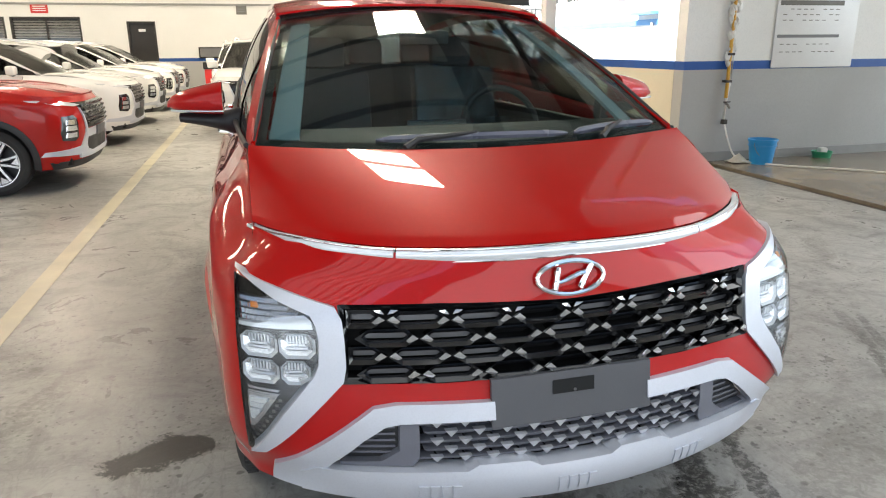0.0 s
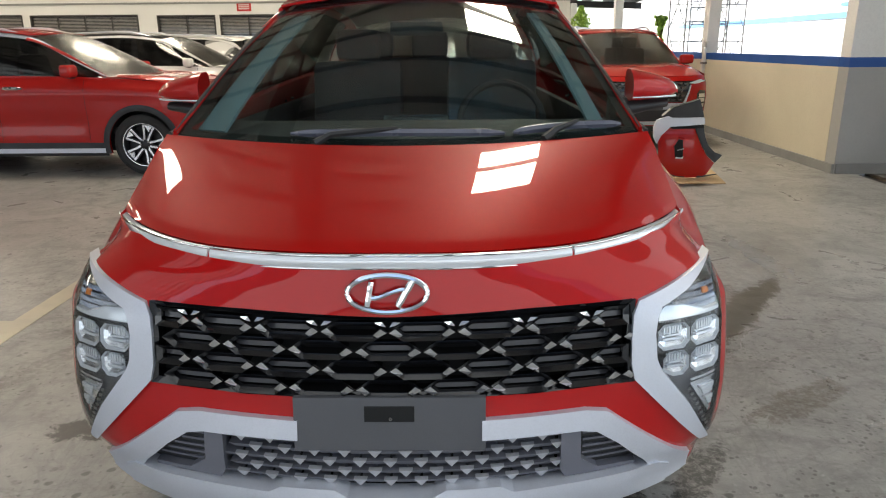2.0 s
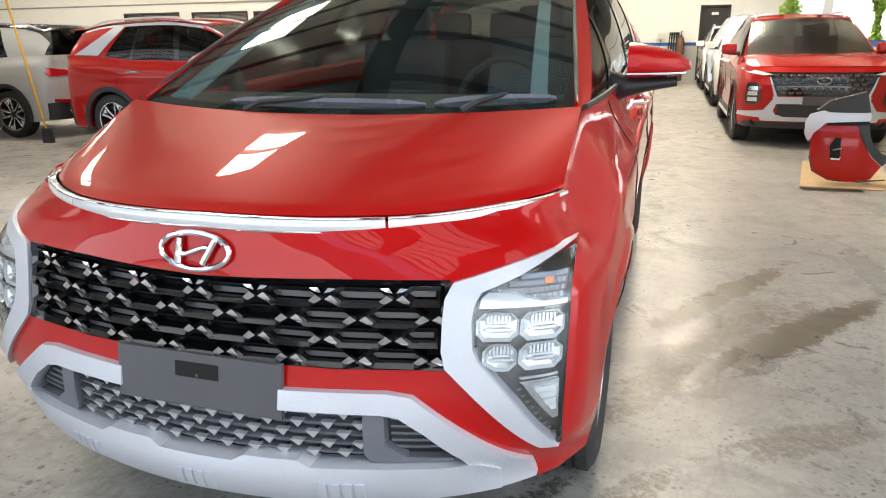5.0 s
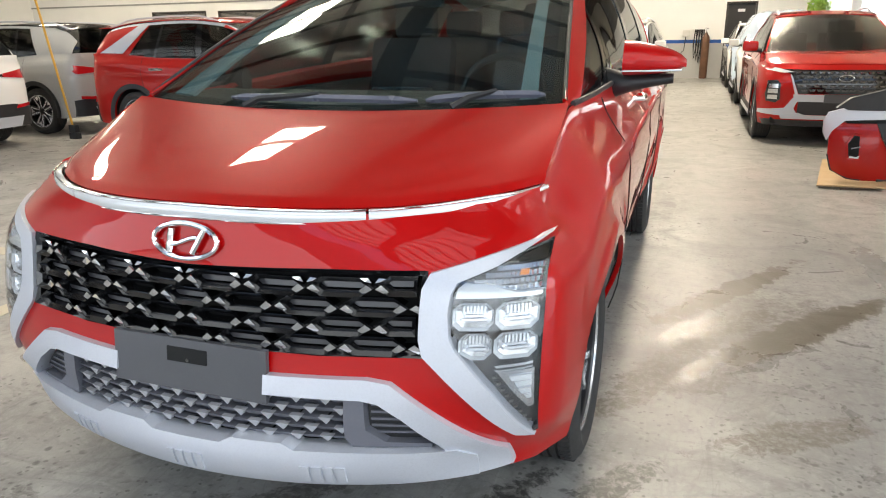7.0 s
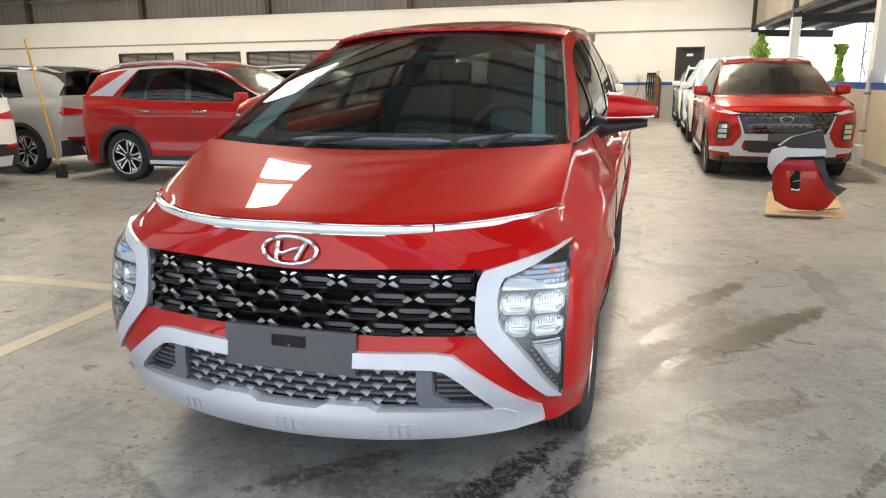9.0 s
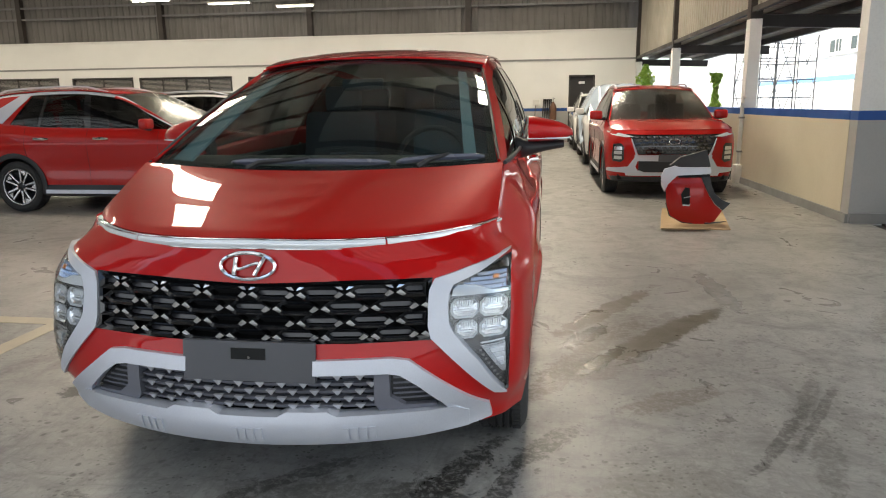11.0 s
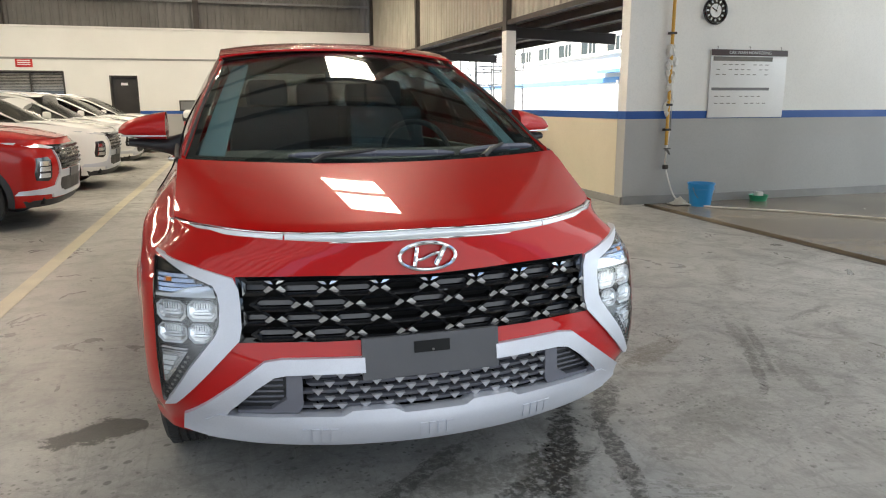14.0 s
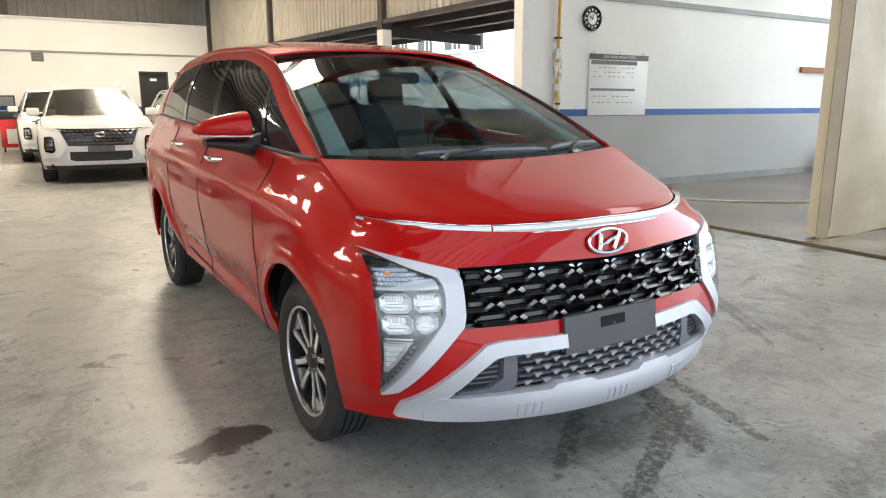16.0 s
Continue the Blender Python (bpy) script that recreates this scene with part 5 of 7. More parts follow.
def door_mirror(car, s):
    """Red mirror with a black foot; the face looks back."""
    def cap(u, v):
        a = math.pi * 2 * u
        t = v
        # cross-section narrows towards the outer tip and the front
        x = 0.862 + 0.215 * t
        top, low = 1.286 - 0.050 * t ** 1.3 - 0.022 * t ** 8, 1.158 + 0.018 * t ** 2 + 0.014 * t ** 8
        d = 0.112 * (1 - 0.45 * t ** 1.6 - 0.25 * t ** 8)
        ca, sa = math.cos(a), math.sin(a)
        y = 2.96 + 0.055 * t - (d * ca ** 0.7 if ca > 0 else 0.035 * ca)
        z = (top + low) / 2 + (top - low) / 2 * abs(sa) ** 0.6 * (1 if sa > 0 else -1)
        if ca > 0 and sa > 0:
            z -= 0.020 * ca ** 2
        return (s * x, y, z)
    bm = grid(cap, 40, 12)
    bmesh.ops.remove_doubles(bm, verts=bm.verts, dist=1e-4)
    bmesh.ops.holes_fill(bm, edges=[e for e in bm.edges if e.is_boundary])
    mirror = part("door_mirror", bm, RED, car, "red door mirror with a black foot", sharp=50)

    def foot(u, v):
        a = 2 * math.pi * u
        x = 0.79 + 0.245 * v
        h = 0.036 * (1 - 0.5 * v) + 0.03 * (1 - v) ** 3
        return (s * x, 2.955 + 0.045 * v - 0.075 * (1 - 0.4 * v) * math.cos(a) * (0.5 + 0.5 * ease(0, 0.3, v)), 1.146 - 0.022 * (1 - v) + h * math.sin(a))
    bm = grid(foot, 18, 10)
    bmesh.ops.remove_doubles(bm, verts=bm.verts, dist=1e-4)
    bmesh.ops.holes_fill(bm, edges=[e for e in bm.edges if e.is_boundary])
    part("mirror_foot", bm, BLACK_PLASTIC, mirror, "black plastic mirror foot", sharp=50)
    part("mirror_face", slab([(s * 0.87, 1.165), (s * 1.03, 1.175), (s * 1.045, 1.225), (s * 0.87, 1.27)] if s > 0 else [(s * 0.87, 1.27), (s * 1.045, 1.225), (s * 1.03, 1.175), (s * 0.87, 1.165)], lambda x, z: 3.01 + 0.05 * (abs(x) - 0.845) / 0.235, 0.004, 0.1), MIRROR, mirror, "mirror glass")
    pts = [(s * (0.86 + 0.2 * k / 8), 2.96 + 0.05 * (k / 8) - 0.117 * math.sqrt(1 - (k / 9) ** 2.4), 1.178) for k in range(9)]
    part("repeater", tube(pts, [0.003] * 4 + [0.004] * 5, 6), LIGHTBAR, mirror, "clear indicator repeater strip")


def seat(x, y, parent):
    bm = box(x - 0.25, x + 0.25, y - 0.26, y + 0.26, 0.62, 0.76, 0.05)
    st = part("seat", bm, SEAT, parent, "grey cloth seat in protective film")
    bk = box(-0.24, 0.24, -0.06, 0.06, 0, 0.60, 0.05)
    bk.transform(pose(x, y + 0.24, 0.72, -14))
    part("seat_back", bk, SEAT, st)
    hd = box(-0.12, 0.12, -0.05, 0.05, 0, 0.17, 0.045)
    hd.transform(pose(x, y + 0.40, 1.30, -10))
    part("headrest", hd, SEAT, st)
    if x < 0.3 or y > 3.8:
        return
    fm = grid(lambda u, v: (x + (u - 0.5) * 0.46 + 0.01 * noise.noise((u * 9, v * 9, x)), y + 0.17 + 0.14 * v + 0.012 * noise.noise((u * 8, v * 8, y)), 0.84 + 0.52 * v), 14, 16)
    part("film", thicken(fm, 0.002), FILM, st, "crumpled clear protective film", smooth=False)


def mpv_inside(car):
    def dash(u, v):
        uu = 2 * u - 1
        return (0.70 * uu, 2.30 + 0.70 * v + 0.05 * uu * uu * (1 - v), 1.085 + 0.035 * math.sin(math.pi * min(1, v * 1.3)) - 0.34 * ease(0.8, 1.0, v))
    d = part("dashboard", thicken(grid(dash, 24, 20), 0.02), INTERIOR, car, "dark moulded dashboard")
    part("centre_screen", box(-0.13, 0.13, 2.86, 2.89, 0.98, 1.115, 0.01), GLOSS_BLACK, d)
    part("cabin_floor", box(-0.78, 0.78, 2.3, 5.75, 0.42, 0.50), INTERIOR, car)
    part("door_lining", box(-0.80, -0.755, 2.4, 5.4, 0.45, 1.08, 0.02), INTERIOR, car)
    part("door_lining", box(0.755, 0.80, 2.4, 5.4, 0.45, 1.08, 0.02), INTERIOR, car)
    bm = grid(lambda u, v: roof_point((2 * u - 1) * 0.97, 0.02 + 0.95 * v) - Vector((0, 0, 0.035)), 16, 16)
    part("headlining", bm, LINING, car, "pale headlining")
    for x in (-0.36, 0.36):
        seat(x, 3.55, car)
        seat(x, 4.40, car)
    seat(0.0, 4.40, car)
    sw = [(0.36 + 0.18 * math.cos(a), 3.08 + 0.06 * math.sin(a), 1.06 + 0.165 * math.sin(a)) for a in [2 * math.pi * k / 28 for k in range(28)]]
    w = part("steering_wheel", tube(sw, 0.015, 8, closed=True), INTERIOR, car, "dark steering wheel in film")
    part("wheel_boss", box(0.28, 0.44, 3.065, 3.105, 1.01, 1.10, 0.02), FILM, w)
    for s in (-1, 1):
        bm = grid(lambda u, v: Vector((s, 1, 1)) * shield(0.82 + (0.13 if s < 0 else 0.07) * u - 0.03 * v, 0.07 + 0.90 * v, -0.03), 6, 20)
        part("pillar_trim", thicken(bm, 0.012), PILLAR, car, "pale blue-grey windscreen pillar trim")
    part("rear_mirror", box(-0.11, 0.11, 3.06, 3.10, 1.42, 1.48, 0.015), BLACK_PLASTIC, car, "interior mirror")


# paler than the mesh plates: light on the facets put into the colour
SCALE = worn("scale_mesh_lit", (0.55, 0.555, 0.58), (0.47, 0.475, 0.50), 0.32, 4, 200, 0.4, 0, 0.05)
VANE = worn("grille_vane_plastic", (0.050, 0.050, 0.056), (0.042, 0.042, 0.048), 0.3, 4, 200, 0, 0.3, 0.05)
LAMP_BACK = material("lamp_back", (0.14, 0.14, 0.145), 0.25, 0.6)
LIGHTBAR = material("clear_bar", (0.74, 0.76, 0.78), 0.16, 0.25, 0.8)
FINGLASS = material("lamp_fin", (0.74, 0.76, 0.79), 0.15, 0.4, 0.5)
PILLAR = worn("pillar_trim_cloth", (0.24, 0.33, 0.36), (0.20, 0.28, 0.31), 0.7, 6, 200, 0, 0, 0.1)
LINING = worn("headlining_cloth", (0.52, 0.52, 0.50), (0.46, 0.46, 0.44), 0.9, 6, 200, 0, 0, 0.2)
build_mpv()


# ---- sport utility cars ----
_sz = (0.22, 0.35, 0.50, 0.70, 0.85, 0.95)
_sy0 = curve(_sz, (0.10, 0.035, 0.02, 0.0, 0.02, 0.07))
_sW = curve(_sz, (0.855, 0.885, 0.895, 0.90, 0.895, 0.88))
_sn = curve(_sz, (3.4, 3.4, 3.4, 3.4, 3.2, 2.8))
_sm = curve(_sz, (4.2, 4.4, 4.6, 4.8, 4.4, 3.6))
_szt = curve((0, 0.18, 0.6, 1.15, 1.6, 3.0, 3.6, 4.3), (0.945, 0.958, 1.015, 1.062, 1.080, 1.105, 1.145, 1.165))
_sxt = curve((0, 0.3, 0.8, 1.2, 3.4, 4.3), (0.84, 0.83, 0.82, 0.835, 0.83, 0.76))
_srz = curve((1.17, 1.62, 2.08, 2.7, 3.5, 3.95, 4.15), (1.068, 1.30, 1.505, 1.562, 1.535, 1.46, 1.30))
_srx = curve((1.17, 1.62, 2.08, 2.7, 3.6, 4.15), (0.775, 0.69, 0.625, 0.625, 0.615, 0.62))
_sroof = curve((1.95, 2.4, 3.0, 3.7, 4.1), (1.535, 1.595, 1.61, 1.58, 1.53))
S_F, S_R, S_YC = 0.84, 3.45, 0.85


def snose(x, z):
    r = min(abs(x) / _sW(z), 0.999)
    return S_YC - (S_YC - _sy0(z)) * (1 - r ** _sn(z)) ** (1 / _sm(z))


def sproud(d):
    def f(x, z):
        e = 0.004
        s = (snose(abs(x) + e, z) - snose(abs(x) - e, z)) / (2 * e) if abs(x) > e else 0.0
        return snose(x, z) - d * math.sqrt(1 + min(s * s, 4.0))
    return f


def s_side(s, y, w, out=0.0):
    xb, zb = _sxt(y) - 0.012, _szt(y)
    xr, zr = _srx(y), max(_srz(y), zb + 0.002)
    b = 0.022 * 4 * w * (1 - w) * min(1.0, (zr - zb) / 0.3) + out
    return Vector((s * (xb + (xr - xb) * w + b), y, zb + (zr - zb) * w))


def s_shield(u, w, out=0.0):
    a = Vector((0.765 * u, 1.08 + 0.11 * u * u, 1.066))
    b = Vector((0.615 * u, 1.95 + 0.13 * u * u, 1.548 - 0.045 * u * u))
    return a.lerp(b, w) + Vector((0, -0.48, 0.87)) * (0.03 * math.sin(math.pi * w) + out)


def s_roof(u, w):
    y = 1.95 + 2.19 * w + 0.13 * u * u * (1 - w)
    zr, zc = _srz(min(y, 3.9)) + 0.01, _sroof(y)
    return Vector((_srx(min(y, 3.9)) * u, y, zc + (zr - zc) * abs(u) ** 2.6))


def build_suv(paint, roof_paint, m, label, group, trim=None):
    car = thing("sport_utility_car", m, label, "car", group)
    L = 22
    cols = []
    for k in range(31):
        cols.append(("f", (k / 30)))
    cols += [("s", float(y)) for y in np.linspace(0.85, 3.85, 81)[1:]]
    cols += [("r", float(a)) for a in np.linspace(0, math.pi / 2, 12)[1:]]

    def point(kind, q, t):
        if kind == "f":
            a = math.pi / 2 * (1 - (1 - q) ** 1.6)
            yr = S_YC - (S_YC - 0.05) * max(math.cos(a), 0) ** 0.5
        elif kind == "s":
            yr = q
        else:
            yr = 3.85 + 0.45 * math.sin(q)
        zt, zb = _szt(yr), 0.24 + 0.03 * ease(3.8, 4.3, yr)
        z = zb + (zt - zb) * t
        ze = z if z < 0.6 or zt < 0.96 else 0.6 + (z - 0.6) * 0.35 / (zt - 0.6)
        W = _sW(ze)
        if kind == "f":
            x = W * math.sin(a) ** (2 / _sn(ze))
            y = S_YC - (S_YC - _sy0(ze)) * max(math.cos(a), 0) ** (2 / _sm(ze))
        elif kind == "s":
            x, y = W, q
        else:
            x = W * max(math.cos(q), 0) ** (2 / 3.4)
            y = 3.85 + (0.45 - 0.05 * ease(0.75, 1.1, z)) * math.sin(q) ** (2 / 3.8)
        k = ease(0.82, 1.0, t) ** 1.5 * (ease(0.12, 0.4, y) if kind != "r" else math.cos(q))
        x += (_sxt(yr) - x) * k
        if kind != "r":
            x += (0.012 * math.exp(-((z - 0.90) / 0.05) ** 2) - 0.02 * math.exp(-((z - 0.58) / 0.12) ** 2) * ease(1.2, 1.6, y) * (1 - ease(2.9, 3.2, y))) * ease(0.4, 0.9, y)
        return x, y, z
    for s in (-1, 1):
        bm = bmesh.new()
        rows = [[bm.verts.new((s * p[0], p[1], p[2])) for p in (point(kd, q, j / L) for j in range(L + 1))] for kd, q in cols]
        for i in range(len(rows) - 1):
            for j in range(L):
                bm.faces.new((rows[i][j], rows[i + 1][j], rows[i + 1][j + 1], rows[i][j + 1]))
        for hub in (S_F, S_R):
            cut_arch(bm, hub, 0.345, 0.375)
        part("body_side", bm, paint, car, sharp=40)
        for hub in (S_F, S_R):
            wheel_liner(car, hub, 0.345, 0.385, s * 0.52, s * 0.86)
            wheel(car, (s * 0.775, hub, 0.335), s, 0.335, 0.240, 0.215)
            # dark arch cladding
            def arch(u, v, hub=hub):
                a = math.pi * (-0.08 + 1.16 * u)
                r = 0.368 + 0.065 * v
                y, z = hub - r * math.cos(a), 0.345 + r * math.sin(a)
                x = (0.905 if y > S_YC else _sW(min(z, 0.95)) * max(0.0, 1 - max(0, (S_YC - y) / S_YC) ** 4.6) ** (1 / 3.4) + 0.008) + 0.006 * math.sin(math.pi * v)
                return (s * x, y, max(z, 0.23))
            part("arch_cladding", thicken(grid(arch, 28, 3), 0.012), BLACK_PLASTIC, car, "black plastic arch cladding")
        bm = grid(lambda u, v: (s * (0.885 + 0.02 * math.sin(math.pi * v)), 1.24 + 1.82 * u, 0.22 + 0.15 * v), 10, 4)
        part("sill_cladding", thicken(bm, 0.012), BLACK_PLASTIC, car)
        part("sill_strip", thicken(grid(lambda u, v: (s * 0.912, 1.26 + 1.78 * u, 0.255 + 0.05 * v), 6, 2), 0.01), SATIN, car, "silver sill strip")
        # cabin flank
        up = lambda y: 0.93 - 0.13 * (1 - ease(1.25, 1.95, y))
        part("cant_rail", thicken(grid(lambda u, v: s_side(s, 1.20 + 2.80 * u, up(1.20 + 2.80 * u) + (1 - up(1.20 + 2.80 * u)) * v), 40, 3), 0.012), trim or paint, car, "roof rail trim")
        def raked(a, b, u, v):
            """A station between two edges that lean: (at the belt, at the rail)."""
            ya, yb = a[0] + (a[1] - a[0]) * v, b[0] + (b[1] - b[0]) * v
            return ya + (yb - ya) * u

        rakes = ((1.22, 1.30), (1.50, 1.62), (1.54, 1.66), (2.36, 2.42), (2.45, 2.51), (3.08, 3.02), (3.12, 3.06), (3.52, 3.26))
        for k in (0, 2, 4, 6):
            a, b = rakes[k], rakes[k + 1]
            g = part("side_glass", thicken(grid(lambda u, v: s_side(s, raked(a, b, u, v), 0.01 + (up(raked(a, b, u, v)) - 0.01) * v, -0.003), 10, 8), 0.004), TINTED, car, "dark tinted side glass")
            g.visible_shadow = False
        for k in (1, 3, 5):
            a, b = rakes[k], rakes[k + 1]
            part("door_post", thicken(grid(lambda u, v: s_side(s, raked(a, b, u, v), up(raked(a, b, u, v)) * v), 2, 8), 0.01), GLOSS_BLACK, car)
        a, b = rakes[7], (4.12, 4.12)
        part("rear_post", thicken(grid(lambda u, v: s_side(s, raked(a, b, u, v), v), 10, 10), 0.012), paint, car)
        if trim:
            part("roof_arc", thicken(grid(lambda u, v: s_side(s, 3.62 - 0.34 * v + (0.42 - 0.26 * v) * u, 0.04 + 0.90 * v, 0.010), 6, 14), 0.006), trim, car, "silver roof arc")
        part("windscreen_pillar", thicken(grid(lambda u, v: s_shield(s, v).lerp(s_side(s, s_shield(s, v).y + 0.02, 0.90), u) + Vector((s * 0.008, 0, 0.008)) * math.sin(math.pi * u), 5, 14), 0.01), paint, car)
        part("roof_rail", tube([s_roof(s * 0.92, 0.08 + 0.85 * k / 12) + Vector((0, 0, 0.045 * ease(0, 2, k) * ease(0, 2, 12 - k))) for k in range(13)], 0.014, 6), SATIN, car, "silver roof rail")
        for ya in (1.42, 2.40, 3.28):
            pts = []
            for k in range(12):
                z = 0.38 + (_szt(ya) - 0.40) * k / 11
                ze = z if z < 0.6 else 0.6 + (z - 0.6) * 0.35 / (_szt(ya) - 0.6)
                t = (z - 0.24) / (_szt(ya) - 0.24)
                y = ya - (0.13 * (1 - ease(0.35, 0.85, z)) if ya > 3 else 0)
                x = _sW(ze) + 0.012 * math.exp(-((z - 0.90) / 0.05) ** 2) - 0.02 * math.exp(-((z - 0.58) / 0.12) ** 2) * ease(1.2, 1.6, y) * (1 - ease(2.9, 3.2, y))
                x += (_sxt(ya) - x) * ease(0.82, 1.0, t) ** 1.5
                pts.append((s * x, y, z))
            part("shut_line", tube(pts, 0.0028, 5), UNDER, car)
        for ya in (2.20, 3.04):
            part("door_handle", tube([(s * 0.89, ya - 0.10, 0.96), (s * 0.925, ya - 0.07, 0.96), (s * 0.93, ya, 0.962), (s * 0.925, ya + 0.07, 0.963), (s * 0.89, ya + 0.10, 0.963)], [0.012, 0.020, 0.022, 0.020, 0.012], 8), CHROME, car, "chrome door handle")
        # door mirror
        b = box(0.0, 0.20, -0.06, 0.06, -0.06, 0.075, 0.045, seg=3)
        b.transform(Matrix.Translation((s * 0.85 if s > 0 else -1.05, 1.52, 1.135)))
        mir = part("door_mirror", b, paint, car, "painted door mirror")
        part("mirror_foot", tube([(s * 0.80, 1.53, 1.085), (s * 0.90, 1.53, 1.08), (s * 1.0, 1.53, 1.085)], [0.03, 0.022, 0.015], 8), BLACK_PLASTIC, mir)
        # lamps
        pod = [(0.655, 0.545), (0.665, 0.735), (0.70, 0.775), (0.80, 0.765), (0.815, 0.60), (0.80, 0.525), (0.70, 0.510)]
        lamp = part("headlamp", slab(side_of(pod, s), sproud(0.010), 0.03, 0.05), GLOSS_BLACK, car, "stacked headlamp pod")
        for z in (0.705, 0.645, 0.575):
            part("lamp_cell", slab(side_of([(0.685, z - 0.024), (0.790, z - 0.024), (0.785, z + 0.024), (0.69, z + 0.024)], s), sproud(0.016), 0.02, 0.05), REFLECTOR, lamp)
        part("day_light", slab(side_of([(0.53, 0.868), (0.64, 0.858), (0.80, 0.885), (0.862, 0.918), (0.866, 0.938), (0.68, 0.905)], s), sproud(0.012), 0.02, 0.04), LIGHTBAR, car, "slim daytime light")
        arm = [(0.475, 0.62), (0.560, 0.838), (0.572, 0.838), (0.500, 0.60), (0.600, 0.452), (0.865, 0.420), (0.87, 0.375), (0.62, 0.362), (0.46, 0.385), (0.50, 0.45), (0.465, 0.55)]
        part("bumper_arm", slab(side_of(arm, s), sproud(0.014), 0.03, 0.05), SATIN, car, "silver bumper arm")
        # tail lamps
        tl = [(0.42, 0.90), (0.80, 0.87), (0.84, 0.94), (0.83, 1.00), (0.44, 0.945)]
        f = lambda d: (lambda x, z: 3.85 + (0.45 - 0.05 * ease(0.75, 1.1, z)) * max(0.0, 1 - min(abs(x) / _sW(min(z, 0.95)), 0.999) ** 3.4) ** (1 / 3.8) + d)
        part("tail_lamp", slab(side_of(tl, s), f(0.012), -0.03, 0.04), RED_LENS, car, "red tail lamp")
        part("rear_reflector", slab(side_of([(0.52, 0.50), (0.78, 0.52), (0.78, 0.56), (0.55, 0.545)], s), f(0.03), -0.03, 0.05), RED_LENS, car)
    f = lambda d: (lambda x, z: 3.85 + (0.45 - 0.05 * ease(0.75, 1.1, z)) * max(0.0, 1 - min(abs(x) / _sW(min(z, 0.95)), 0.999) ** 3.4) ** (1 / 3.8) + d)
    part("rear_bumper", slab([(-0.84, 0.27), (0.84, 0.27), (0.85, 0.50), (0.5, 0.56), (-0.5, 0.56), (-0.85, 0.50)], f(0.02), -0.05, 0.06), BLACK_PLASTIC, car, "black rear bumper")
    part("rear_skid", slab([(-0.55, 0.27), (0.55, 0.27), (0.62, 0.40), (-0.62, 0.40)], f(0.032), -0.03, 0.08), SATIN, car, "silver rear skid plate")
    part("tail_strip", slab([(-0.42, 0.905), (0.42, 0.905), (0.42, 0.935), (-0.42, 0.935)], f(0.010), -0.02, 0.08), GLOSS_BLACK, car)
    # bonnet
    def bonnet(u, w):
        uu = 2 * u - 1
        x = 0.815 * uu
        a = Vector((x, snose(x * 0.98, 0.95) + 0.02 + 0.06 * abs(uu) ** 6, 0.935 + 0.012 * uu * uu))
        b = Vector((0.80 * uu, 1.07 + 0.12 * uu * uu, 1.060))
        p = a.lerp(b, w)
        p.z += 0.035 * math.sin(math.pi * w) ** 0.8 + 0.012 * (1 - uu * uu) + 0.014 * ease(0.45, 0.62, abs(uu)) * (1 - ease(0.80, 1.0, abs(uu))) * ease(0, 0.4, w)
        return p
    part("bonnet", thicken(grid(bonnet, 32, 20), -0.012), paint, car, "ridged bonnet", sharp=50)
    # dark copy of the bonnet below it, added as the shade in its gaps
    part("bonnet_gap_shade", grid(lambda u, v: bonnet(u, v) - Vector((0, 0, 0.035)), 12, 8), UNDER, car)
    g = part("windscreen", thicken(grid(lambda u, v: s_shield(2 * u - 1, v), 24, 16), 0.004), DUSTY, car, "dusty windscreen")
    g.visible_shadow = False
    part("scuttle_panel", grid(lambda u, v: s_shield(2 * u - 1, -0.04 + 0.06 * v, -0.008), 16, 2), BLACK_PLASTIC, car)
    part("roof", thicken(grid(lambda u, v: s_roof(2 * u - 1, v), 24, 24), -0.01), roof_paint, car, "painted roof")
    part("tailgate", grid(lambda u, v: (0.70 * (2 * u - 1), 4.24 - 0.02 * (2 * u - 1) ** 2 + 0.0 * v, 1.10 + 0.06 * v), 12, 2), paint, car)
    g = part("rear_glass", thicken(grid(lambda u, v: Vector((0.68 * (2 * u - 1), 4.23 - 0.03 * (2 * u - 1) ** 2, 1.15)).lerp(s_roof((2 * u - 1) * 0.95, 1.0), v), 12, 6), 0.005), TINTED, car, "dark rear glass")
    g.visible_shadow = False
    # front face
    gr = [(-0.70, 0.900), (-0.40, 0.893), (0.40, 0.893), (0.70, 0.900), (0.565, 0.845), (0.47, 0.62), (-0.47, 0.62), (-0.565, 0.845)]
    grille = part("grille", slab(gr, sproud(0.006), 0.03, 0.05), GLOSS_BLACK, car, "dark scale grille")
    bm = bmesh.new()
    fn = sproud(0.018)
    for r in range(5):
        z = 0.862 - 0.050 * r
        n = 7 - (r > 2)
        for k in range(-n, n + 1):
            x = (k + (0.5 if r % 2 else 0)) * 0.083
            if abs(x) > 0.56 - 0.032 * r:
                continue
            v = [bm.verts.new((a, fn(a, b), b)) for a, b in ((x - 0.038, z + 0.014), (x + 0.038, z + 0.014), (x + 0.020, z - 0.016), (x - 0.020, z - 0.016))]
            t = bm.verts.new((x, fn(x, z) - 0.014, z + 0.004))
            for i in range(4):
                bm.faces.new((v[i], v[(i + 1) % 4], t))
    part("grille_mesh", bm, ALLOY_GRILLE, grille, "dark chrome grille scales", smooth=False)
    part("emblem", tube([(0.075 * math.cos(a), sproud(0.035)(0, 0.80), 0.80 + 0.036 * math.sin(a)) for a in [2 * math.pi * k / 20 for k in range(20)]], 0.007, 6, closed=True), CHROME, car, "chrome oval emblem")
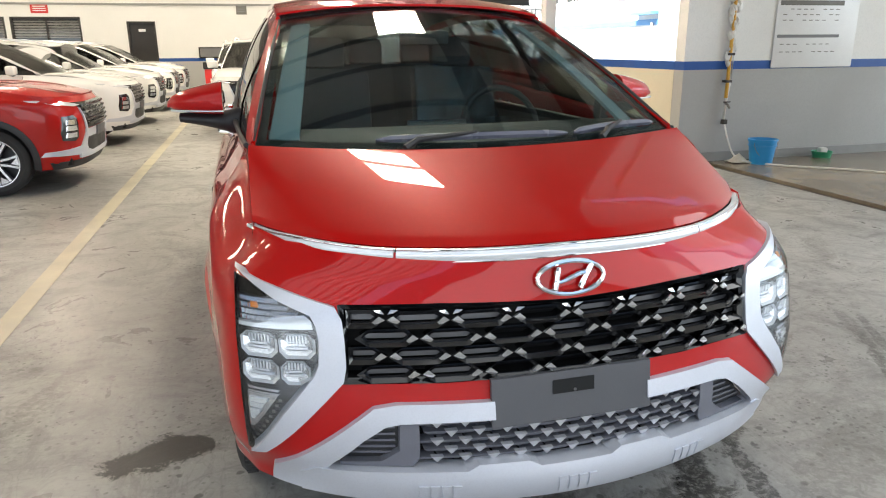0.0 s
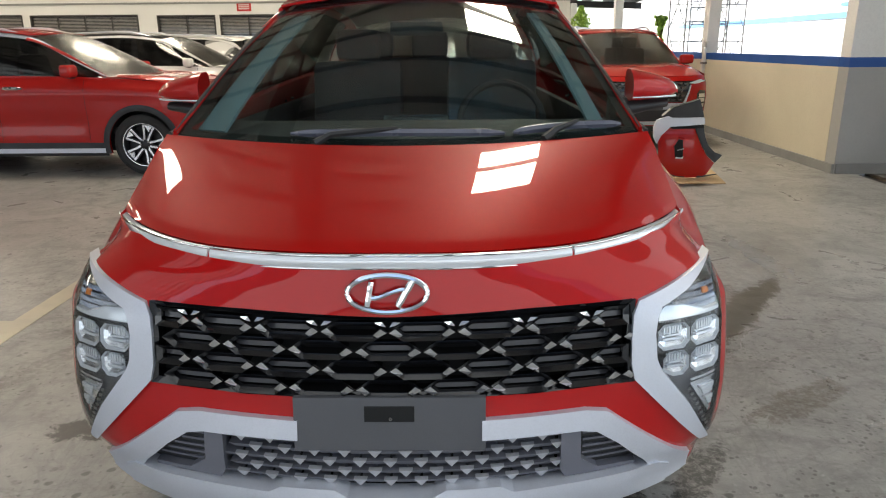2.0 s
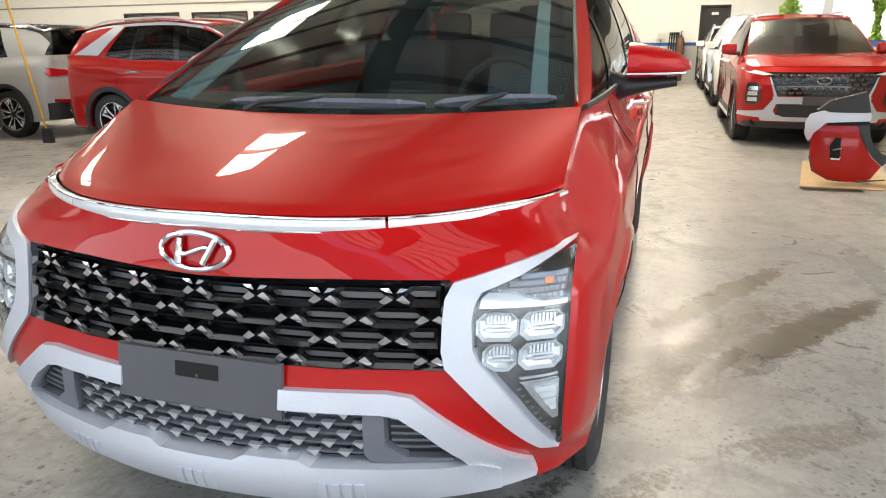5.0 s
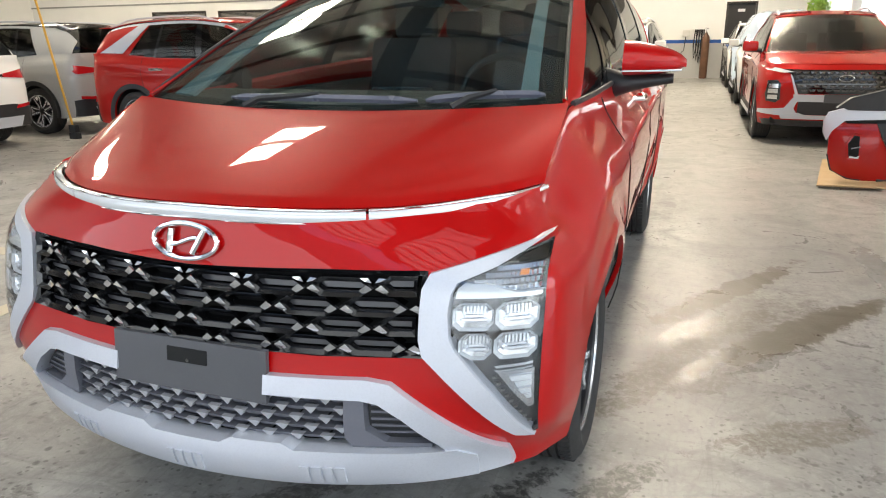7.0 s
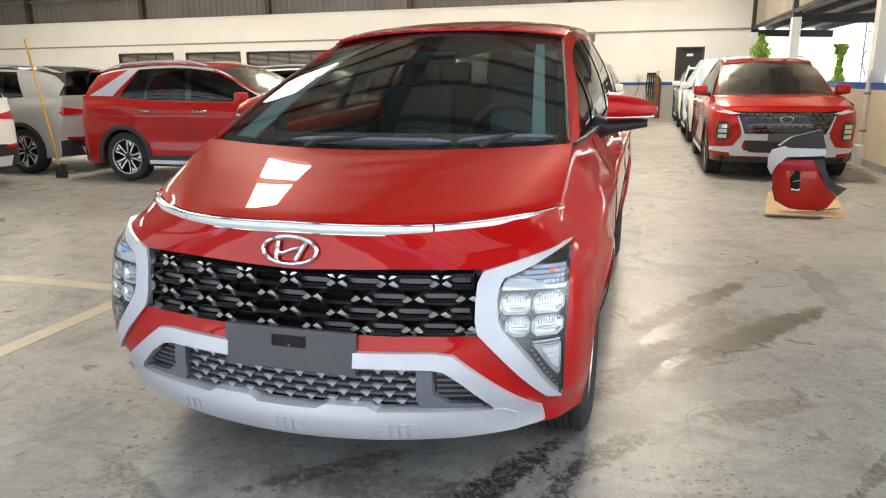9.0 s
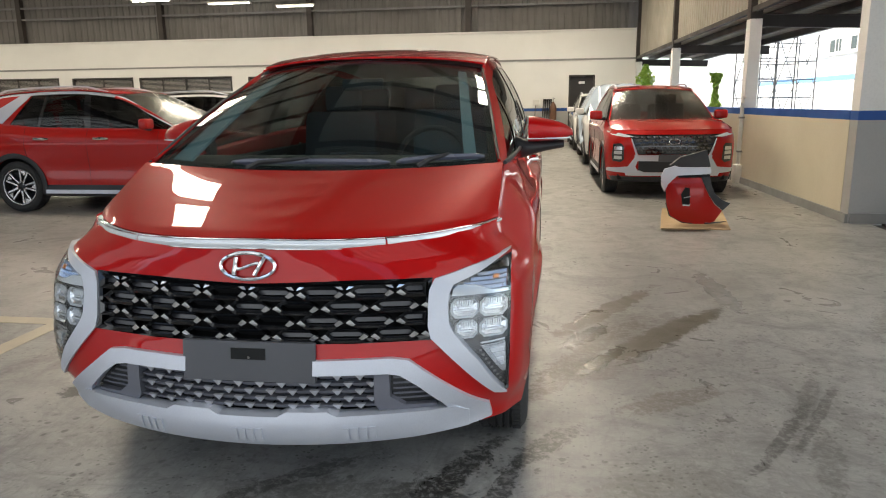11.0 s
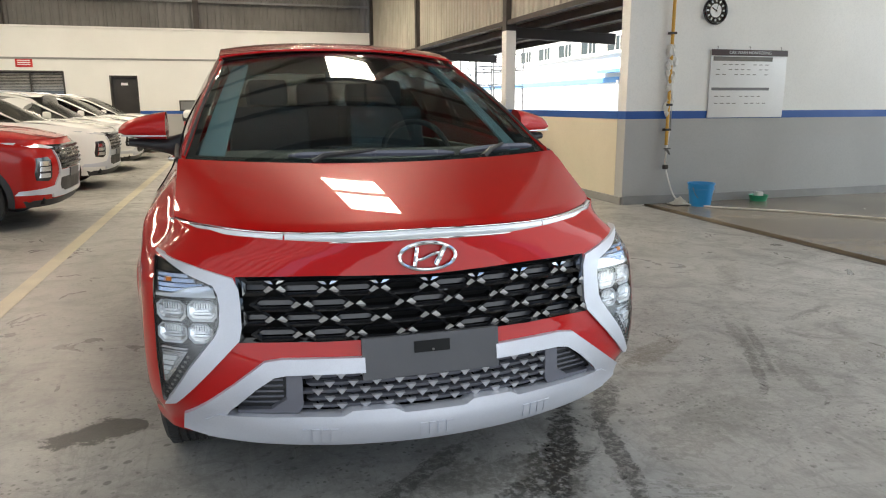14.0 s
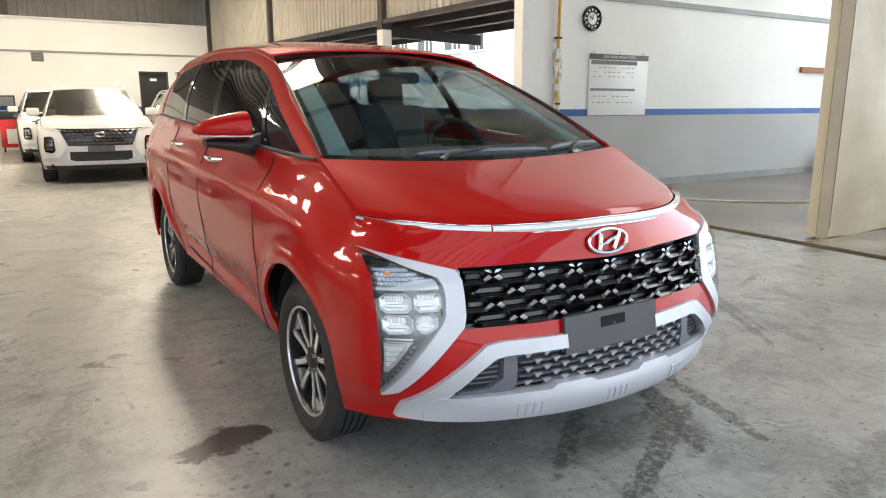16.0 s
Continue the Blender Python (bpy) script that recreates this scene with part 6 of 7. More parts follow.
    part("bumper_beam", slab([(-0.50, 0.53), (0.50, 0.53), (0.52, 0.612), (-0.52, 0.612)], sproud(0.018), 0.03, 0.06), SATIN, car, "silver bumper beam")
    part("plate_carrier", slab([(-0.20, 0.52), (0.20, 0.52), (0.20, 0.618), (-0.20, 0.618)], sproud(0.032), 0.02, 0.2), PLATE_GREY, car, "blank dark plate carrier")
    part("lower_intake", slab([(-0.46, 0.375), (0.46, 0.375), (0.46, 0.535), (-0.46, 0.535)], sproud(0.006), 0.03, 0.06), BLACK_PLASTIC, car, "black lower intake")
    part("skid_lip", slab([(-0.62, 0.325), (0.62, 0.325), (0.64, 0.374), (0.44, 0.398), (0.38, 0.372), (-0.38, 0.372), (-0.44, 0.398), (-0.64, 0.374)], sproud(0.020), 0.03, 0.06), SATIN, car, "silver lower lip")
    part("chin", slab([(-0.80, 0.235), (0.80, 0.235), (0.84, 0.31), (-0.84, 0.31)], sproud(0.004), 0.04, 0.06), BLACK_PLASTIC, car)
    # inside
    part("underbody", box(-0.74, 0.74, 0.15, 4.15, 0.25, 0.45, 0.05), UNDER, car)
    part("dashboard", thicken(grid(lambda u, v: (0.72 * (2 * u - 1), 1.20 + 0.5 * v, 1.045 - 0.3 * ease(0.75, 1, v)), 6, 10), 0.02), INTERIOR, car)
    part("cabin_floor", box(-0.78, 0.78, 1.0, 4.1, 0.45, 0.52), INTERIOR, car)
    for x in (-0.36, 0.36):
        for y in (2.3, 3.1):
            b = box(-0.24, 0.24, -0.07, 0.07, 0, 0.66, 0.05)
            b.transform(pose(x, y + 0.2, 0.66, -14))
            st = part("seat_back", b, SEAT, car)
            h = box(-0.12, 0.12, -0.05, 0.05, 0, 0.17, 0.04)
            h.transform(pose(x, y + 0.36, 1.30, -10))
            part("headrest", h, SEAT, st)
    return car


ALLOY_GRILLE = material("dark_chrome", (0.16, 0.16, 0.165), 0.2, 0.85)
build_suv(ORANGE_RED, ORANGE_RED, pose(-2.44, 8.62, 0, 0, 0, 90), "orange-red sport utility car with silver roof arc, parked side-on", "parked cars", SATIN)
build_suv(ORANGE_RED, ORANGE_RED, pose(2.75, 9.42, 0, 0, 0, 0), "orange-red sport utility car facing out beside the half wall", "parked cars")
build_suv(WHITE, BLACK_PAINT, pose(-2.50, 12.3, 0, 0, 0, 90), "white sport utility car with a black roof, parked in the row", "parked cars")
white_suv = build_suv(WHITE, WHITE, pose(-0.55, 12.32, 0, 0, 0, -3), "white sport utility car parked nose out in the hall", "parked cars")
build_suv(SILVER_PAINT, BLACK_PAINT, pose(-11.50, 8.98, 0, 0, 0, -90), "silver grey sport utility car parked with its tail out", "parked cars")
copy_thing(white_suv, pose(-2.50, 15.5, 0, 0, 0, 90))["label"] = "white sport utility car parked in the left-hand row".replace("left-hand ", "side ")
copy_thing(white_suv, pose(-2.50, 18.6, 0, 0, 0, 90))["label"] = "white sport utility car parked in the side row"
copy_thing(white_suv, pose(-2.52, 21.7, 0, 0, 0, 90))["label"] = "white sport utility car parked in the side row"
copy_thing(white_suv, pose(-0.75, 17.0, 0, 0, 0, 0))["label"] = "white sport utility car parked behind another white one"
copy_thing(white_suv, pose(2.75, 14.4, 0, 0, 0, 0))["label"] = "white sport utility car under a clear plastic cover"
copy_thing(white_suv, pose(2.72, 18.9, 0, 0, 0, 0))["label"] = "white sport utility car parked near the far door"
copy_thing(white_suv, pose(-11.50, 6.52, 0, 0, 0, -90))["label"] = "white sport utility car with its tail towards the aisle"
copy_thing(white_suv, pose(-8.3, 15.5, 0, 0, 0, -90))["label"] = "white sport utility car parked deeper in the hall"


# ---- windows, doors and signs of the far wall ----
FRAME = worn("dark_window_frame", (0.05, 0.045, 0.04), (0.04, 0.036, 0.033), 0.4, 5, 80, 0.2, 0, 0.1, True)
PANE = material("office_glass", (0.012, 0.014, 0.015), 0.05, 0.0, 0.6)
BLIND = worn("blind_slats", (0.30, 0.28, 0.25), (0.24, 0.22, 0.20), 0.6, 5, 80, 0, 0, 0.1, True)
DOOR_DARK = worn("dark_door_leaf", (0.030, 0.026, 0.024), (0.022, 0.020, 0.018), 0.4, 3, 60, 0, 0, 0.1, True)
PAPER = worn("white_board", (0.78, 0.78, 0.77), (0.72, 0.72, 0.71), 0.35, 3, 60, 0, 0, 0.03, True)
MAROON = material("dark_maroon", (0.035, 0.012, 0.012), 0.4)
RED_SIGN = worn("red_sign", (0.60, 0.03, 0.03), (0.5, 0.025, 0.025), 0.45, 6, 60, 0, 0, 0.05, True)
SIGN_GREY = worn("grey_sign", (0.16, 0.15, 0.13), (0.13, 0.12, 0.11), 0.5, 6, 60, 0, 0, 0.05, True)
YELLOW_PIPE = worn("yellow_pipe_paint", (0.66, 0.36, 0.03), (0.52, 0.28, 0.04), 0.4, 5, 80, 0, 0, 0.1, True)
PVC = worn("white_plastic_pipe", (0.72, 0.71, 0.67), (0.62, 0.60, 0.55), 0.4, 5, 80, 0, 0, 0.1, True)
BUCKET = worn("blue_bucket_plastic", (0.02, 0.28, 0.62), (0.02, 0.23, 0.52), 0.35, 6, 60, 0, 0, 0.1, True)
GREEN = worn("green_plastic", (0.03, 0.33, 0.17), (0.03, 0.27, 0.14), 0.4, 6, 60, 0, 0, 0.1, True)
CARD = worn("brown_cardboard", (0.48, 0.34, 0.19), (0.40, 0.28, 0.15), 0.8, 4, 90, 0, 0, 0.2, True)
CLOTH = worn("cloth", (0.62, 0.58, 0.50), (0.48, 0.44, 0.36), 0.9, 10, 90, 0, 0, 0.4, True)
TUBE_GLOW = bpy.data.materials.new("lit_tube")
TUBE_GLOW.use_nodes = True
TUBE_GLOW.node_tree.nodes["Principled BSDF"].inputs["Emission Color"].default_value = (1.0, 0.94, 0.82, 1)
TUBE_GLOW.node_tree.nodes["Principled BSDF"].inputs["Emission Strength"].default_value = 6.0


def office_window(i, x0, x1, z0, z1):
    w = structure("window_%d" % i, box(x0, x1, FAR + 0.09, FAR + 0.10, z0, z1), PANE, "dark office window with half-drawn slatted blinds")
    for a, b, c, d in ((x0, x0 + 0.05, z0, z1), (x1 - 0.05, x1, z0, z1), (x0 + 0.05, x1 - 0.05, z1 - 0.05, z1), (x0 + 0.05, x1 - 0.05, z0, z0 + 0.05)):
        part("window_frame", box(a, b, FAR - 0.02, FAR + 0.08, c, d, 0.006), FRAME, w)
    n = max(1, round((x1 - x0) / 1.0))
    for k in range(1, n):
        x = x0 + (x1 - x0) * k / n
        part("mullion", box(x - 0.02, x + 0.02, FAR + 0.02, FAR + 0.085, z0 + 0.05, z1 - 0.05), FRAME, w)
    s = box(x0 + 0.06, x1 - 0.06, FAR + 0.070, FAR + 0.074, 0, 0.022)
    sm = None
    k = 0
    z = z1 - 0.10
    while z > z0 + 0.5:
        o = new("slat", sm) if sm else part("slat", s, BLIND, w)
        sm = o.data
        o.parent = w
        o.location = (0, 0, z)
        o.rotation_euler = (0, 0, 0)
        z -= 0.045
        k += 1


for i, (a, b, c, d) in enumerate(openings[:5]):
    office_window(i + 1, a, b, c, d)
for i, (a, b, c, d) in enumerate(openings[5:]):
    dr = structure("door_%d" % (i + 1), box(a + 0.05, b - 0.05, FAR + 0.10, FAR + 0.145, 0.01, d - 0.05, 0.004), DOOR_DARK, "dark brown door in a dark frame")
    for q in ((a, a + 0.05, 0, d), (b - 0.05, b, 0, d), (a + 0.05, b - 0.05, d - 0.05, d)):
        part("door_frame", box(q[0], q[1], FAR - 0.02, FAR + 0.16, q[2], q[3], 0.004), FRAME, dr)
    part("door_handle", tube([(b - 0.14, FAR + 0.10, 1.02), (b - 0.14, FAR + 0.05, 1.02), (b - 0.26, FAR + 0.05, 1.02)], 0.011, 8), STEEL, dr)
    part("notice", box((a + b) / 2 - 0.1, (a + b) / 2 + 0.1, FAR + 0.094, FAR + 0.098, 1.95, 2.03), PAPER, dr)


def wall_sign(name, x0, x1, z0, z1, mat, label):
    t = thing(name, pose((x0 + x1) / 2, FAR - 0.002, (z0 + z1) / 2), label, "sign")
    w, h = (x1 - x0) / 2, (z1 - z0) / 2
    part("panel", box(-w, w, -0.02, 0, -h, h, 0.003), mat, t)
    for k in (0.45, 0.0, -0.45):
        part("text_bar", box(-w * 0.75, w * 0.75, -0.024, -0.0205, h * k - h * 0.1, h * k + h * 0.1), PAPER if mat is RED_SIGN else STEEL_GREY, t)


wall_sign("wall_sign", -6.90, -6.43, 2.48, 2.75, RED_SIGN, "small red sign on the white far wall")
wall_sign("wall_sign", -1.06, -0.74, 2.46, 2.78, SIGN_GREY, "small grey box on the white far wall")


# ---- wash bay wall: clock, monitoring board, pipe and tap ----
def lettering(text, size, mat, parent, m, name="lettering"):
    c = bpy.data.curves.new(name, "FONT")
    c.body, c.size, c.extrude, c.align_x, c.align_y = text, size, 0.001, "CENTER", "CENTER"
    ob = new(name, c)
    dg = bpy.context.evaluated_depsgraph_get()
    me = bpy.data.meshes.new_from_object(ob.evaluated_get(dg))
    bpy.data.objects.remove(ob)
    me.materials.clear()
    me.materials.append(mat)
    o = new(name, me)
    o.parent = parent
    o.matrix_basis = m
    return o


YW = WB - 0.1
clock = thing("wall_clock", pose(5.54, YW, 2.50), "round black wall clock with a pale dial", "clock")
part("case", lathe([(0.001, 0.0), (0.175, 0.0), (0.178, 0.03), (0.165, 0.045), (0.150, 0.035), (0.148, 0.02)], 40), GLOSS_BLACK, clock, "black clock rim").matrix_local = pose(0, 0, 0, 90)
part("dial", lathe([(0.001, 0.021), (0.149, 0.021), (0.149, 0.019)], 40), GLOSS_BLACK, clock, "black dial").matrix_local = pose(0, 0, 0, 90)
part("dial_centre", lathe([(0.001, 0.024), (0.085, 0.024), (0.085, 0.021)], 40), PAPER, clock, "pale dial centre").matrix_local = pose(0, 0, 0, 90)
for k in range(12):
    a = 2 * math.pi * k / 12
    part("hour_mark", box(-0.010, 0.010, -0.027, -0.022, 0.105, 0.135), PAPER, clock).matrix_local = pose(0, 0, 0, 0, math.degrees(a), 0)
part("hour_pointer", box(-0.006, 0.006, -0.030, -0.027, -0.02, 0.07), GLOSS_BLACK, clock).matrix_local = pose(0, 0, 0, 0, 300, 0)
part("minute_pointer", box(-0.004, 0.004, -0.034, -0.031, -0.02, 0.11), GLOSS_BLACK, clock).matrix_local = pose(0, 0, 0, 0, 20, 0)

board = thing("monitoring_board", pose(6.13, YW, 1.57) @ Matrix.Scale(0.92, 4), "white monitoring board with a dark heading strip", "notice board")
part("sheet", box(-0.66, 0.66, -0.022, -0.004, -0.48, 0.48, 0.012), PAPER, board, "white board sheet")
part("heading", box(-0.66, 0.66, -0.030, -0.0225, 0.40, 0.485), MAROON, board, "dark maroon heading strip")
lettering("CAR WASH MONITORING", 0.062, PAPER, board, pose(0.0, -0.032, 0.442, 90))
part("sub_heading", box(-0.62, 0.40, -0.026, -0.0225, 0.325, 0.385), SIGN_GREY, board)
part("rule_bar", box(-0.62, 0.38, -0.026, -0.0225, -0.09, -0.05), STEEL_GREY, board, "grey ruled bar")
for r in range(5):
    for k in range(9):
        z = 0.27 - 0.07 * r if r < 3 else -0.18 - 0.10 * (r - 3)
        x = -0.56 + 0.105 * k
        if (k * 7 + r * 3) % 5:
            part("text_bar", box(x, x + 0.06, -0.0235, -0.0222, z, z + 0.010), SIGN_GREY, board)
for x in (-0.55, 0.0, 0.55):
    part("hook", tube([(x, -0.01, 0.48), (x, -0.02, 0.52), (x, 0.0, 0.53)], 0.006, 6), STEEL, board)

pipe = thing("water_pipe", pose(4.90, YW - 0.05, 0), "yellow riser pipe with white plastic tail and tap", "pipe")
part("riser", tube([(0.0, 0, 0.78), (0.0, 0, 3.0), (0.0, 0, EAVE - 0.3)], 0.022, 10), YELLOW_PIPE, pipe, "yellow painted riser")
part("tail_pipe", tube([(0.055, 0, 1.40), (0.04, 0, 1.0), (0.01, 0, 0.78), (0.0, 0, 0.50), (0.0, -0.02, 0.47)], 0.014, 8), PVC, pipe, "white plastic pipe")
for z in (0.98, 1.30, 2.2, 3.2):
    part("pipe_clip", box(-0.045, 0.045, -0.03, 0.045, z - 0.015, z + 0.015, 0.006), STEEL_DARK, pipe)
part("tap_body", tube([(0, 0, 0.72), (0, -0.05, 0.70), (0, -0.09, 0.66)], [0.018, 0.016, 0.012], 8), STEEL, pipe)
part("tap_lever", box(-0.05, 0.05, -0.035, -0.02, 0.725, 0.74, 0.005), STEEL_DARK, pipe)
part("elbow", box(-0.03, 0.03, -0.04, 0.02, 0.46, 0.52, 0.01), STEEL_DARK, pipe)
bm = bmesh.new()
for k in range(26):
    a, z = random.uniform(0, 6.28), random.uniform(1.20, 2.05)
    r = random.uniform(0.02, 0.05)
    own = bmesh.new()
    bmesh.ops.create_icosphere(own, subdivisions=2, radius=r)
    for v in own.verts:
        v.co *= 1 + 0.5 * noise.noise(v.co * 30 + Vector((k, 0, 0)))
        v.co.z *= 1.6
    merge(bm, own, Matrix.Translation((0.045 * math.cos(a), 0.01, z)))
tagged(link_mesh("insulation_foam", bm, PVC, None, "", False), "torn white wrapping stuck round the pipe", "wrapping")
bpy.data.objects["insulation_foam"].location = (4.91, YW - 0.05, 0)

hose = thing("garden_hose", Matrix(), "thin pale hose running over the wet floor", "hose")
pts = [(4.90, YW - 0.07, 0.47), (4.94, YW - 0.10, 0.30), (5.0, YW - 0.2, 0.08), (5.12, YW - 0.36, 0.015), (5.4, YW - 0.7, 0.012), (5.9, YW - 1.15, 0.012), (6.5, YW - 1.9, 0.012), (7.2, YW - 2.4, 0.012), (8.3, YW - 2.9, 0.012)]
fx, fy, fz = [curve(range(len(pts)), [p[i] for p in pts]) for i in range(3)]
part("hose_line", tube([(fx(k / 6), fy(k / 6), fz(k / 6)) for k in range(6 * (len(pts) - 1) + 1)], 0.011, 7), PVC, hose)

bucket = thing("bucket", pose(5.25, 7.20, 0) @ Matrix.Scale(0.93, 4), "blue plastic bucket beside the wash bay wall", "bucket")
part("pail", lathe([(0.001, 0.008), (0.135, 0.008), (0.14, 0.0), (0.175, 0.30), (0.186, 0.302), (0.186, 0.325), (0.170, 0.325), (0.132, 0.012)], 36), BUCKET, bucket, "blue tapered pail")
part("rim_band", lathe([(0.166, 0.235), (0.180, 0.238), (0.180, 0.25), (0.167, 0.25)], 36), BUCKET, bucket)
part("carrying_wire", tube([(0.18 * math.cos(a), -0.185 * 0.35 - 0.05 * math.sin(a), 0.28 - 0.20 * math.sin(a)) for a in [math.pi * k / 16 for k in range(17)]], 0.004, 6), STEEL, bucket)

tub = thing("soap_tub", pose(6.32, 7.38, 0), "small green plastic tub by the skirting", "tub")
part("tub_wall", lathe([(0.001, 0.006), (0.10, 0.006), (0.105, 0.0), (0.125, 0.075), (0.128, 0.08), (0.118, 0.08), (0.098, 0.012)], 24), GREEN, tub)
part("scrap", box(-0.06, 0.05, -0.05, 0.04, 0.05, 0.13, 0.03), PVC, tub, "pale scrap in the tub")
rag = thing("rag", pose(5.05, 7.36, 0), "crumpled pale cloth on the wet floor", "cloth")
part("folds", thicken(grid(lambda u, v: ((u - 0.5) * 0.26, (v - 0.5) * 0.20, 0.012 + 0.10 * max(0, 1 - 2.2 * math.hypot(u - 0.5, v - 0.5)) + 0.03 * abs(noise.noise((u * 5, v * 5, 3.0)))), 20, 16), 0.006), CLOTH, rag)

# ---- beige partition at the edge of the wash bay ----
PANEL = worn("beige_partition_sheet", (0.38, 0.31, 0.205), (0.29, 0.23, 0.145), 0.45, 1.2, 40, 0, 0, 0.15, True)
part_wall = tagged(new("partition"), "beige sheet-clad partition on the wash bay edge", "partition", "", "structure")
for k in range(5):
    x0 = 4.95 + (0.12 if k else 0) + (k - 1) * 1.2 * (k > 0)
    x1 = 5.07 if k == 0 else x0 + 1.19
    bm = grid(lambda u, v: (x0 + (x1 - x0) * u, 3.55 + (0.05 * (1 - u) if k == 0 else 0.010 * math.sin(u * 9 + k) * math.sin(v * 5 + k)), 0.012 + 0.03 * noise.noise((x0 + u, 2.0, 0.0)) * (1 - v) + (EAVE - 0.02) * v), 8, 18)
    part("sheet", thicken(bm, 0.012), PANEL, part_wall)
for k in range(4):
    part("seam", box(5.07 + 1.2 * k - 0.003, 5.07 + 1.2 * k + 0.002, 3.534, 3.55, 0.1, EAVE - 0.1, 0.003), SIGN_GREY, part_wall)
part("core", box(4.97, 9.6, 3.58, 3.71, 0.02, EAVE - 0.02), WALL_CREAM, part_wall)
orange = thing("pipe_bracket", pose(11.83, YW - 0.03, 1.91), "rusty orange channel fixed on the white wall", "bracket")
part("channel", box(-1.1, 1.1, -0.03, 0.03, -0.05, 0.05, 0.008), worn("rust_orange", (0.36, 0.13, 0.05), (0.25, 0.10, 0.05), 0.6, 5, 60, 0, 0, 0.2, True), orange)

# ---- floor lines ----
structure("trim_line_aisle", box(-2.16, -2.04, -9, 22.5, 0.0, 0.003), YELLOW_LINE, "worn yellow aisle line on the floor")
structure("trim_line_cross", box(-8.0, -2.16, 3.30, 3.42, 0.0, 0.003), YELLOW_LINE, "worn yellow bay line on the floor")

# ---- cardboard and the loose bumper ----
card = thing("cardboard_sheet", pose(2.68, 7.80, 0, 0, 0, 0), "flattened brown cardboard on the floor", "cardboard")
part("board", thicken(grid(lambda u, v: (-0.46 + 0.72 * u + 0.26 * v, -0.78 + 1.5 * v, 0.010 + 0.004 * noise.noise((u * 3, v * 4, 1.0))), 8, 12), 0.007), CARD, card)
part("flap", thicken(grid(lambda u, v: (-0.46 + 0.5 * u, -0.80 - 0.10 * v + 0.02 * u, 0.012 + 0.02 * v), 6, 3), 0.006), CARD, card)


def loose_bumper():
    t = thing("loose_bumper", pose(2.60, 7.28, 0.020) @ Matrix.Scale(0.84, 4), "loose red and black bumper skin with silver trim, stood on cardboard", "bumper")

    def bend(o):
        return lambda x, z: 0.62 * (x + 0.02) ** 2 + 0.16 * z - 0.10 * math.sin(3.2 * min(z, 0.95)) - o
    red = [(-0.35, 0.53), (-0.25, 0.61), (0.08, 0.61), (0.14, 0.46), (0.19, 0.37), (0.26, 0.27), (0.38, 0.17), (0.29, 0.03), (0.18, 0.0), (0.03, 0.0), (-0.12, 0.02), (-0.28, 0.10), (-0.34, 0.28)]
    part("red_skin", slab(red, bend(0.0), 0.012, 0.035), ORANGE_RED, t, "red painted skin")
    pocket = [(-0.19, 0.40), (-0.12, 0.51), (-0.05, 0.50), (-0.03, 0.22), (-0.16, 0.23)]
    inner = [(-0.105 + (x + 0.105) * 0.72, 0.37 + (z - 0.37) * 0.8) for x, z in pocket]
    part("pocket_rim", ring_cell(pocket, inner, bend(0.006), bend(-0.02)), ORANGE_RED, t, smooth=False)
    part("lamp_pocket", slab(inner, bend(0.004), 0.01, 0.05), UNDER, t, "dark lamp pocket")
    part("pocket_trim", slab([(-0.14, 0.245), (-0.055, 0.24), (-0.045, 0.275), (-0.075, 0.258), (-0.14, 0.265)], bend(0.010), 0.012, 0.05), CHROME, t, "chrome pocket trim")
    part("pocket_fin", slab([(-0.13, 0.34), (-0.05, 0.36), (-0.05, 0.372), (-0.13, 0.352)], bend(0.010), 0.008, 0.05), STEEL, t)
    edge = [(0.08, 0.615), (0.19, 0.62), (0.215, 0.50), (0.26, 0.40), (0.36, 0.31), (0.49, 0.26), (0.385, 0.172), (0.265, 0.272), (0.195, 0.372), (0.145, 0.462)]
    part("black_edge", slab(edge, bend(0.012), 0.03, 0.035), BLACK_PLASTIC, t, "black plastic arch edge")
    silver = [(-0.41, 0.62), (-0.37, 0.71), (-0.24, 0.755), (-0.19, 0.735), (0.20, 0.735), (0.20, 0.66), (-0.22, 0.632), (-0.33, 0.52), (-0.37, 0.42), (-0.41, 0.50)]
    part("silver_band", slab(silver, bend(0.035), 0.035, 0.035), SATIN, t, "silver trim band", sharp=40)
    lip = [(-0.30, 0.755), (-0.17, 0.86), (0.16, 0.95), (0.20, 0.738), (-0.18, 0.738)]
    part("top_lip", slab(lip, bend(0.015), 0.10, 0.05), BLACK_PLASTIC, t, "black upper lip")
    part("slot", slab([(-0.22, 0.635), (0.19, 0.648), (0.19, 0.612), (-0.2, 0.605)], bend(0.02), 0.02, 0.05), UNDER, t)
    part("fixing_tab", tube([(0.16, bend(0)(0.16, 0) - 0.01, 0.008), (0.32, 0.10, 0.006), (0.47, 0.20, 0.005)], [0.014, 0.010, 0.006], 6), BLACK_PLASTIC, t)
    bm = tube([(x, bend(-0.005)(x, z), z) for x, z in ((-0.34, 0.27), (-0.29, 0.105), (-0.13, 0.022), (0.0, 0.008))], 0.010, 6)
    part("lower_edge", bm, BLACK_PLASTIC, t)


loose_bumper()

# ---- broom ----
broom = thing("push_broom", pose(-7.12, 7.80, 0.0), "broom with a long yellow wooden pole, standing on the floor", "broom")
part("pole", tube([(0, 0, 0.16), (-0.10, -0.04, 1.0), (-0.22, -0.08, 1.95)], 0.016, 8), YELLOW_PIPE, broom, "yellow pole")
part("head", box(-0.05, 0.07, -0.04, 0.04, 0.09, 0.20, 0.015), BLACK_PLASTIC, broom)
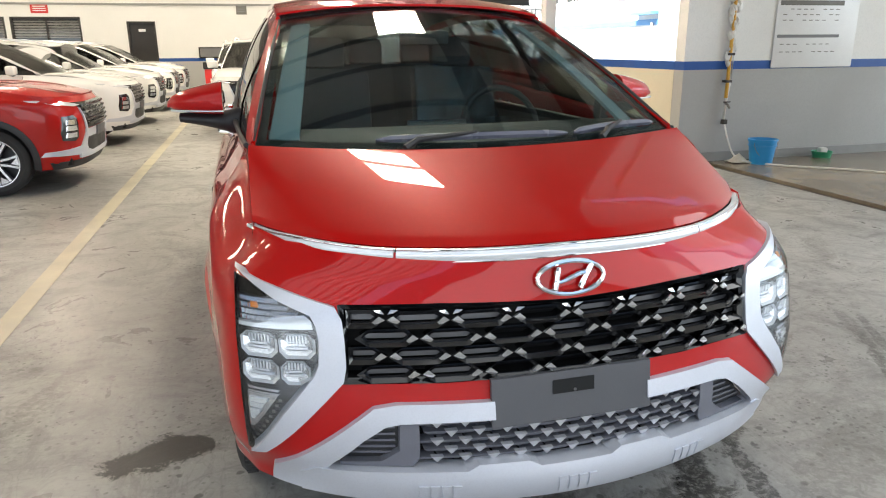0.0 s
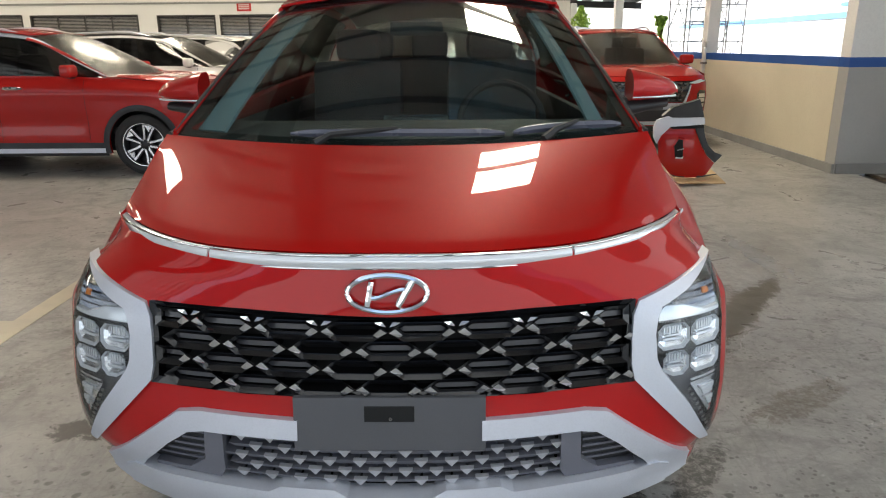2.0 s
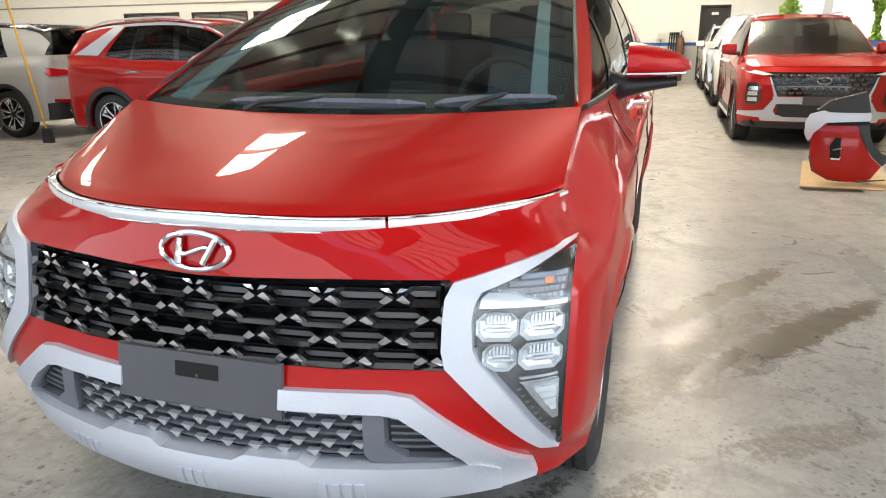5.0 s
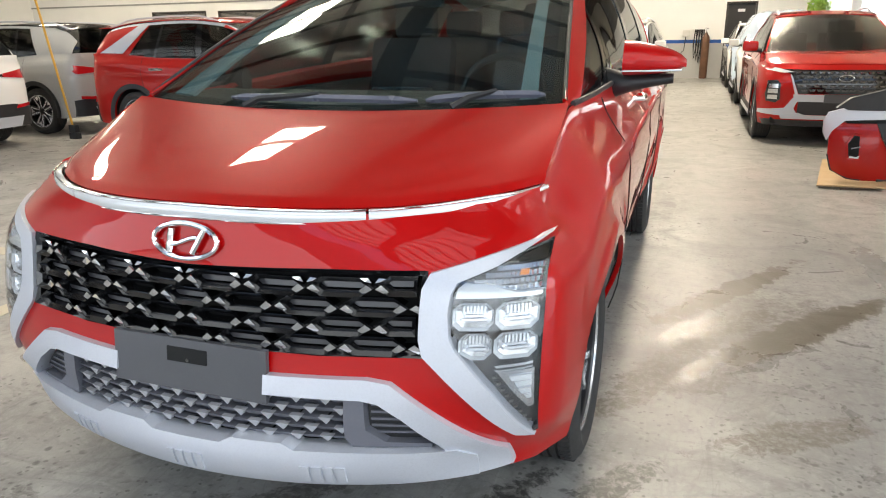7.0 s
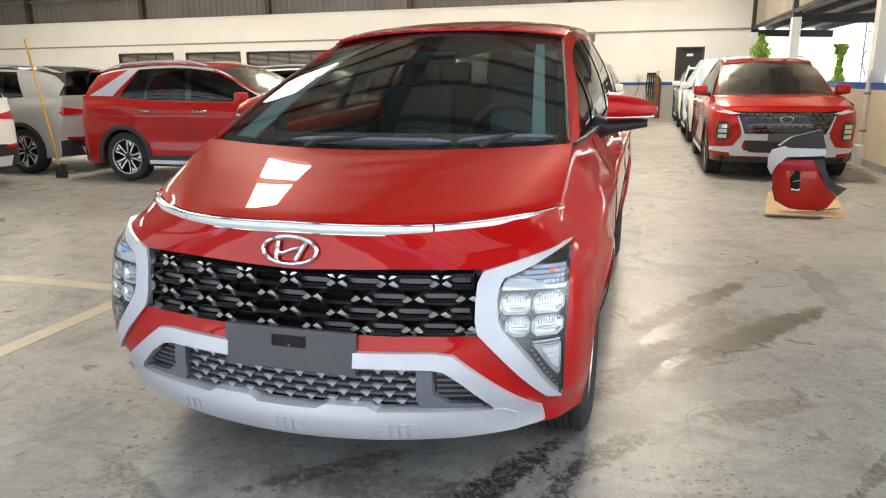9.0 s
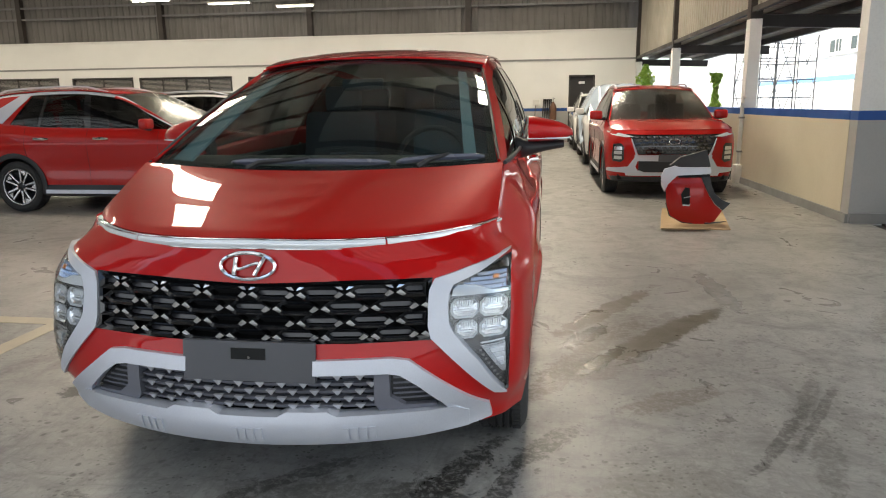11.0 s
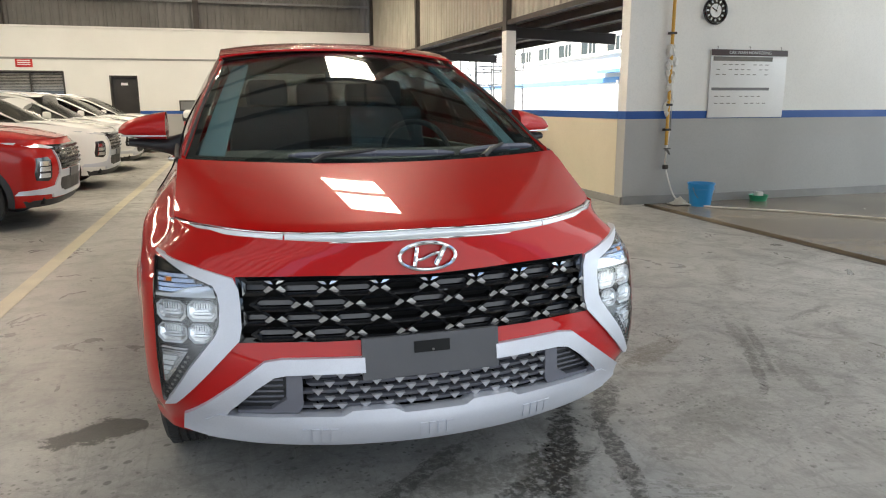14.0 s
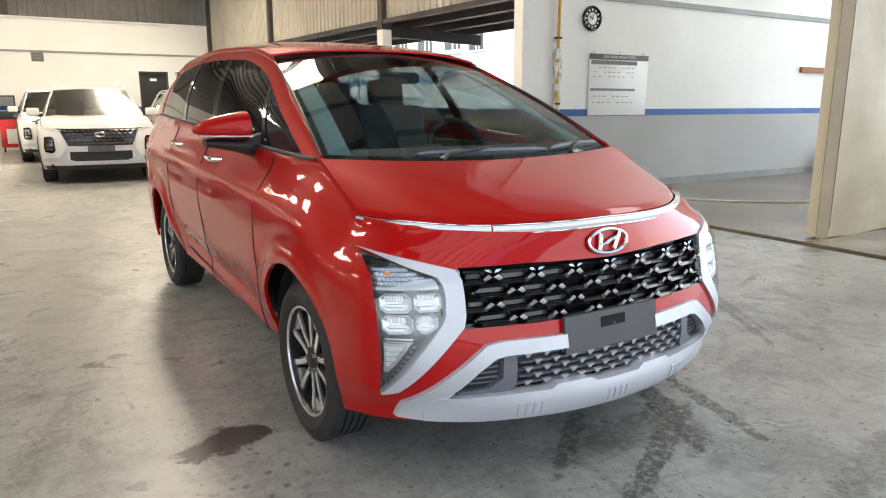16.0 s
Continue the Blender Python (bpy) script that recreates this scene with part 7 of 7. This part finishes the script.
part("bristles", box(-0.06, 0.09, -0.04, 0.04, 0.0, 0.09, 0.01), BLACK_PLASTIC, broom)

# ---- red tool trolley near the far wall ----
cart = thing("tool_trolley", pose(-1.75, 21.6, 0), "red and black tool trolley by the far wall", "trolley")
part("cabinet_body", box(-0.28, 0.28, -0.22, 0.22, 0.12, 0.86, 0.02), RED_SIGN, cart)
part("worktop", box(-0.31, 0.31, -0.25, 0.25, 0.862, 1.06, 0.03), BLACK_PLASTIC, cart)
part("notice", box(-0.14, 0.10, -0.226, -0.222, 0.22, 0.60), PAPER, cart)
for x in (-0.22, 0.22):
    for y in (-0.16, 0.16):
        part("castor", tube([(x - 0.02, y, 0.06), (x + 0.02, y, 0.06)], 0.06, 12), RUBBER, cart)
screen = thing("wall_screen", pose(-1.95, FAR - 0.01, 1.28), "small dark screen on the far wall", "screen")
part("panel", box(-0.35, 0.35, -0.05, 0.0, -0.14, 0.20, 0.01), FRAME, screen)
part("display", box(-0.31, 0.31, -0.054, -0.0505, -0.10, 0.16), STEEL_GREY, screen)
reel = thing("hose_reel", pose(0.75, FAR - 0.02, 1.20), "wall box with hanging black hoses by the door", "hose")
part("wall_box", box(-0.12, 0.10, -0.12, 0.0, 0.05, 0.24, 0.01), PVC, reel)
for k in range(4):
    x = 0.25 + 0.07 * k
    part("hose_loop", tube([(x, -0.06, 0.25), (x - 0.03, -0.1, -0.2), (x, -0.1, -0.62 - 0.05 * k), (x + 0.06, -0.08, -0.2), (x + 0.04, -0.06, 0.25)], 0.022, 7), RUBBER, reel)
part("cable", tube([(-0.02, -0.05, 0.05), (-0.05, -0.06, -0.35), (-0.25, -0.06, -0.6), (-0.45, -0.06, -0.55)], 0.012, 6), RUBBER, reel)

# ---- gas cylinder by the far door, rain pipe on the half wall ----
OXIDE = worn("brown_cylinder_paint", (0.16, 0.075, 0.04), (0.10, 0.05, 0.03), 0.5, 4, 60, 0, 0, 0.1)
gas = thing("gas_cylinder", pose(1.32, FAR - 0.22, 0), "tall brown gas cylinder against the far wall", "cylinder")
part("tank", lathe([(0.001, 0.0), (0.105, 0.0), (0.115, 0.02), (0.115, 1.16), (0.10, 1.24), (0.06, 1.30), (0.035, 1.33), (0.035, 1.36), (0.001, 1.36)], 24), OXIDE, gas, "brown painted tank")
part("valve", tube([(0, 0, 1.36), (0, 0, 1.46), (0.06, 0, 1.47)], [0.02, 0.018, 0.012], 8), STEEL, gas)
part("valve_wheel", tube([(0.035 * math.cos(a), 0.035 * math.sin(a), 1.49) for a in [2 * math.pi * k / 12 for k in range(12)]], 0.007, 6, closed=True), STEEL, gas)
rain = thing("rain_pipe", EAST @ pose(-0.045, 4.02, 0), "cream plastic rain pipe down the half wall", "pipe")
part("fall", tube([(0, 0, 0.30), (0, 0, 1.30), (0.03, 0, 1.40)], 0.032, 10), PVC, rain)
part("box", box(-0.07, 0.04, -0.10, 0.10, 0.0, 0.30, 0.012), PVC, rain, "square inlet box at the foot")
for z in (0.5, 1.05):
    part("bracket", box(-0.038, 0.04, -0.045, 0.045, z, z + 0.03, 0.004), STEEL, rain)

# ---- dark sack against the foot of the wash bay wall ----
sack = thing("refuse_sack", pose(11.6, 7.3, 0.0), "black plastic refuse sack against the wash bay wall", "sack")
rng = random.Random(5)
bm = bmesh.new()
bmesh.ops.create_icosphere(bm, subdivisions=3, radius=0.2)
for v in bm.verts:
    n = 1 + 0.16 * noise.noise(v.co * 9)
    up = max(0.0, v.co.z) / 0.2
    v.co = Vector((v.co.x * n * (1 - 0.55 * up ** 2), v.co.y * n * 0.7 * (1 - 0.5 * up ** 2), max(0.004, 0.2 + v.co.z * n * (1.0 + 0.8 * up))))
part("bag", bm, BLACK_PLASTIC, sack)
part("knot", tube([(0, 0, 0.52), (0.02, 0.01, 0.60), (0.05, 0.0, 0.66)], [0.03, 0.02, 0.035], 7), BLACK_PLASTIC, sack)


# ---- roof steelwork, lamps and the yard beyond the half wall ----
def beam(name, a, b, w, h, mat, label):
    """A rolled steel section from a to b."""
    a, b = Vector(a), Vector(b)
    L = (b - a).length
    bm = bmesh.new()
    box(-w / 2, w / 2, 0, L, -h / 2, -h / 2 + 0.012, bm=bm)
    box(-w / 2, w / 2, 0, L, h / 2 - 0.012, h / 2, bm=bm)
    box(-0.006, 0.006, 0, L, -h / 2 + 0.012, h / 2 - 0.012, bm=bm)
    ob = structure(name, bm, mat, label)
    ob.matrix_basis = Matrix.Translation(a) @ (b - a).to_track_quat("Y", "Z").to_matrix().to_4x4()
    return ob


for x in (3.75, 1.98, -2.2, -9.2, -16.2, -23.2):
    beam("beam_rafter", (x, -8.6, EAVE - 0.05), (x, FAR, EAVE - 0.05), 0.34, 0.40, STEEL_DARK, "dark steel rafter under the roof")
for y in np.arange(-8.4, 24.4, 1.25):
    beam("beam_purlin", (-26, float(y), EAVE + 0.19), (4.3, float(y), EAVE + 0.19), 0.07, 0.15, STEEL_DARK, "dark steel purlin")
for x in np.arange(-24, 4.0, 5.6):
    structure("column_north", box(float(x) - 0.09, float(x) + 0.09, FAR + 0.02, FAR + 0.22, 3.72, EAVE + 2), STEEL_DARK, "dark steel column in the far cladding")
for z in (4.55, 4.95):
    structure("girt_north", box(-26, 4.0, FAR + 0.05, FAR + 0.12, z, z + 0.06), STEEL_GREY, "grey girt along the far cladding")


def tube_lamp(x, y, z, lit=True):
    t = thing("tube_lamp", pose(x, y, z), "slim fluorescent batten hung under the roof", "lamp", "hall lamps")
    part("batten", box(-0.62, 0.62, -0.06, 0.06, 0.02, 0.06, 0.006), PVC, t, "white batten")
    part("tube", tube([(-0.58, 0, 0.0), (0.58, 0, 0.0)], 0.016, 8), TUBE_GLOW, t, "lit fluorescent tube")
    for s in (-0.5, 0.5):
        part("hanger", tube([(s, 0, 0.06), (s, 0, EAVE - z + 0.305)], 0.005, 5), STEEL_GREY, t)


for x, y, z in ((-12.5, 17.5, 4.4), (-10.5, 19.5, 4.4), (-8.6, 20.5, 4.4), (-6.8, 21.5, 4.4), (-13.5, 13.0, 4.4), (-2.6, 23.0, 4.75), (-9.6, 23.2, 4.8)):
    tube_lamp(x, y, z)

# shallow canopy over the yard: brackets off each column, purlins, sheeting
for y in (4.19, 10.33, 16.3):
    along(beam("beam_canopy", (0.19, y, 2.60), (2.3, y, 2.53), 0.10, 0.20, STEEL_DARK, "dark steel canopy bracket"))
for x in (0.60, 1.30, 2.05):
    along(beam("beam_canopy_purlin", (x, 0.2, 2.77 - 0.036 * x), (x, 17.5, 2.77 - 0.036 * x), 0.07, 0.13, STEEL_DARK, "dark canopy purlin"))
bm = ribs(0.2, 17.5, 0.0, 2.3, 0.0, 0.25, 0.03)
bm.transform(Matrix(((0, 0, 1, 0.10), (1, 0, 0, 0), (0, 1, -0.036, 2.84), (0, 0, 0, 1))))
along(structure("ceiling_canopy", bm, CLAD_CREAM, "corrugated canopy sheeting over the yard"))
along(structure("beam_eaves", box(0.02, 0.10, 0.1, ELONG, 2.72, 2.80), STEEL_DARK, "dark eaves beam over the open side"))

# neighbouring white building with blue bands
NB = worn("neighbour_plaster", (0.82, 0.82, 0.80), (0.76, 0.76, 0.74), 0.7, 0.5, 20, 0, 0, 0.1, True)
PALE_BLUE = worn("pale_blue_band", (0.16, 0.36, 0.62), (0.14, 0.32, 0.56), 0.6, 1, 40, 0, 0, 0.1, True)
SKY_WALL = worn("pale_sky_blue_plaster", (0.74, 0.82, 0.86), (0.68, 0.77, 0.82), 0.7, 0.5, 20, 0, 0, 0.1, True)
nb = thing("neighbour_building", pose(-0.3, -0.4, -0.2) @ Matrix.Scale(0.955, 4), "white plastered building with a blue band across the yard", "building")
part("wall", box(14.0, 14.3, 23.8, 60, 0, 3.5), NB, nb, "white plaster wall")
part("upper_wall", box(14.35, 14.6, 23.8, 60, 3.5, 5.4), NB, nb, "white upper storey")
part("ledge", box(13.86, 14.35, 23.7, 60, 3.5, 3.58), NB, nb)
part("end_wall", box(5.2, 14.0, 44.0, 44.3, 0, 3.4), NB, nb)
part("blue_band", box(13.95, 13.998, 24.0, 44, 2.42, 2.62), PALE_BLUE, nb, "pale blue band")
part("roof", box(13.7, 19, 23.6, 60, 5.4, 5.55), STEEL_GREY, nb, "grey roof edge")
part("downpipe", tube([(13.9, 24.3, 0), (13.9, 24.3, 2.5)], 0.05, 8), PVC, nb)
part("meter_shelf", box(13.6, 14.0, 23.95, 25.4, 2.78, 2.90, 0.01), PALE_BLUE, nb)


def sash(parent, x, y0, y1, z0, z1):
    w = part("window", box(x - 0.045, x - 0.015, y0, y1, z0, z1), PANE, parent, "dark sash window")
    for a in (y0 - 0.05, (y0 + y1) / 2 - 0.025, y1):
        part("window_frame", box(x - 0.07, x - 0.005, a, a + 0.05, z0 - 0.05, z1 + 0.05), PVC, w)
    for a in (z0 - 0.05, z1):
        part("window_frame", box(x - 0.068, x - 0.006, y0, y1, a, a + 0.05), PVC, w)
    part("window_bar", box(x - 0.066, x - 0.008, y0 + 0.3, y0 + 0.33, z0, z1), PVC, w)


for k in range(5):
    sash(nb, 14.35, 24.6 + 2.25 * k, 25.9 + 2.25 * k, 3.68, 4.22)
nb = thing("blue_building", pose(-0.3, -0.4, -0.2) @ Matrix.Scale(0.955, 4), "pale blue plastered building across the yard", "building")
part("wall", box(13.8, 14.1, 9.5, 23.7, 0, 5.6), SKY_WALL, nb, "pale blue plaster wall")
part("roof", box(13.5, 19, 9.3, 23.75, 5.6, 5.75), STEEL_GREY, nb, "grey roof edge")
for k in range(3):
    sash(nb, 13.8, 22.2 - 3.0 * k, 23.2 - 3.0 * k, 3.5, 4.2)


def scaffold(x, y):
    t = thing("scaffold_tower", pose(x, y, -0.2), "galvanised scaffold tower in the yard", "scaffold")
    for a in (0, 1.2):
        for b in (0, 1.6):
            part("standard", tube([(a, b, 0), (a, b, 3.5)], 0.024, 8), STEEL, t)
    for k in range(6):
        z = 0.5 + 0.55 * k
        for b in (0, 1.6):
            part("rung", tube([(0, b, z), (1.2, b, z)], 0.018, 6), STEEL, t)
    for z in (0.4, 1.95):
        for a in (0, 1.2):
            part("brace", tube([(a, 0, z), (a, 1.6, z + 1.5)], 0.015, 6), STEEL, t)
            part("brace", tube([(a, 1.6, z), (a, 0, z + 1.5)], 0.015, 6), STEEL, t)


scaffold(6.85, 21.0)
scaffold(8.2, 23.2)

LEAF = worn("vine_leaf", (0.42, 0.60, 0.10), (0.28, 0.45, 0.06), 0.5, 20, 90, 0, 0, 0.1)
STEM = worn("vine_stem", (0.16, 0.12, 0.07), (0.11, 0.08, 0.05), 0.8, 8, 60, 0, 0, 0.2)


def vine(x, y, z0, z1, n, spread):
    t = thing("vine", pose(x, y, 0), "bright green vine climbing in the yard", "plant")
    rng = random.Random(int(x * 100 + y))
    pts = [(0.05 * math.sin(k * 1.3), 0.05 * math.cos(k * 0.9), -0.2 + (z1 + 0.2) * k / 12) for k in range(13)]
    part("stem", tube(pts, [0.03 - 0.0018 * k for k in range(13)], 6), STEM, t)
    bm = bmesh.new()
    for k in range(n):
        z = z0 + (z1 - z0) * rng.random() ** 0.9
        a, r = rng.uniform(0, 6.28), spread * rng.random() ** 0.6 * (0.6 + 0.4 * math.sin(z * 7))
        s = rng.uniform(0.035, 0.075)
        m = Matrix.Translation((r * math.cos(a), r * math.sin(a), z)) @ Euler((rng.uniform(-1.2, 1.2), rng.uniform(-1.2, 1.2), rng.uniform(0, 6.28))).to_matrix().to_4x4()
        v = [bm.verts.new(m @ Vector(p)) for p in ((0, -s, 0), (s * 0.7, -s * 0.2, 0.01), (0.0, s * 1.2, -0.01), (-s * 0.7, -s * 0.2, 0.01))]
        bm.faces.new((v[0], v[1], v[2]))
        bm.faces.new((v[0], v[2], v[3]))
    part("leaves", bm, LEAF, t, "small bright leaves", smooth=False)


vine(5.0, 17.0, 0.8, 1.95, 700, 0.16)
vine(4.25, 23.3, 1.6, 2.5, 700, 0.30)

# clear plastic cover over one car
SHEET = bpy.data.materials.new("clear_cover_plastic")
SHEET.use_nodes = True
_b = SHEET.node_tree.nodes["Principled BSDF"]
_b.inputs["Base Color"].default_value = (0.46, 0.54, 0.64, 1)
_b.inputs["Roughness"].default_value = 0.18
_b.inputs["Alpha"].default_value = 0.72
cover = thing("plastic_cover", pose(2.75, 14.4, 0), "clear bluish plastic sheet draped over a parked car", "cover")


def drape(u, v):
    y = 0.75 + 3.6 * v
    a = -1 + 2 * u
    zc = 1.10 + 0.60 * ease(0.75, 2.0, y) * (1 - 0.15 * ease(3.4, 4.3, y))
    k = abs(a)
    z = zc - (0.10 * k ** 2) - (0.62 * ease(0.72, 1.0, k))
    w = 0.74 + 0.22 * ease(0.7, 1.0, k)
    wr = 0.035 * noise.noise((a * 5, y * 3.0, 7.0)) + 0.015 * noise.noise((a * 16, y * 12.0, 3.0))
    return Vector((a * w + 0.5 * wr, y, z + 0.05 + wr))


part("sheet", thicken(grid(drape, 50, 50), 0.002), SHEET, cover)
